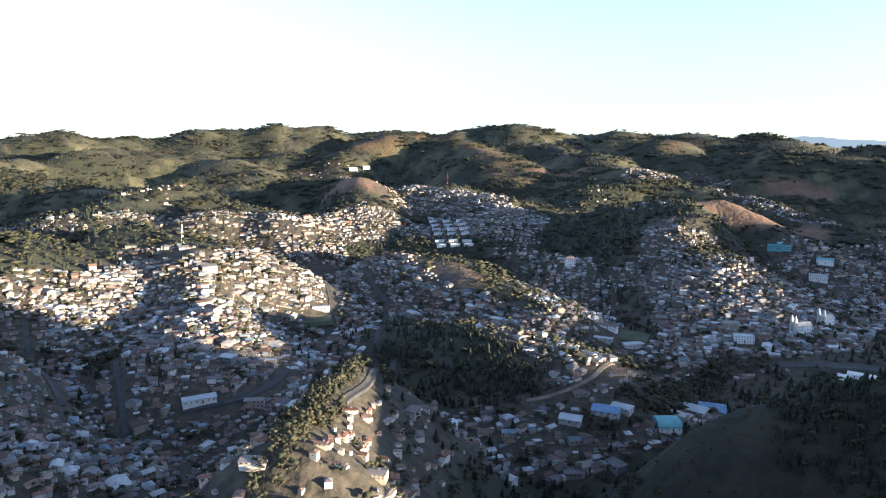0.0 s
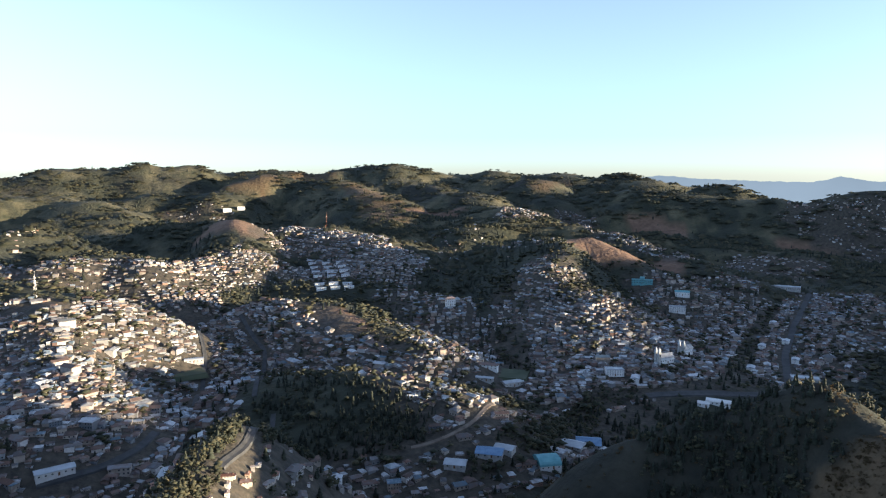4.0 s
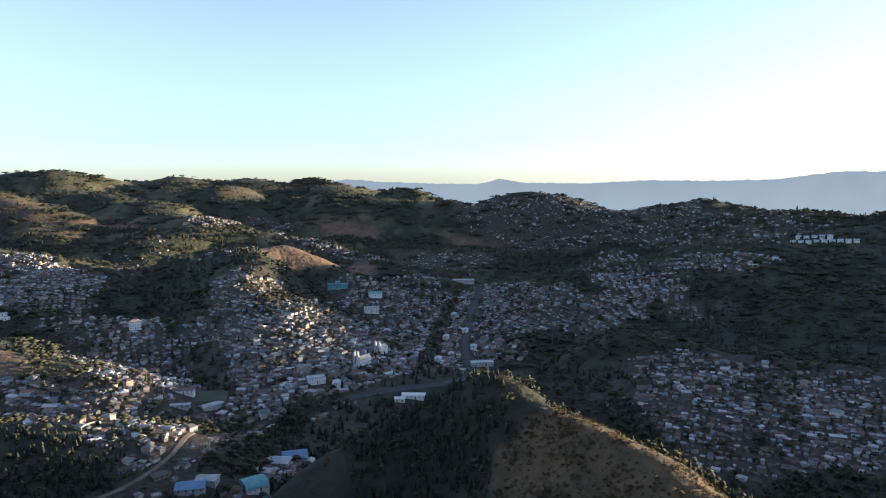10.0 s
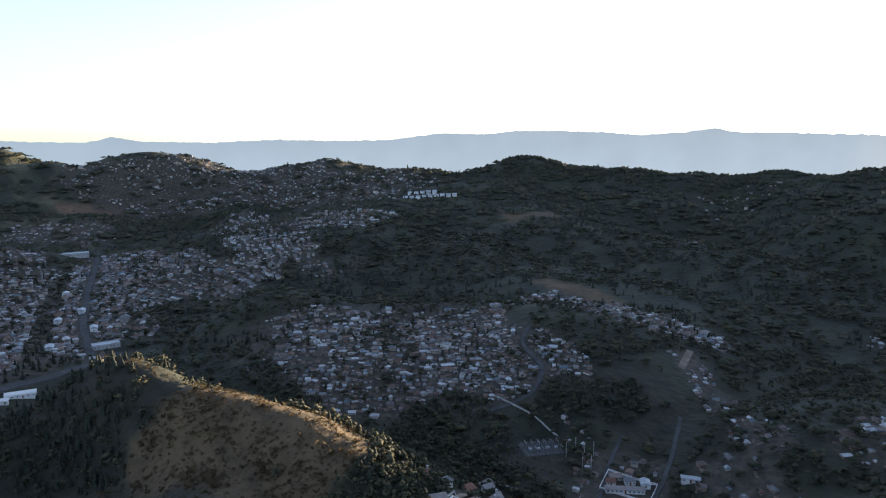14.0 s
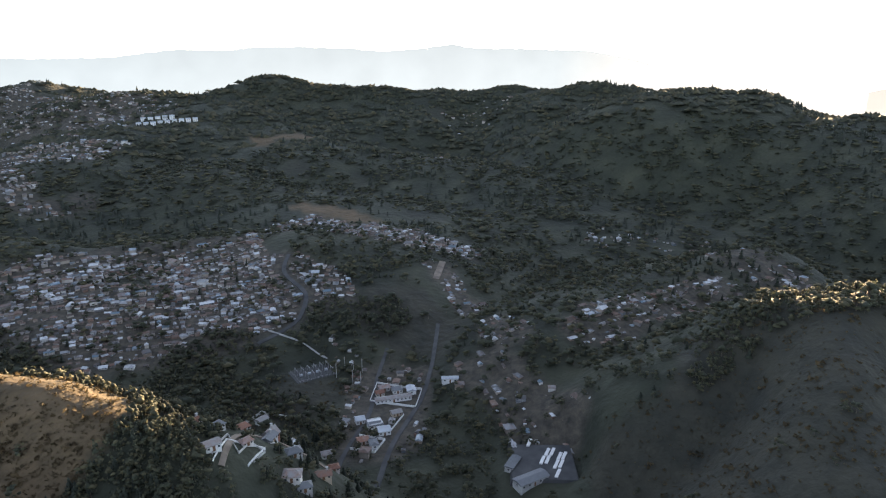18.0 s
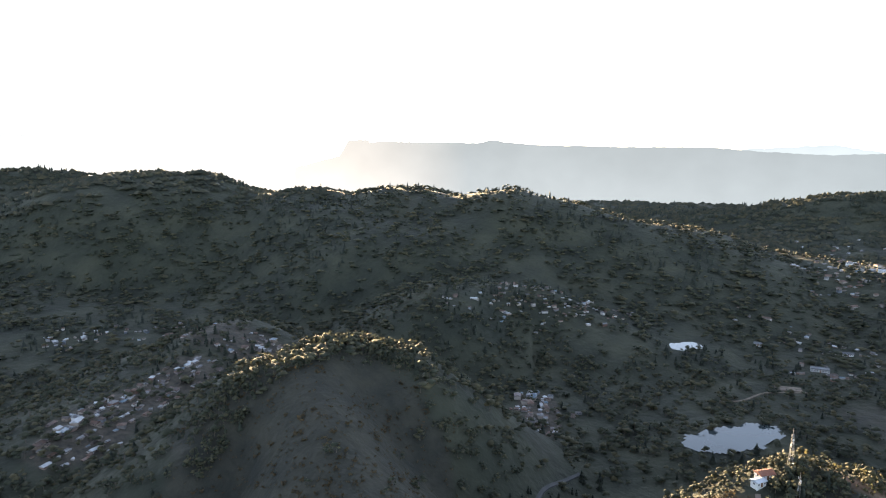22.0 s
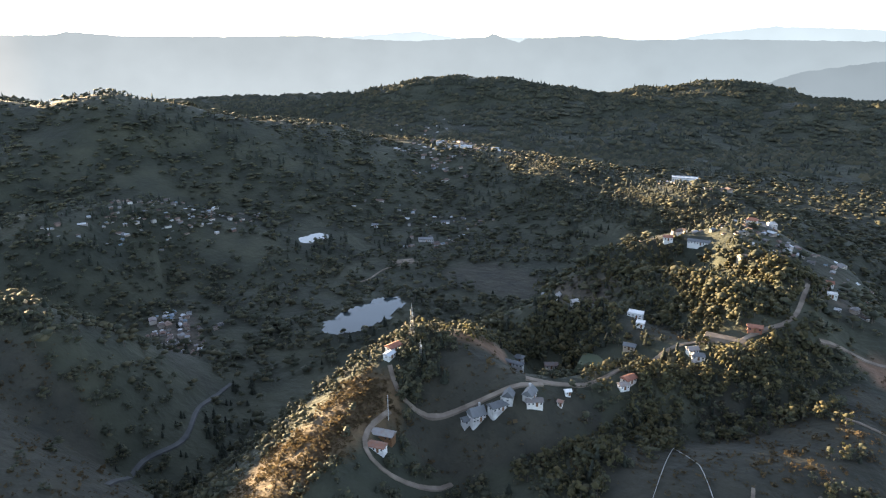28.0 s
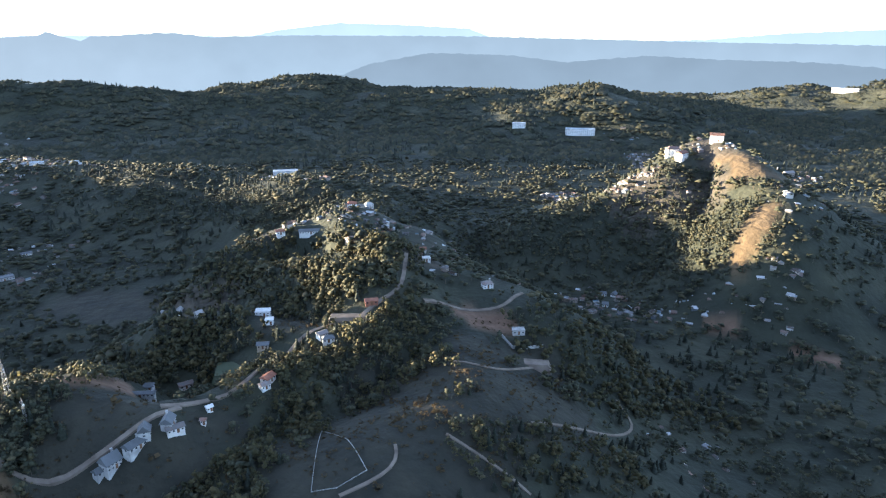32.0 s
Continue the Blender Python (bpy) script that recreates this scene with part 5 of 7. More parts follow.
def woods():
    """Trees over all that is neither town, field, road nor water: closer together near the camera's hill."""
    bands = ((90, 420, 6.4, TREES_NEAR, 5.2), (420, 800, 8.2, TREES_MID, 6.0), (800, 1300, 10.2, TREES_FAR, 7.2), (1300, 2100, 14.0, CANOPY, 9.0), (2100, 3800, 25.0, CANOPY, 9.5))
    for r0, r1, step, forms, tall in bands:
        for s0, s1 in ((-40, 20), (20, 60), (60, 110), (110, 170), (170, 236)):
            span = radians(s1 - s0)
            n = int((r1 * r1 - r0 * r0) * span / 2 / step ** 2)
            r = np.sqrt(rng.uniform(r0 * r0, r1 * r1, n))
            a = np.radians(s0) + rng.random(n) * span
            x, y = r * np.sin(a), r * np.cos(a)
            grove = pnoise(x / 95, y / 95, 61) + 0.5 * pnoise(x / 33, y / 33, 62)
            wildness = pnoise(x / 210, y / 210, 31) + 0.6 * pnoise(x / 80, y / 80, 32)
            chance = np.clip(2.0 + 3.2 * grove, 0.0, 1) * np.where(wildness > 0.85, 0.03, 1) * (1 - 0.8 * pasture(x, y))
            town = np.zeros(n)
            for k, s in enumerate(TOWN):
                c = cover(x, y, [s]) > 0.5
                town[c] = np.maximum(town[c], s[1])
            chance = chance * np.where(town > 0, np.clip(0.85 - 0.55 * town, 0.1, 1), 1)
            far = r > 1700
            chance = chance * np.where(cover(x, y, kind_of(0) + kind_of(1)) > 0.5, np.where(far, 0.4, 0.015), 1) * np.where(cover(x, y, kind_of(2)) > 0.5, np.where(far, 0.6, 0.03), 1)
            chance = np.where(cover(x, y, WOOD) > 0.5, 0.95, chance) * np.where((cover(x, y, LAWNS + kind_of(0)) > 0.5) & ~far, 0.02, 1)
            keep = (rng.random(n) < chance) & ~on_road(x, y, 3.0) & clear_of(x, y)
            x, y = x[keep], y[keep]
            n = len(x)
            if not n:
                continue
            h = tall * np.clip(rng.lognormal(0, 0.28, n), 0.5, 1.6)
            stand = pnoise(x / 160, y / 160, 63)
            pine = (stand > 0.3) & (rng.random(n) < 0.5) | (rng.random(n) < 0.05)
            nb = 5
            pine |= (cover(x, y, [s for s in WOOD if s[1] > 1.5]) > 0.5) & (rng.random(n) < 0.75)
            which = np.where(pine, nb + rng.integers(0, len(forms) - nb, n), rng.integers(0, nb, n))
            wide = h * rng.uniform(0.95, 1.4, n) * (2.9 if r0 > 2000 else (2.3 if r0 > 1200 else (1.6 if r0 > 700 else (1.35 if r0 > 400 else 1.05))))
            wide = np.where(pine, h * rng.uniform(0.9, 1.3, n), wide)
            h = np.where(pine, h * 1.1, h * (0.95 if r0 > 700 else 1.0))
            scale = np.column_stack([wide, wide, h])
            place = np.column_stack([x, y, ground(x, y) - (0.3 if r0 > 1200 else 0.1) * h])
            if r0 < 100:
                close = np.zeros(n, bool)
                close[np.argsort(np.hypot(x, y) + np.where((x > 150) & (y > 0), 60, 0))[:52]] = True
                for i in np.where(close)[0]:
                    near_tree(*place[i], h[i], wide[i] * 1.05, rng.uniform(0, 6.28), bool(pine[i]), int(rng.integers(0, 12)))
                which, place, scale = which[~close], place[~close], scale[~close]
                n = len(which)
            ob = new("woodland", joined("woodland", forms, which, place, scale, rng.uniform(0, 6.28, n), [LEAF, PINE, BARK], smooth=True))
            tagged(ob, "dark green mixed woodland of broadleaf trees and pines", "woodland", kind="stuff")


def groves():
    """The closed stands of trees on the near hills, crown to crown."""
    for width, value, line in WOOD:
        cx, cy = sum(p[0] for p in line) / len(line), sum(p[1] for p in line) / len(line)
        far = math.hypot(cx, cy)
        west = far < 1050 and width > 20 and 165 < math.degrees(math.atan2(cx, cy)) % 360 < 235
        if (far > 640 and not west) or width > 75:
            continue
        reach = max(math.hypot(p[0] - cx, p[1] - cy) for p in line) + width * 1.4
        n = int((2 * reach) ** 2 / (5.0 if width < 45 else 8.0) ** 2)
        x, y = cx + rng.uniform(-reach, reach, n), cy + rng.uniform(-reach, reach, n)
        keep = (cover(x, y, [(width, value, line)]) > 0.5) & ~on_road(x, y, 2.2) & clear_of(x, y) & (cover(x, y, LAWNS + kind_of(0)) < 0.5)
        x, y = x[keep], y[keep]
        n = len(x)
        if not n:
            continue
        h = (6.2 if far < 450 and cy < 0 and cx < 140 else 5.0) * np.clip(rng.lognormal(0, 0.3, n), 0.5, 1.6)
        pine = rng.random(n) < (0.7 if value > 1.5 else 0.08)
        forms = TREES_NEAR if far < 400 else (TREES_MID if far < 640 else TREES_FAR)
        which = np.where(pine, 5 + rng.integers(0, len(forms) - 5, n), rng.integers(0, 5, n))
        wide = h * rng.uniform(0.7, 1.1, n)
        # sunlit southern stands take the gold-tinted foliage, stands elsewhere the darker one
        ob = new("grove", joined("grove", forms, which, np.column_stack([x, y, ground(x, y) - 0.1 * h]), np.column_stack([wide, wide, h]), rng.uniform(0, 6.28, n), [LEAF_NEAR if far < 640 and 160 < math.degrees(math.atan2(cx, cy)) % 360 < 230 else LEAF, PINE, BARK], smooth=True))
        tagged(ob, "closed stand of pines on the slope" if value > 1.5 else "closed stand of olive broadleaf trees, some tinted sunlit gold", "grove", kind="stuff")


def scrub():
    """Low golden bushes and tussocks on the near dry slopes."""
    forms = []
    for k in range(5):
        f, rr = Form(), random.Random(300 + k)
        tufts(f, 9, rr, 0.26, 0.45, 0.1, 0.8)
        forms.append(f)
    xs, ys, hs = [], [], []
    for width, value, line in FIELD:
        cx, cy = sum(p[0] for p in line) / len(line), sum(p[1] for p in line) / len(line)
        if math.hypot(cx, cy) > 560:
            continue
        reach = max(math.hypot(p[0] - cx, p[1] - cy) for p in line) + width * 1.6
        n = int((2 * reach) ** 2 / (8.0 if value in (0, 4) else (2.2 if value == 6 else 26.0)))
        x, y = cx + rng.uniform(-reach, reach, n), cy + rng.uniform(-reach, reach, n)
        keep = (cover(x, y, [(width * 1.25, value, line)]) > 0.4) & ~on_road(x, y, 0.6) & clear_of(x, y) & (rng.random(n) < np.clip(0.62 + 0.8 * pnoise(x / 17, y / 17, 91), 0.1, 1))
        xs.append(x[keep])
        ys.append(y[keep])
        hs.append(np.full(keep.sum(), 0.9 if value == 6 else 0.55 if value == 4 else 1.0))
    x, y = np.concatenate(xs), np.concatenate(ys)
    n = len(x)
    h = 1.05 * np.concatenate(hs) * rng.lognormal(0, 0.45, n)
    scale = np.column_stack([h * 1.6, h * 1.6, h])
    ob = new("scrub", joined("scrub", forms, rng.integers(0, 5, n), np.column_stack([x, y, ground(x, y) - 0.1]), scale, rng.uniform(0, 6.28, n), [SCRUB]))
    tagged(ob, "golden brown dry scrub and tussock grass", "scrub", kind="stuff")

# ---- single buildings ----
def turned(az, deg):
    """Turn in radians of a thing whose long side lies across the line of sight at that bearing, and deg more."""
    return radians(-az + deg)


def base_of(az, r, half):
    x, y = at(az, r)
    q = np.array([(x + dx, y + dy) for dx in (-half, 0, half) for dy in (-half, 0, half)])
    return x, y, float(np.median(ground(q[:, 0], q[:, 1])))


PANES = {}


def pane(w, h):
    key = (round(w, 1), round(h, 1))
    if key not in PANES:
        PANES[key] = Form().box(-w / 2, w / 2, -0.06, 0.06, 0, h).mesh("window", [GLASS])
    return PANES[key]


def building(name, az, r, w, d, h, label, wall=None, roof=None, style="gable", deg=0.0, rise=0.4, storeys=1, bays=None, category="building", group="", chimney=False, lift=0.0):
    """A building with wall, roof, a window a bay and storey, and a door."""
    x, y, z = base_of(az, r, d / 2)
    KEEP_CLEAR.append((x, y, max(w, d) * 0.62 + 2))
    b = tagged(new(name), label, category, group)
    b.matrix_basis = Matrix.LocRotScale((x, y, z + 0.3 + lift), Euler((0, 0, turned(az, deg))), None)
    wall, roof = wall or WHITE, roof or ROOF_ONE
    X, Y, e, t = w / 2, d / 2, 0.5, 0.25
    f = Form()
    top = h + Y * rise
    if style == "gable":
        f.add([(-X, -Y, -4), (X, -Y, -4), (X, Y, -4), (-X, Y, -4), (-X, -Y, h), (X, -Y, h), (X, Y, h), (-X, Y, h), (-X, 0, top), (X, 0, top)],
              [(0, 1, 5, 4), (2, 3, 7, 6), (1, 2, 6, 9, 5), (3, 0, 4, 8, 7)])
    else:
        f.box(-X, X, -Y, Y, -4, h)
    part("wall", f.mesh("wall", [wall]), b)
    g = Form()
    if style in ("gable", "hip"):
        k = rise * e
        rx = X + e - (Y * 0.8 if style == "hip" else 0)
        lo = [(-X - e, -Y - e, h - k), (X + e, -Y - e, h - k), (rx, 0, top), (-rx, 0, top), (X + e, Y + e, h - k), (-X - e, Y + e, h - k)]
        up = [(a, c, q + t) for a, c, q in lo]
        g.add(lo + up, [(6, 7, 8, 9), (10, 11, 9, 8), (3, 2, 1, 0), (2, 3, 5, 4), (0, 1, 7, 6), (4, 5, 11, 10), (7, 1, 4, 10, 8), (5, 0, 6, 9, 11)] + ([(1, 2, 4), (3, 0, 5)] if style == "hip" else []))
    elif style == "barrel":
        n = 10
        arc = [(-(Y + 0.3) * math.cos(math.pi * i / n), h + rise * Y * math.sin(math.pi * i / n)) for i in range(n + 1)]
        v = [(s * (X + 0.3), a, q) for s in (-1, 1) for a, q in arc]
        g.add(v, [(i, i + 1, n + 2 + i, n + 1 + i) for i in range(n)] + [tuple(range(n + 1))[::-1], tuple(range(n + 1, 2 * n + 2))])
    else:
        g.box(-X - 0.2, X + 0.2, -Y - 0.2, Y + 0.2, h + 0.004, h + 0.35)
        g.box(-X - 0.2, X + 0.2, -Y - 0.2, -Y, h + 0.35, h + 0.9)
        g.box(-X - 0.2, X + 0.2, Y, Y + 0.2, h + 0.35, h + 0.9)
    part("roof", g.mesh("roof", [roof]), b)
    bays = bays or max(2, int(w / 4))
    ph = h / storeys
    me = pane(min(1.1, w / bays * 0.4), min(1.0, ph * 0.36))
    for s in range(storeys):
        for i in range(bays):
            cx = -X + (i + 0.5) * w / bays
            for side in (-1, 1):
                if s == 0 and i == bays // 2 and side < 0:
                    continue
                part("window", me, b, m=Matrix.Translation((cx, side * (Y + 0.02), s * ph + ph * 0.34)))
        for side in (-1, 1):
            part("window", me, b, m=Matrix.LocRotScale((side * (X + 0.02), 0, s * ph + ph * 0.34), Euler((0, 0, math.pi / 2)), None))
    cx = -X + (bays // 2 + 0.5) * w / bays
    part("door", Form().box(cx - 0.6, cx + 0.6, -Y - 0.1, -Y + 0.02, -0.3, 2.1).mesh("door", [DOOR]), b)
    if chimney:
        part("chimney", Form().box(X * 0.4, X * 0.4 + 0.9, 0.2, 1.1, h, top + 1.2).box(X * 0.4 - 0.12, X * 0.4 + 1.02, 0.08, 1.22, top + 1.2, top + 1.4).mesh("chimney", [CONCRETE]), b)
    return b


def beam(f, a, b, w, mat=0):
    """A square bar from a to b."""
    a, b = Vector(a), Vector(b)
    d = (b - a).normalized()
    u = d.orthogonal().normalized() * w / 2
    v = d.cross(u).normalized() * w / 2
    f.add([p + s * u + q * v for p in (a, b) for s, q in ((-1, -1), (1, -1), (1, 1), (-1, 1))],
          [(3, 2, 1, 0), (4, 5, 6, 7), (0, 1, 5, 4), (1, 2, 6, 5), (2, 3, 7, 6), (3, 0, 4, 7)], mat)


def mast(az, r, height, foot, label, mat=None):
    """A lattice mast: four legs, braces, and aerials at its head."""
    x, y, z = base_of(az, r, 2)
    m = tagged(new("radio_mast"), label, "mast", group="radio masts")
    m.matrix_basis = pose(x, y, z)
    mat = mat or METAL
    h, t = foot / 2, foot * 0.12
    for sx_, sy_ in ((1, 1), (1, -1), (-1, 1), (-1, -1)):
        f = Form()
        beam(f, (sx_ * h, sy_ * h, -1), (sx_ * t, sy_ * t, height * 0.92), 0.13)
        part("leg", f.mesh("leg", [mat]), m)
    f = Form()
    n = int(height / 2.6)
    for k in range(n):
        a, b = k / n * 0.92, (k + 1) / n * 0.92
        wa, wb = h + (t - h) * a / 0.92, h + (t - h) * b / 0.92
        for p, q in (((1, 1), (1, -1)), ((1, -1), (-1, -1)), ((-1, -1), (-1, 1)), ((-1, 1), (1, 1))):
            beam(f, (p[0] * wa, p[1] * wa, a * height), (q[0] * wb, q[1] * wb, b * height), 0.06)
            beam(f, (p[0] * wb, p[1] * wb, b * height), (q[0] * wb, q[1] * wb, b * height), 0.05)
    part("lattice", f.mesh("lattice", [mat]), m)
    f = Form()
    beam(f, (0, 0, height * 0.9), (0, 0, height * 1.06), 0.16)
    part("aerial", f.mesh("aerial", [mat]), m)
    dish = Form()
    n = 10
    ring = [(0.9 * math.cos(2 * math.pi * i / n), -0.25, 0.9 * math.sin(2 * math.pi * i / n)) for i in range(n)]
    dish.add(ring + [(0, 0.1, 0)] + [(0.85 * p[0], 0.0, 0.85 * p[2]) for p in ring], [(i, (i + 1) % n, n) for i in range(n)] + [(i, n + 1 + i, n + 1 + (i + 1) % n, (i + 1) % n) for i in range(n)])
    me = dish.mesh("dish", [WHITE])
    for k, a in enumerate((20, 140, 260)):
        part("dish", me, m, m=Matrix.LocRotScale((0.8 * math.cos(radians(a)), 0.8 * math.sin(radians(a)), height * (0.88 - 0.09 * k)), Euler((0, 0, radians(a - 90))), (0.6, 0.6, 0.6)))
    return m


def church(az, r, deg, label):
    b = building("church", az, r, 18, 8, 6.5, label, WHITE, CONCRETE, "gable", deg, 0.9, 1, 6, "church")
    for s in (-1, 1):
        f = Form().box(-1.4, 1.4, -1.4, 1.4, -4, 12)
        tower = part("tower", f.mesh("tower", [CONCRETE]), b, m=Matrix.Translation((-9.2, s * 2.8, 0)))
        g = Form().add([(-1.6, -1.6, 12), (1.6, -1.6, 12), (1.6, 1.6, 12), (-1.6, 1.6, 12), (0, 0, 18)], [(0, 1, 4), (1, 2, 4), (2, 3, 4), (3, 0, 4), (3, 2, 1, 0)])
        part("spire", g.mesh("spire", [SHEET]), tower)
        part("window", pane(1.0, 2.2), tower, m=Matrix.Translation((0, -1.42, 8)))
    return b


def bus_at(az, r, deg, first=[]):
    x, y, z = base_of(az, r, 3)
    m = Matrix.LocRotScale((x, y, z + 0.35), Euler((0, 0, turned(az, deg))), None if first else Vector((0.77, 0.77, 0.77)))
    if first:
        return copy_thing(first[0], m)
    b = tagged(new("bus"), "white city bus parked in a paved yard", "bus", group="parked buses")
    b.matrix_basis = m
    f = Form().box(-5.6, 5.6, -1.25, 1.25, 0.45, 2.9).box(-5.3, 5.3, -1.05, 1.05, 2.9, 3.1)
    part("body", f.mesh("body", [WHITE]), b)
    for s in (-1, 1):
        part("window", Form().box(-5.0, 5.0, s * 1.26 - 0.02, s * 1.26 + 0.02, 1.5, 2.5).mesh("window", [GLASS]), b)
    part("windscreen", Form().box(5.6, 5.64, -1.1, 1.1, 1.3, 2.6).mesh("windscreen", [GLASS]), b)
    n = 10
    ring = [(0.5 * math.cos(2 * math.pi * i / n), 0.5 * math.sin(2 * math.pi * i / n)) for i in range(n)]
    w = Form().add([(p, -0.14, q) for p, q in ring] + [(p, 0.14, q) for p, q in ring], [(i, (i + 1) % n, n + (i + 1) % n, n + i) for i in range(n)] + [tuple(range(n))[::-1], tuple(range(n, 2 * n))])
    me = w.mesh("wheel", [ASPHALT])
    for wx in (-3.4, 3.6):
        for s in (-1, 1):
            part("wheel", me, b, m=Matrix.Translation((wx, s * 1.12, 0.5)))
    first.append(b)
    return b


def yard(name, az, r, w, d, deg, mat, label, lift=0.5):
    """A level pad with a skirt, such as a pitch or a paved yard."""
    x, y, z = base_of(az, r, min(w, d) / 2)
    KEEP_CLEAR.append((x, y, max(w, d) * 0.5))
    X, Y = w / 2, d / 2
    q = np.array([(sx_ * X, sy_ * Y) for sx_ in (-1, 0, 1) for sy_ in (-1, 0, 1)])
    a = turned(az, deg)
    top = float(ground(x + q[:, 0] * math.cos(a) - q[:, 1] * math.sin(a), y + q[:, 0] * math.sin(a) + q[:, 1] * math.cos(a)).max())
    z = min(top, z + 1.5)
    f = Form().add([(-X - 2, -Y - 2, -5), (X + 2, -Y - 2, -5), (X + 2, Y + 2, -5), (-X - 2, Y + 2, -5), (-X, -Y, 0), (X, -Y, 0), (X, Y, 0), (-X, Y, 0)],
                   [(4, 5, 6, 7), (0, 1, 5, 4), (1, 2, 6, 5), (2, 3, 7, 6), (3, 0, 4, 7)])
    ob = new(name, f.mesh(name, [mat]))
    ob.matrix_basis = Matrix.LocRotScale((x, y, z + lift), Euler((0, 0, a)), None)
    tagged(ob, label, name.replace("_", " "), kind="structure")
    return x, y, z + lift, a


def wall_line(name, line, height, thick, mat, label, category="wall", gap=0.0):
    """A boundary wall along a line of bearings and distances; with gap, a fence of posts and rails."""
    pts = [at(*p) for p in line]
    top = tagged(new(name), label, category)
    x0, y0 = pts[0]
    top.matrix_basis = pose(x0, y0, float(ground(np.array([x0]), np.array([y0]))[0]))
    z0 = top.matrix_basis.translation.z
    fine = []
    for a, b in zip(pts[:-1], pts[1:]):
        n = max(1, int(math.hypot(b[0] - a[0], b[1] - a[1]) / (gap or 8)))
        fine += [(a[0] + (b[0] - a[0]) * k / n, a[1] + (b[1] - a[1]) * k / n) for k in range(n)]
    fine.append(pts[-1])
    q = np.array(fine)
    zs = ground(q[:, 0], q[:, 1]) - z0
    if gap:
        post = Form().box(-thick, thick, -thick, thick, -0.8, height).mesh("post", [mat])
        for p, z in zip(fine, zs):
            part("post", post, top, m=Matrix.Translation((p[0] - x0, p[1] - y0, z)))
    for i in range(len(fine) - 1):
        f = Form()
        a, b = fine[i], fine[i + 1]
        if gap:
            for k in (0.45, 0.92):
                beam(f, (a[0] - x0, a[1] - y0, zs[i] + height * k), (b[0] - x0, b[1] - y0, zs[i + 1] + height * k), thick * 1.2)
            part("rail", f.mesh("rail", [mat]), top)
        else:
            d = Vector((b[0] - a[0], b[1] - a[1], 0))
            s = Vector((-d.y, d.x, 0)).normalized() * thick / 2
            A, B = Vector((a[0] - x0, a[1] - y0, zs[i])), Vector((b[0] - x0, b[1] - y0, zs[i + 1]))
            v = [A - s + Vector((0, 0, -1)), B - s + Vector((0, 0, -1)), B + s + Vector((0, 0, -1)), A + s + Vector((0, 0, -1))]
            v += [p + Vector((0, 0, height + 1)) for p in v]
            f.add(v, [(3, 2, 1, 0), (4, 5, 6, 7), (0, 1, 5, 4), (1, 2, 6, 5), (2, 3, 7, 6), (3, 0, 4, 7)])
            part("wall_panel", f.mesh("wall_panel", [mat]), top)
    return top


def substation(az, r, deg):
    """A fenced gravel pad with steel gantries, posts and transformers."""
    x, y, z, a = yard("gravel_yard", az, r, 34, 22, deg, ASPHALT, "gravel pad of an electric substation", lift=0.25)
    top = tagged(new("substation"), "grey steel electric substation with gantries on gravel", "substation")
    top.matrix_basis = Matrix.LocRotScale((x, y, z), Euler((0, 0, a)), (0.75, 0.72, 0.55))
    gantry = Form()
    for s in (-4, 4):
        beam(gantry, (0, s, 0), (0, s, 8), 0.35)
    beam(gantry, (0, -4.4, 7.8), (0, 4.4, 7.8), 0.3)
    beam(gantry, (0, -4.4, 6.6), (0, 4.4, 6.6), 0.2)
    me = gantry.mesh("gantry", [METAL])
    for i in range(6):
        for j in (-8, 6):
            part("gantry", me, top, m=Matrix.Translation((-17 + i * 6.8, j, 0)))
    tr = Form().box(-1.5, 1.5, -1, 1, 0, 2.6).box(-1.1, -0.8, -0.2, 0.2, 2.6, 3.8).box(0.8, 1.1, -0.2, 0.2, 2.6, 3.8).box(-0.2, 0.2, 1, 1.8, 0.4, 2.2).mesh("transformer", [SHEET])
    for i in range(4):
        part("transformer", tr, top, m=Matrix.Translation((-14 + i * 9, -1, 0)))
    post = Form().box(-0.1, 0.1, -0.1, 0.1, -1.5, 2.3).mesh("fence_post", [CONCRETE])
    rail = Form().box(-2, 2, -0.04, 0.04, 2.1, 2.22).box(-2, 2, -0.03, 0.03, 1.1, 1.16).mesh("fence_rail", [METAL])
    for i in range(11):
        for s in (-14.5, 14.5):
            part("fence_post", post, top, m=Matrix.Translation((-20 + i * 4, s, 0)))
            if i < 10:
                part("fence_rail", rail, top, m=Matrix.Translation((-18 + i * 4, s, 0)))
    for i in range(7):
        for s in (-20, 20):
            part("fence_rail", rail, top, m=Matrix.LocRotScale((s, -12.4 + i * 4.1, 0), Euler((0, 0, math.pi / 2)), None))


def pole(az, r, h, first={}):
    x, y, z = base_of(az, r, 1)
    if h in first:
        return copy_thing(first[h], pose(x, y, z, 0, 0, az))
    p = tagged(new("utility_pole"), "tall grey concrete utility pole with crossarm", "pole", group="utility poles")
    p.matrix_basis = pose(x, y, z, 0, 0, az)
    f = Form()
    beam(f, (0, 0, -1), (0, 0, h), 0.35)
    part("shaft", f.mesh("shaft", [CONCRETE]), p)
    f = Form()
    beam(f, (-1.4, 0.2, h - 0.8), (1.4, 0.2, h - 0.8), 0.2)
    part("crossarm", f.mesh("crossarm", [DOOR]), p)
    first[h] = p
    return p


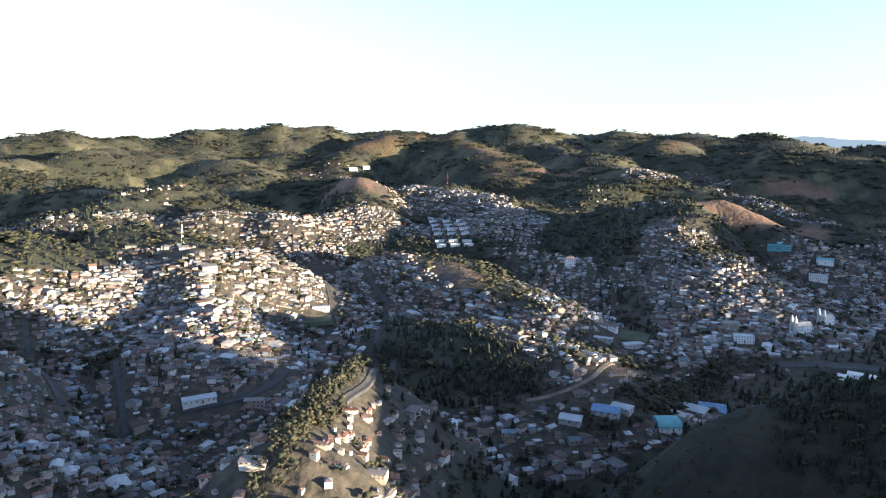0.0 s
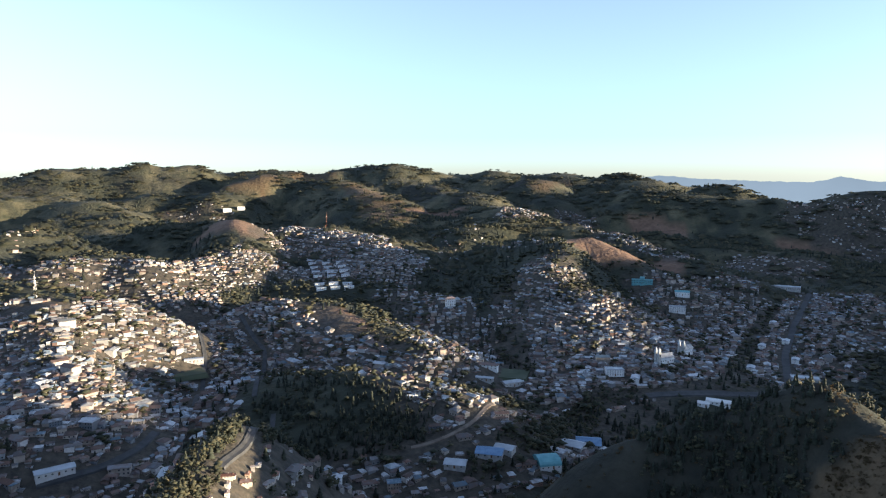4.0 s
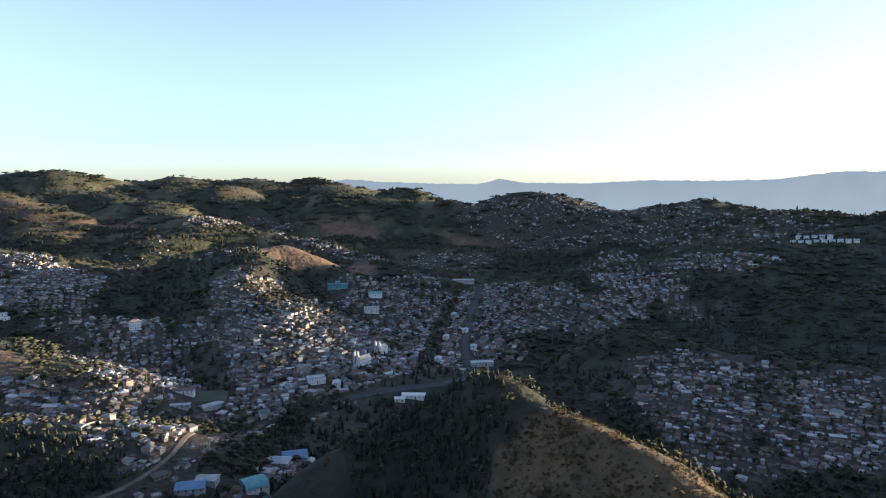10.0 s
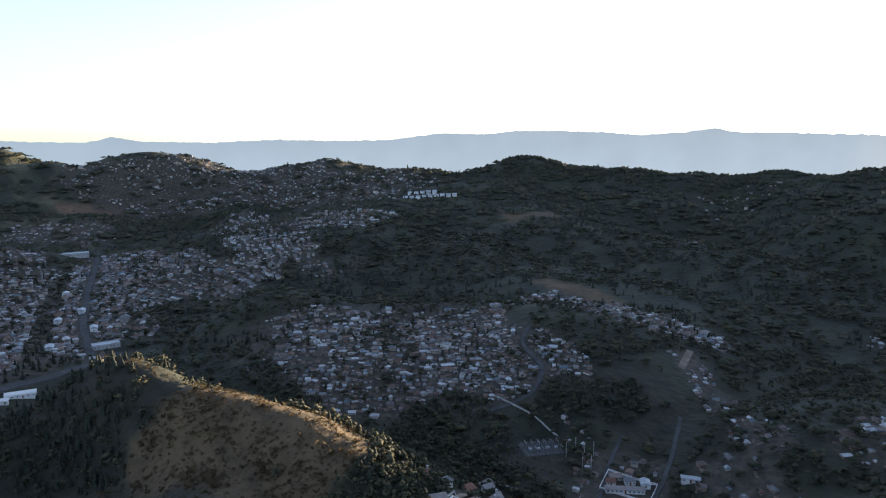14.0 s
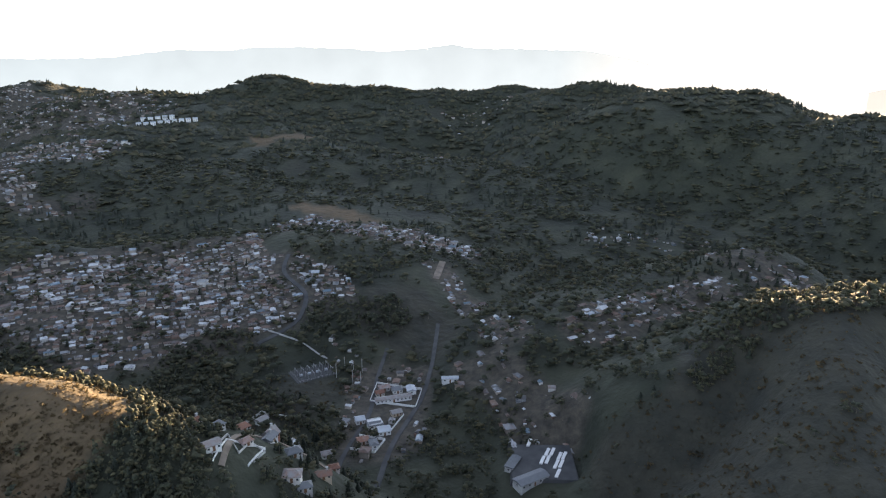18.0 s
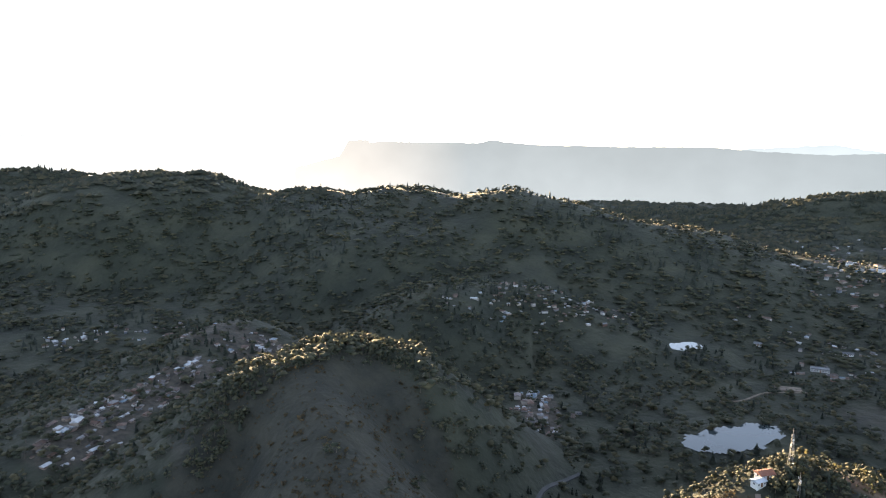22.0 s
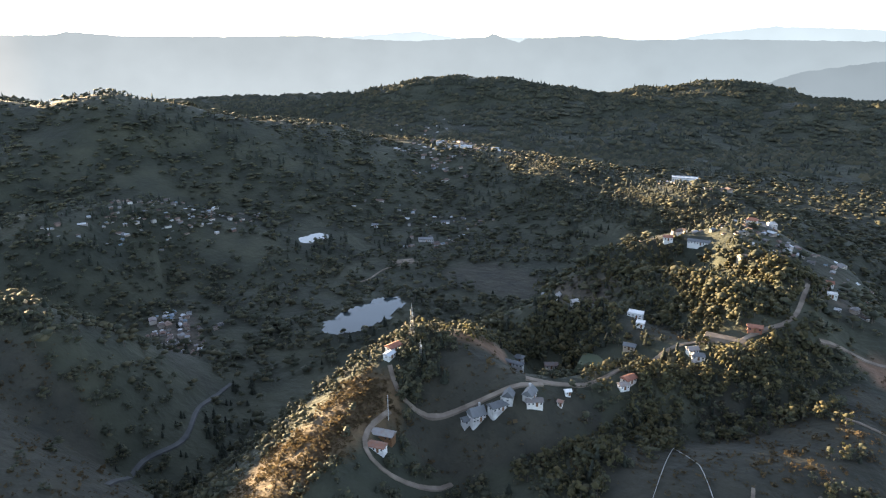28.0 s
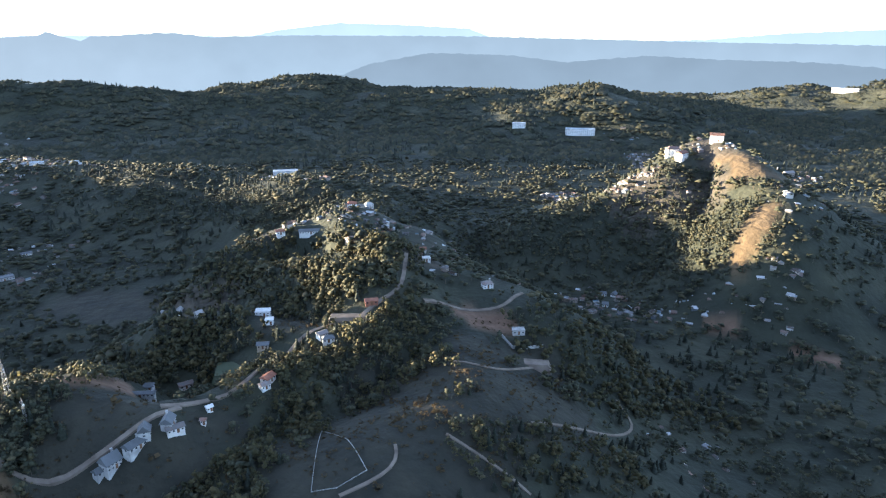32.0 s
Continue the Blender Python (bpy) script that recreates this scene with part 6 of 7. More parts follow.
# ---- the single buildings and masts in their places ----
building("school", -20.04, 520, 24, 9, 3.4, "long school hall with a pale blue sheet roof", WALL_ONE, SHEET, "gable", 8, 0.3, 1, category="school")
building("sports_hall", -9.89, 784, 20, 7, 3.2, "white sports hall with an arched roof beside a pitch", CONCRETE, SHEET, "barrel", 0, 0.35, category="hall")
yard("sports_pitch", -10.37, 761, 34, 24, 10, LAWN, "worn green sports pitch in the town")
yard("sports_pitch", 16.21, 720, 40, 34, -10, LAWN, "shaded green football pitch ringed by trees")
building("club_house", 14.46, 720, 20, 7, 4, "long white two-storey clubhouse with a grey roof", WHITE, ROOF_ONE, "gable", -14, 0.45, 2, category="hall")
building("shed", 14.13, 687, 18, 6, 3, "low grey shed beside the pitch", CONCRETE, SHEET, "gable", -12, 0.3, category="shed")
building("grandstand", 16.50, 697, 22, 9, 4, "small dark grandstand at the end of the pitch", CONCRETE, SHEET, "gable", 30, 0.3, category="grandstand")
building("palace", 26.92, 1183, 34, 9, 6, "long turquoise palace-like hall with arched centre", TEAL, TEAL, "flat", 0, 0.3, 2, 12, category="hall")
building("palace_pavilion", 26.92, 1183, 7, 11, 8, "domed central pavilion of the turquoise hall", TEAL, TEAL, "barrel", 0, 0.6, 2, 3, category="hall")
building("apartment_block", -6.97, 2621, 30, 11, 9, "white slab apartment block on the hill", WHITE, CONCRETE, "flat", 4, 0.2, 4, 10, "apartments", "white slab blocks")
building("apartment_block", -5.90, 2629, 26, 11, 10, "white slab apartment block on the hill", WHITE, CONCRETE, "flat", -4, 0.2, 5, 9, "apartments", "white slab blocks")
building("villa", 11.15, 960, 14, 10, 9, "tall white villa standing above the wooded slope", WHITE, ROOF_ONE, "hip", 6, 0.5, 4, 5, "villa")
building("row_house", -0.38, 1394, 15, 6, 3.2, "white terraced row house in stepped lines", WHITE, SHEET, "gable", 6, 0.25, 1, 4, "row house", "stepped row houses")
building("row_house", 0.76, 1378, 15, 6, 3.2, "white terraced row house in stepped lines", WHITE, SHEET, "gable", 6, 0.25, 1, 4, "row house", "stepped row houses")
building("row_house", 1.90, 1354, 15, 6, 3.2, "white terraced row house in stepped lines", WHITE, SHEET, "gable", 6, 0.25, 1, 4, "row house", "stepped row houses")
building("row_house", -0.24, 1358, 15, 6, 3.2, "white terraced row house in stepped lines", WHITE, SHEET, "gable", 6, 0.25, 1, 4, "row house", "stepped row houses")
building("row_house", 0.90, 1338, 15, 6, 3.2, "white terraced row house in stepped lines", WHITE, SHEET, "gable", 6, 0.25, 1, 4, "row house", "stepped row houses")
building("row_house", 2.05, 1314, 15, 6, 3.2, "white terraced row house in stepped lines", WHITE, SHEET, "gable", 6, 0.25, 1, 4, "row house", "stepped row houses")
building("row_house", -0.10, 1311, 15, 6, 3.2, "white terraced row house in stepped lines", WHITE, SHEET, "gable", 6, 0.25, 1, 4, "row house", "stepped row houses")
building("row_house", 1.05, 1284, 15, 6, 3.2, "white terraced row house in stepped lines", WHITE, SHEET, "gable", 6, 0.25, 1, 4, "row house", "stepped row houses")
building("row_house", 2.19, 1273, 15, 6, 3.2, "white terraced row house in stepped lines", WHITE, SHEET, "gable", 6, 0.25, 1, 4, "row house", "stepped row houses")
building("row_house", 0.05, 1265, 15, 6, 3.2, "white terraced row house in stepped lines", WHITE, SHEET, "gable", 6, 0.25, 1, 4, "row house", "stepped row houses")
building("row_house", 1.19, 1254, 15, 6, 3.2, "white terraced row house in stepped lines", WHITE, SHEET, "gable", 6, 0.25, 1, 4, "row house", "stepped row houses")
building("row_house", 2.34, 1243, 15, 6, 3.2, "white terraced row house in stepped lines", WHITE, SHEET, "gable", 6, 0.25, 1, 4, "row house", "stepped row houses")
building("row_house", 0.19, 1135, 15, 6, 3.2, "white terraced row house in stepped lines", WHITE, SHEET, "gable", 6, 0.25, 1, 4, "row house", "stepped row houses")
building("row_house", 1.34, 1128, 15, 6, 3.2, "white terraced row house in stepped lines", WHITE, SHEET, "gable", 6, 0.25, 1, 4, "row house", "stepped row houses")
building("row_house", 2.49, 1125, 15, 6, 3.2, "white terraced row house in stepped lines", WHITE, SHEET, "gable", 6, 0.25, 1, 4, "row house", "stepped row houses")
building("row_house", 0.34, 1115, 15, 6, 3.2, "white terraced row house in stepped lines", WHITE, SHEET, "gable", 6, 0.25, 1, 4, "row house", "stepped row houses")
building("row_house", 1.49, 1112, 15, 6, 3.2, "white terraced row house in stepped lines", WHITE, SHEET, "gable", 6, 0.25, 1, 4, "row house", "stepped row houses")
building("row_house", 2.63, 1109, 15, 6, 3.2, "white terraced row house in stepped lines", WHITE, SHEET, "gable", 6, 0.25, 1, 4, "row house", "stepped row houses")
building("warehouse", 14.63, 479, 19, 14, 2.2, "grey-blue sheet-roofed warehouse beside the railway", CONCRETE, BLUE, "gable", -9, 0.3, 1, category="warehouse")
building("warehouse", 22.99, 561, 20, 18, 2.2, "wide blue sheet-roofed market hall", CONCRETE, BLUE, "gable", 2, 0.3, 1, category="warehouse")
building("workshop", 11.67, 465, 15, 11, 2.2, "pale sheet-roofed workshop in the valley", CONCRETE, SHEET, "gable", -10, 0.3, 1, category="warehouse")
building("workshop", 15.92, 487, 14, 10, 2.2, "small pale sheet-roofed workshop", CONCRETE, SHEET, "gable", -20, 0.3, 1, category="warehouse")
building("warehouse", 21.71, 540, 18, 14, 2.2, "grey sheet-roofed warehouse in the valley", CONCRETE, SHEET, "gable", -20, 0.3, 1, category="warehouse")
building("round_hall", 19.55, 487, 16, 18, 2.2, "round turquoise-roofed hall in the valley", WHITE, TEAL, "barrel", 20, 0.5, 1, category="hall")
building("event_tent", 33.17, 685, 24, 8, 2.8, "long white event tent at the foot of the hill", WHITE, WHITE, "barrel", -6, 0.5, 1, category="tent")
building("event_tent", 31.97, 675, 10, 6, 3, "small white tent at the foot of the hill", WHITE, WHITE, "gable", -6, 0.5, 1, category="tent")
building("supermarket", 37.36, 1436, 52, 16, 5, "long flat grey supermarket in the town centre", CONCRETE, SHEET, "flat", 0, 0.2, 1, 14, category="shop")
building("hotel", 29.69, 1109, 24, 9, 8, "white slab hotel in the town centre", WHITE, SHEET, "flat", 4, 0.2, 4, 9, category="hotel")
building("warehouse", 30.02, 1155, 22, 13, 5, "turquoise-roofed hall in the town centre", WHITE, TEAL, "gable", 6, 0.3, 1, category="warehouse")
building("hotel", 24.94, 716, 18, 10, 6, "pale hotel with a wide flat roof by the avenue", WHITE, SHEET, "flat", 14, 0.2, 3, 7, category="hotel")
building("station_hall", 39.05, 836, 28, 12, 4.5, "grey flat-roofed station hall by the avenue", CONCRETE, SHEET, "flat", 8, 0.2, 1, category="hall")
building("shop_building", 26.64, 705, 13, 8, 4.5, "white-walled shop building along the avenue", WHITE, SHEET, "gable", 86, 0.3, 2, category="shop", group="shops along the avenue")
building("shop_building", 36.66, 1138, 13, 8, 4.5, "white-walled shop building along the avenue", WHITE, SHEET, "gable", 80, 0.3, 2, category="shop", group="shops along the avenue")
building("shop_building", 37.61, 1015, 13, 8, 4.5, "white-walled shop building along the avenue", WHITE, SHEET, "gable", 82, 0.3, 2, category="shop", group="shops along the avenue")
building("shop_building", 38.33, 916, 13, 8, 4.5, "white-walled shop building along the avenue", WHITE, SHEET, "gable", 88, 0.3, 2, category="shop", group="shops along the avenue")
building("shop_building", 35.29, 831, 13, 8, 4.5, "white-walled shop building along the avenue", WHITE, SHEET, "gable", 86, 0.3, 2, category="shop", group="shops along the avenue")
building("shop_building", 35.98, 971, 13, 8, 4.5, "white-walled shop building along the avenue", WHITE, SHEET, "gable", 83, 0.3, 2, category="shop", group="shops along the avenue")
church(28.87, 761, 40, "white church with two pointed spires in the town")
church(30.46, 814, 60, "white church with two pointed spires among trees")
mast(0.84, 1668, 34, 4, "red and grey lattice mast on the town hill", RED)
mast(-20.57, 874, 26, 3, "grey lattice mast above the hillside houses")
mast(20.88, 1018, 22, 3, "grey lattice mast among the hillside houses")
building("holiday_block", 62.97, 1531, 9, 8, 6, "white holiday block in a row on the wooded hill", WHITE, SHEET, "gable", 8, 0.4, 2, 2, "row house", "white holiday blocks")
building("holiday_block", 63.48, 1527, 9, 8, 6, "white holiday block in a row on the wooded hill", WHITE, SHEET, "gable", 8, 0.4, 2, 2, "row house", "white holiday blocks")
building("holiday_block", 63.99, 1518, 9, 8, 6, "white holiday block in a row on the wooded hill", WHITE, SHEET, "gable", 8, 0.4, 2, 2, "row house", "white holiday blocks")
building("holiday_block", 64.51, 1522, 9, 8, 6, "white holiday block in a row on the wooded hill", WHITE, SHEET, "gable", 8, 0.4, 2, 2, "row house", "white holiday blocks")
building("holiday_block", 65.02, 1518, 9, 8, 6, "white holiday block in a row on the wooded hill", WHITE, SHEET, "gable", 8, 0.4, 2, 2, "row house", "white holiday blocks")
building("holiday_block", 65.53, 1509, 9, 8, 6, "white holiday block in a row on the wooded hill", WHITE, SHEET, "gable", 8, 0.4, 2, 2, "row house", "white holiday blocks")
building("holiday_block", 66.04, 1505, 9, 8, 6, "white holiday block in a row on the wooded hill", WHITE, SHEET, "gable", 8, 0.4, 2, 2, "row house", "white holiday blocks")
building("holiday_block", 66.54, 1505, 9, 8, 6, "white holiday block in a row on the wooded hill", WHITE, SHEET, "gable", 8, 0.4, 2, 2, "row house", "white holiday blocks")
building("holiday_block", 67.05, 1509, 9, 8, 6, "white holiday block in a row on the wooded hill", WHITE, SHEET, "gable", 8, 0.4, 2, 2, "row house", "white holiday blocks")
building("holiday_block", 63.33, 1572, 9, 8, 6, "white holiday block in a row on the wooded hill", WHITE, SHEET, "gable", 8, 0.4, 2, 2, "row house", "white holiday blocks")
building("holiday_block", 63.85, 1559, 9, 8, 6, "white holiday block in a row on the wooded hill", WHITE, SHEET, "gable", 8, 0.4, 2, 2, "row house", "white holiday blocks")
building("holiday_block", 64.36, 1554, 9, 8, 6, "white holiday block in a row on the wooded hill", WHITE, SHEET, "gable", 8, 0.4, 2, 2, "row house", "white holiday blocks")
building("holiday_block", 64.87, 1549, 9, 8, 6, "white holiday block in a row on the wooded hill", WHITE, SHEET, "gable", 8, 0.4, 2, 2, "row house", "white holiday blocks")
building("holiday_block", 65.38, 1540, 9, 8, 6, "white holiday block in a row on the wooded hill", WHITE, SHEET, "gable", 8, 0.4, 2, 2, "row house", "white holiday blocks")
substation(75.04, 494, 20)
pole(77.82, 493, 12)
pole(78.59, 486, 12)
pole(79.37, 489, 12)
pole(78.48, 474, 12)
pole(79.21, 472, 12)
pole(77.04, 483, 12)
building("school", 82.15, 447, 26, 5, 2.6, "long low white school wing behind a wall", WHITE, ROOF_ONE, "gable", 12, 0.3, 1, 9, "school")
for k, (az, r, w, d, deg) in enumerate(((81.3, 464, 8, 6, 14), (82.5, 460, 7, 6, 14), (83.8, 459, 8, 6, 100), (80.9, 456, 6, 5, 14), (80.4, 412, 10, 6, 12), (81.2, 404, 8, 7, 12),
                                         (79.2, 394, 7, 6, 12), (80.2, 389, 8, 5, 102), (79.0, 419, 6, 6, 12), (82.4, 427, 7, 5, 20), (77.6, 418, 6, 5, 60), (87.4, 462, 12, 4, 4))):
    building("house", az, r, w, d, 2.4 + 0.3 * (k % 3), ("white bungalow with a brown tiled roof behind a wall", "pale house with a grey roof in a walled plot", "white house with a metal roof beside the lane")[k % 3],
             WHITE if k % 3 else WALL_ONE, (ROOF_ONE, SLATE, SHEET)[k % 3], ("gable", "hip", "gable")[k % 3], deg, 0.4, 1, 3, "house", "houses of the walled blocks")
for k, (az, r, w, d, deg) in enumerate(((64.6, 296, 5, 4, 30), (66.4, 293, 5.5, 4.5, 35), (68.5, 310, 6, 5, 30), (70.8, 294, 7, 4.5, 60), (68.7, 280, 5, 4, 30),
                                         (72.8, 286, 7, 5.5, 15), (75.4, 279, 7, 4.5, 5), (73.6, 262, 6, 4.5, 8), (76.4, 302, 5, 4, 10))):
    building("house", az, r, w, d, 1.9 + 0.3 * (k % 2), ("cream house with a clay roof in a hillside garden", "grey house with a slate roof in a hillside garden")[k % 2],
             CONCRETE if k % 2 else WALL_ONE, SLATE if k % 2 else ROOF_ONE, "hip" if k % 3 else "gable", deg, 0.5, 1, 3, "house", "houses of the hillside gardens", chimney=k % 3 == 0)
wall_line("garden_wall", [(80.0, 447), (84.2, 436), (84.8, 461), (80.7, 474), (80.0, 447)], 1.6, 0.3, WHITE, "white wall round a block of houses")
wall_line("garden_wall", [(78.9, 402), (81.3, 395), (80.3, 381), (78.0, 387)], 1.6, 0.3, WHITE, "white wall along a walled plot")
wall_line("garden_wall", [(79.7, 411), (81.8, 405), (83.1, 426)], 1.5, 0.3, WHITE, "low white wall at the lane")
wall_line("garden_wall", [(65.7, 268), (67.2, 286), (68.0, 271), (69.1, 282), (70.3, 277), (69.2, 267)], 1.1, 0.3, CONCRETE, "grey plot walls in the hillside gardens")
wall_line("garden_wall", [(70.4, 568), (73.4, 540), (76.3, 515)], 1.6, 0.3, CONCRETE, "long grey wall above the substation")
building("chalet", 72.74, 393, 6.5, 5, 3.2, "blue and white chalet with a steep roof", WHITE, SHEET, "gable", 60, 1.0, 2, 3, "house", chimney=True)
building("chalet", 70.88, 301, 6.5, 5.5, 3, "brick-red chalet with a steep roof", RED, ROOF_ONE, "gable", 50, 1.0, 1, 3, "house", chimney=True)
building("house", 75.83, 381, 6.5, 5, 2.6, "pale bungalow among garden trees", WALL_ONE, ROOF_ONE, "hip", 10, 0.45, 1, 3, "house")
building("house", 65.77, 272, 6.5, 5, 2.6, "white house with a low roof at the wood edge", WHITE, ROOF_ONE, "gable", 20, 0.4, 1, 3, "house")
building("house", 72.56, 265, 7.5, 6, 2.8, "pale bungalow in a garden", WALL_ONE, ROOF_ONE, "hip", -10, 0.45, 1, 3, "house")
building("house", 70.22, 432, 7.5, 5.5, 2.8, "white bungalow by the garden wall", WHITE, ROOF_ONE, "gable", 40, 0.45, 1, 3, "house")
building("house", 80.40, 413, 9, 7, 3, "white flat-roofed house by the road", WHITE, WHITE, "flat", 16, 0.3, 1, 3, "house")
wall_line("garden_wall", [(65.68, 264), (67.06, 280), (70.32, 280), (68.69, 264)], 1.0, 0.3, WHITE, "white rendered garden wall round a plot")
wall_line("garden_wall", [(68.17, 429), (70.26, 445), (72.80, 432)], 2.0, 0.3, WHITE, "low white garden wall along the lane")
yard("bus_yard", 96.18, 364, 38, 36, 8, ASPHALT, "paved bus yard at the wood edge")
for az, r in ((96.6, 374), (97.07, 375), (96.2, 365), (96.68, 366), (97.76, 371), (98.18, 372), (97.5, 362), (97.95, 363), (97.7, 353), (94.9, 383)):
    bus_at(az, r, 78)
building("depot", 95.2, 345, 20, 8, 3, "grey sheet-roofed bus depot at the yard", CONCRETE, SLATE, "gable", 40, 0.25, 1, category="depot")
building("depot", 93.4, 359, 13, 5, 3, "pale sheet-roofed depot at the yard", CONCRETE, SLATE, "gable", 70, 0.25, 1, category="depot")
mast(158.73, 346, 21, 2.6, "tall grey lattice mast on the wooded hilltop")
mast(159.48, 331, 13, 1.6, "small grey lattice mast on the wooded hilltop")
pole(156.29, 293, 14)
building("house", 156.96, 340, 7.3, 5.0, 2.3, "white house with a red tiled roof beside the masts", WHITE, RED, "gable", 40, 0.5, 1, 3, "house")
building("house", 156.57, 333, 5.6, 3.9, 2.3, "low white house with a metal roof beside the masts", WHITE, SHEET, "gable", 50, 0.3, 1, 3, "house")
building("chalet", 164.75, 297, 7.3, 6.2, 3.6, "large white chalet with a steep slate roof", CONCRETE, SLATE, "gable", 30, 1.0, 2, 4, "house", chimney=True)
building("chalet", 163.85, 297, 5.0, 3.9, 2.3, "white side wing of the chalet with slate roof", CONCRETE, SLATE, "gable", 30, 0.7, 1, 2, "house")
building("chalet", 166.82, 298, 9.5, 5.0, 2.6, "white chalet wing with a long slate roof", CONCRETE, SLATE, "gable", 35, 0.7, 1, 4, "house", chimney=True)
building("chalet", 167.76, 301, 5.0, 5.0, 3.1, "white gabled chalet with a slate roof", CONCRETE, SLATE, "gable", 80, 1.0, 2, 2, "house")
building("chalet", 169.73, 303, 6.7, 5.0, 2.6, "grey slate-roofed chalet with two gables", CONCRETE, SLATE, "gable", 70, 0.9, 2, 3, "house", chimney=True)
building("chalet", 170.21, 300, 7.8, 3.9, 2.3, "low wing with a brown roof beside the chalet", WALL_ONE, ROOF_ONE, "gable", 10, 0.4, 1, 4, "house")
building("hut", 173.24, 313, 2.8, 2.2, 2.3, "small white hut on the lawn by the road", WHITE, WHITE, "gable", 20, 0.6, 1, 2, "hut")
building("hut", 172.61, 305, 2.2, 2.0, 2.3, "tiny pale hut on the lawn", WALL_ONE, ROOF_ONE, "gable", -20, 0.6, 1, 2, "hut")
building("villa", 178.63, 426, 9.5, 5.6, 3.1, "white modern villa with flat roofs", WHITE, WHITE, "flat", -10, 0.2, 2, 4, "villa")
building("villa", 179.09, 406, 5.0, 5.0, 2.3, "white lower wing of the modern villa", WHITE, WHITE, "flat", -10, 0.2, 1, 2, "villa")
building("house", 178.38, 385, 6.7, 4.5, 2.3, "grey-roofed house among hedges", WALL_ONE, SLATE, "gable", -10, 0.45, 1, 3, "house")
building("house", 171.85, 508, 4.5, 3.9, 2.6, "white gabled house on the hill shoulder", WHITE, CONCRETE, "gable", 60, 0.9, 1, 2, "house")
building("house", 173.34, 437, 4.5, 3.9, 2.6, "grey stone house on the hill shoulder", CONCRETE, CONCRETE, "gable", 30, 0.8, 1, 2, "house")
building("stable", 167.92, 357, 14.6, 2.8, 2.3, "long low stable with a grey roof", CONCRETE, SLATE, "gable", -22, 0.5, 1, 7, "stable")
building("house", 168.62, 379, 5.0, 4.5, 2.3, "grey-roofed cottage behind the stable", CONCRETE, SLATE, "hip", -22, 0.6, 1, 2, "house")
building("house", 171.57, 393, 7.8, 4.5, 2.3, "brown-roofed cottage behind a hedge", WALL_ONE, ROOF_ONE, "gable", 10, 0.5, 1, 3, "house")
building("house", 178.55, 334, 6.7, 5.0, 2.3, "red-roofed cottage among golden trees", WALL_ONE, RED, "gable", 50, 0.5, 1, 3, "house")
building("house", 178.17, 329, 5.0, 3.9, 2.3, "white-walled cottage among trees", WHITE, ROOF_ONE, "gable", 30, 0.5, 1, 3, "house")
building("lodge", 155.78, 281, 10.1, 5.0, 2.3, "brown-roofed wooden lodge on the ridge", DOOR, ROOF_ONE, "gable", -25, 0.45, 1, 5, "lodge")
building("lodge", 155.13, 272, 7.8, 4.5, 2.3, "pale-walled lodge wing on the ridge", WHITE, ROOF_ONE, "gable", -25, 0.45, 1, 4, "lodge")
building("house", 183.60, 377, 5.6, 4.5, 2.3, "white house below the road bend", WHITE, ROOF_ONE, "gable", 30, 0.5, 1, 3, "house")
building("house", 184.13, 372, 6.7, 4.5, 2.3, "grey-roofed house below the road bend", WALL_ONE, SLATE, "hip", 10, 0.5, 1, 3, "house")
building("villa", 198.62, 455, 7.3, 5.6, 3.1, "white villa with a hipped roof above the lane", WHITE, ROOF_ONE, "hip", 20, 0.6, 2, 3, "villa", chimney=True)
building("house", 192.77, 517, 6.2, 4.5, 2.6, "white house with a red roof by the lane", WHITE, RED, "gable", 10, 0.5, 1, 3, "house")
building("house", 193.17, 480, 5.6, 3.4, 2.3, "low white house with terraces by the lane", WHITE, WHITE, "flat", 10, 0.5, 1, 3, "house")
building("house", 188.16, 400, 7.8, 4.5, 2.3, "red-brown roofed house at the wood edge", RED, RED, "gable", 5, 0.4, 1, 3, "house")
building("villa", 184.96, 737, 9.0, 6.2, 3.6, "large white villa on the hilltop", WHITE, RED, "hip", 10, 0.6, 2, 4, "villa")
building("villa", 186.81, 590, 7.8, 5.6, 3.6, "white villa with a red roof on the hilltop", WHITE, RED, "hip", -10, 0.6, 2, 4, "villa")
building("villa", 188.24, 733, 8.4, 6.7, 4.7, "grey tall villa on the hilltop", WALL_ONE, CONCRETE, "hip", 20, 0.6, 3, 4, "villa")
building("house", 180.65, 545, 6.7, 5.0, 2.6, "white house below the hilltop trees", WHITE, RED, "gable", 10, 0.5, 1, 3, "house")
building("long_house", 183.23, 541, 19.0, 5.0, 2.3, "long grey-roofed guest house on the hill", WHITE, SLATE, "gable", -4, 0.5, 1, 9, "guest house")
building("house", 186.56, 497, 6.7, 5.0, 2.6, "cream house among shrubs on the hill", WALL_ONE, ROOF_ONE, "hip", 30, 0.5, 1, 3, "house")
building("house", 189.15, 530, 6.7, 5.0, 2.6, "white house among shrubs on the hill", WHITE, ROOF_ONE, "gable", 50, 0.5, 1, 3, "house")
building("house", 208.79, 640, 6.2, 4.5, 2.3, "white house with a steep grey roof", WHITE, SLATE, "gable", 20, 0.9, 1, 3, "house")
building("house", 209.76, 642, 6.2, 4.5, 2.3, "white house with a steep grey roof", WHITE, SLATE, "gable", 70, 0.9, 1, 3, "house")
building("house", 209.09, 614, 5.0, 4.5, 2.3, "white house with a steep grey roof", WHITE, SLATE, "gable", 10, 0.9, 1, 3, "house")
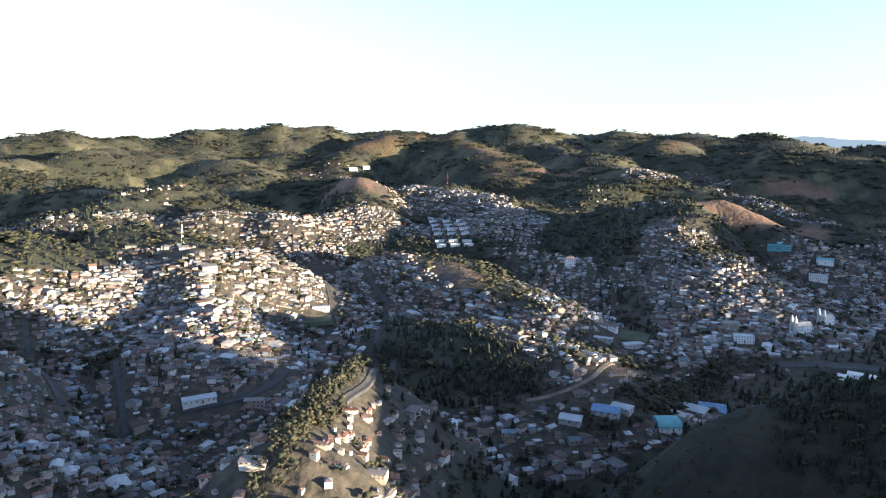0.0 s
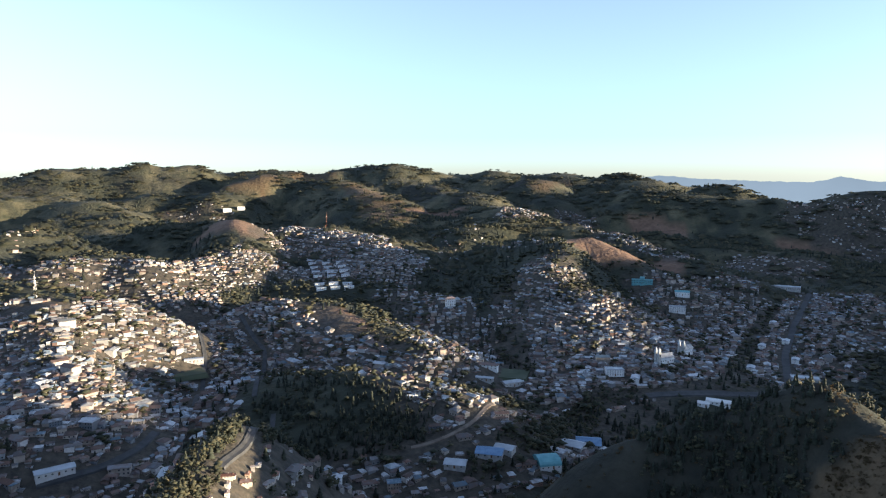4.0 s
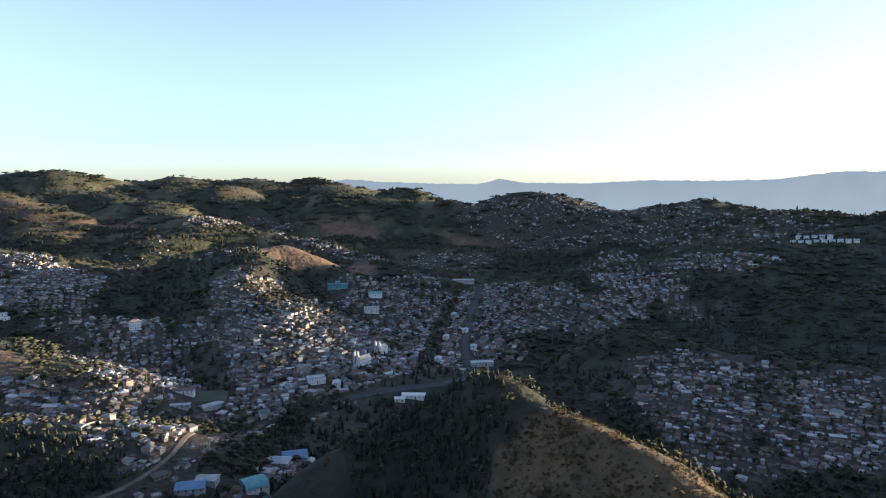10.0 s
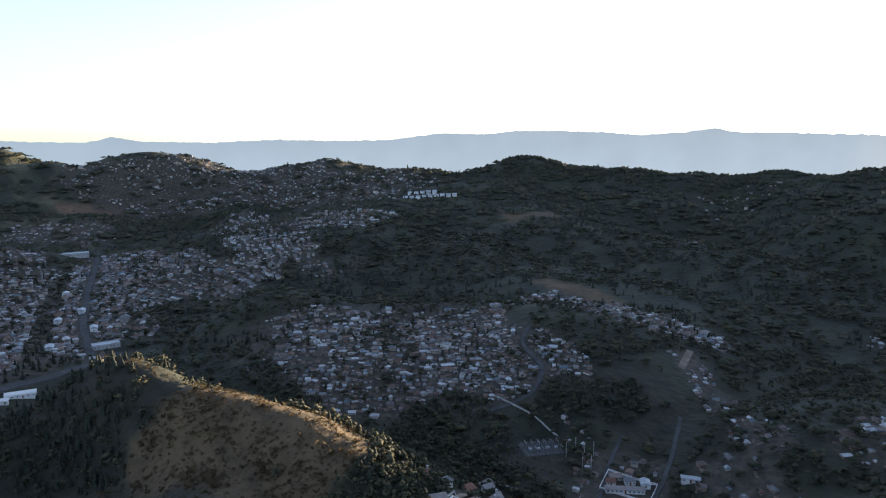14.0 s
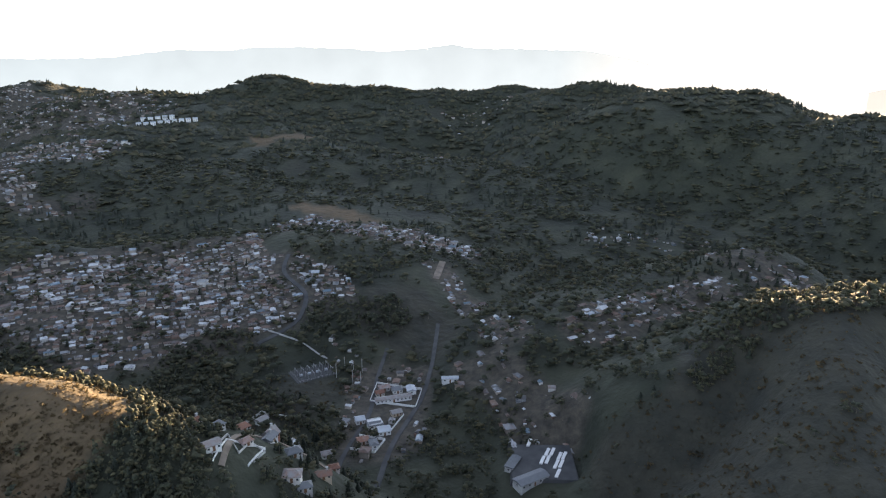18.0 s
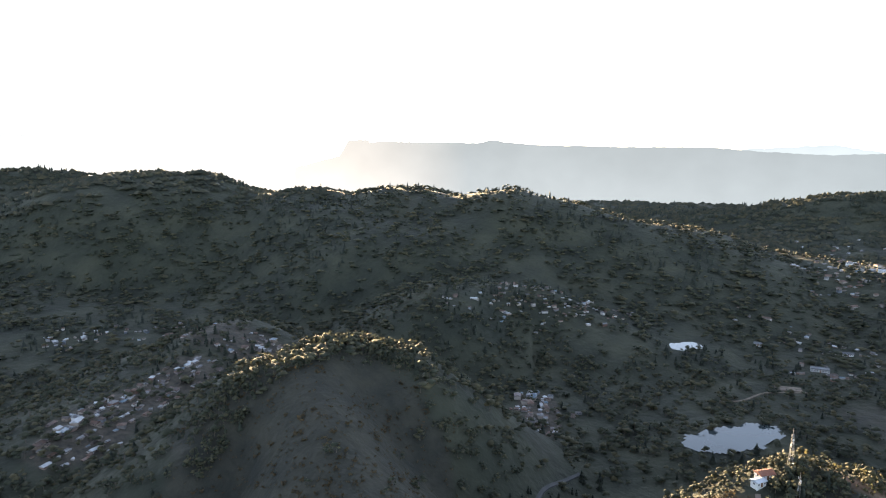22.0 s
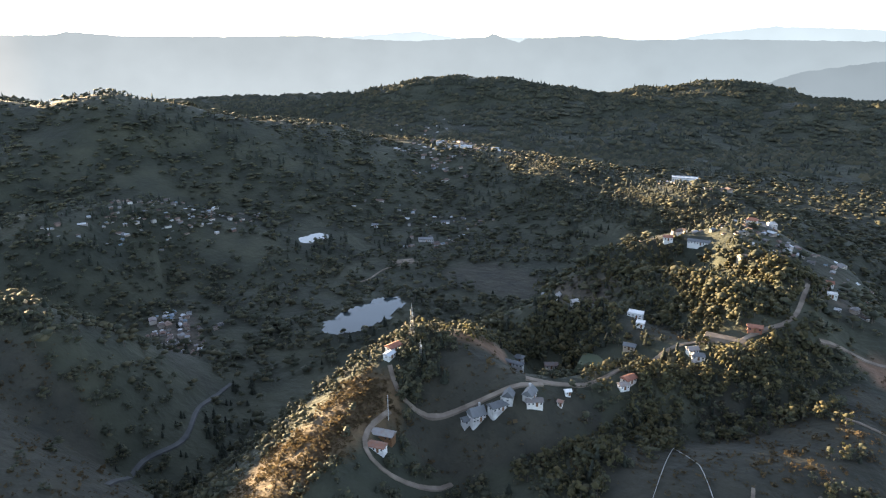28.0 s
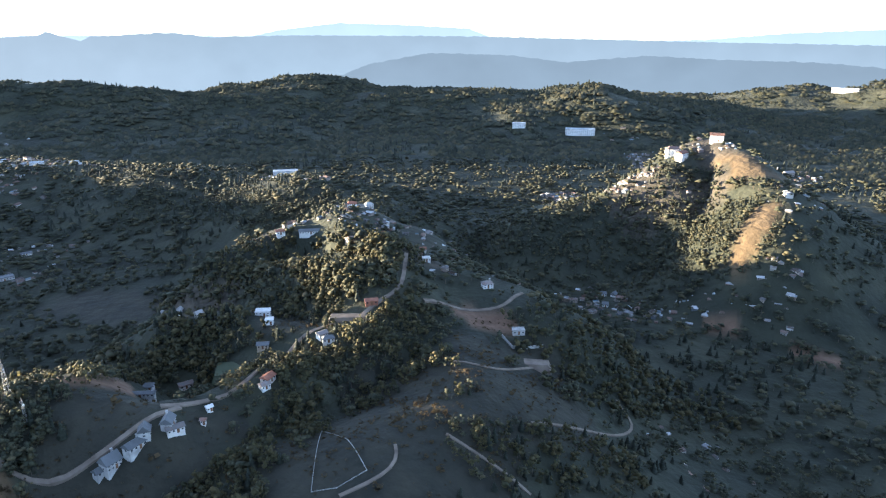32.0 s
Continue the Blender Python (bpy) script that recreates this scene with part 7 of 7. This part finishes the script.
building("ruin", 201.59, 402, 7.8, 4.5, 2.3, "roofless grey house shell on red soil", CONCRETE, CONCRETE, "flat", 10, 0.3, 1, 3, "house")
wall_line("boundary_wall", [(200.02, 397), (201.09, 385), (203.88, 394)], 2.0, 0.4, CONCRETE, "grey boundary wall round the red building plot")
wall_line("fence", [(181.62, 246), (183.02, 294), (185.40, 275), (187.15, 252), (184.10, 245), (181.62, 246)], 0.7, 0.10, CONCRETE, "pale post and rail fence round a paddock", "fence", 5.0)
yard("tennis_court", 175.99, 379, 24, 16, -10, LAWN, "green tennis court behind a hedge")
yard("earth_pad", 202.91, 374, 20, 7, 0, DIRT, "pale bare earth pad cut into the slope")
yard("earth_pad", 158.1, 730, 24, 11, 12, DIRT, "pale levelled ground at the end of a valley track")
yard("forecourt", 186.2, 391, 24, 6, -6, DIRT, "wide pale forecourt where the hill road bends")
building("hall", 160.1, 803, 18, 9, 2.6, "low grey flat-roofed hall in the wooded valley", CONCRETE, SLATE, "flat", 6, 0.2, 1, 7, "hall")
building("lodge", 161.8, 878, 11, 5, 2.6, "white lodge with a slate roof in the valley", WHITE, SLATE, "gable", 10, 0.5, 1, 5, "lodge")
building("lodge", 155.7, 857, 8, 5, 2.6, "small white lodge among valley woods", WHITE, SLATE, "gable", -15, 0.5, 1, 4, "lodge")
building("guest_house", 161.3, 1203, 9, 7, 6, "tall white guest house on the wooded knoll", WHITE, ROOF_ONE, "hip", 10, 0.6, 3, 4, "guest house")
building("guest_house", 163.6, 1176, 19, 7, 3.6, "long pale guest house on the wooded knoll", WHITE, SHEET, "gable", -8, 0.3, 2, 8, "guest house")
building("guest_house", 166.0, 1190, 14, 6, 3.6, "white flat-roofed guest house on the wooded knoll", WHITE, SHEET, "flat", 5, 0.3, 2, 6, "guest house")
building("hotel", 205.93, 1513, 62, 14, 12, "long white hotel in the far woods", WHITE, SHEET, "gable", 4, 0.3, 4, 14, "hotel")
building("hotel", 200.92, 1513, 28, 12, 9, "white hotel in the far woods", WHITE, SHEET, "gable", 0, 0.3, 3, 7, "hotel")
building("hotel", 181.45, 977, 34, 12, 8, "white flat guest house on the far ridge", WHITE, SHEET, "flat", 0, 0.3, 2, 7, "guest house")
building("villa", 213.32, 879, 16, 11, 8, "bright white villa on the lit hill", WHITE, ROOF_ONE, "hip", 20, 0.5, 2, 4, "villa")
building("villa", 214.00, 859, 14, 10, 8, "bright white villa on the lit hill", WHITE, ROOF_ONE, "gable", 60, 0.5, 2, 4, "villa")
building("villa", 216.46, 897, 16, 10, 7, "white villa at the top of the lit hill", WHITE, ROOF_ONE, "gable", 0, 0.5, 2, 4, "villa")
building("villa", 221.85, 1295, 16, 10, 6, "pale villa on bare earth at the hill edge", WALL_ONE, ROOF_ONE, "gable", 30, 0.5, 2, 4, "villa")
building("hotel", 224.53, 2379, 70, 20, 10, "white hotel on the far lit ridge", WHITE, SHEET, "flat", 0, 0.5, 3, 10, "hotel")


# ---- town, then woods ----
town_houses()
near_houses()
woods()
groves()
scrub()


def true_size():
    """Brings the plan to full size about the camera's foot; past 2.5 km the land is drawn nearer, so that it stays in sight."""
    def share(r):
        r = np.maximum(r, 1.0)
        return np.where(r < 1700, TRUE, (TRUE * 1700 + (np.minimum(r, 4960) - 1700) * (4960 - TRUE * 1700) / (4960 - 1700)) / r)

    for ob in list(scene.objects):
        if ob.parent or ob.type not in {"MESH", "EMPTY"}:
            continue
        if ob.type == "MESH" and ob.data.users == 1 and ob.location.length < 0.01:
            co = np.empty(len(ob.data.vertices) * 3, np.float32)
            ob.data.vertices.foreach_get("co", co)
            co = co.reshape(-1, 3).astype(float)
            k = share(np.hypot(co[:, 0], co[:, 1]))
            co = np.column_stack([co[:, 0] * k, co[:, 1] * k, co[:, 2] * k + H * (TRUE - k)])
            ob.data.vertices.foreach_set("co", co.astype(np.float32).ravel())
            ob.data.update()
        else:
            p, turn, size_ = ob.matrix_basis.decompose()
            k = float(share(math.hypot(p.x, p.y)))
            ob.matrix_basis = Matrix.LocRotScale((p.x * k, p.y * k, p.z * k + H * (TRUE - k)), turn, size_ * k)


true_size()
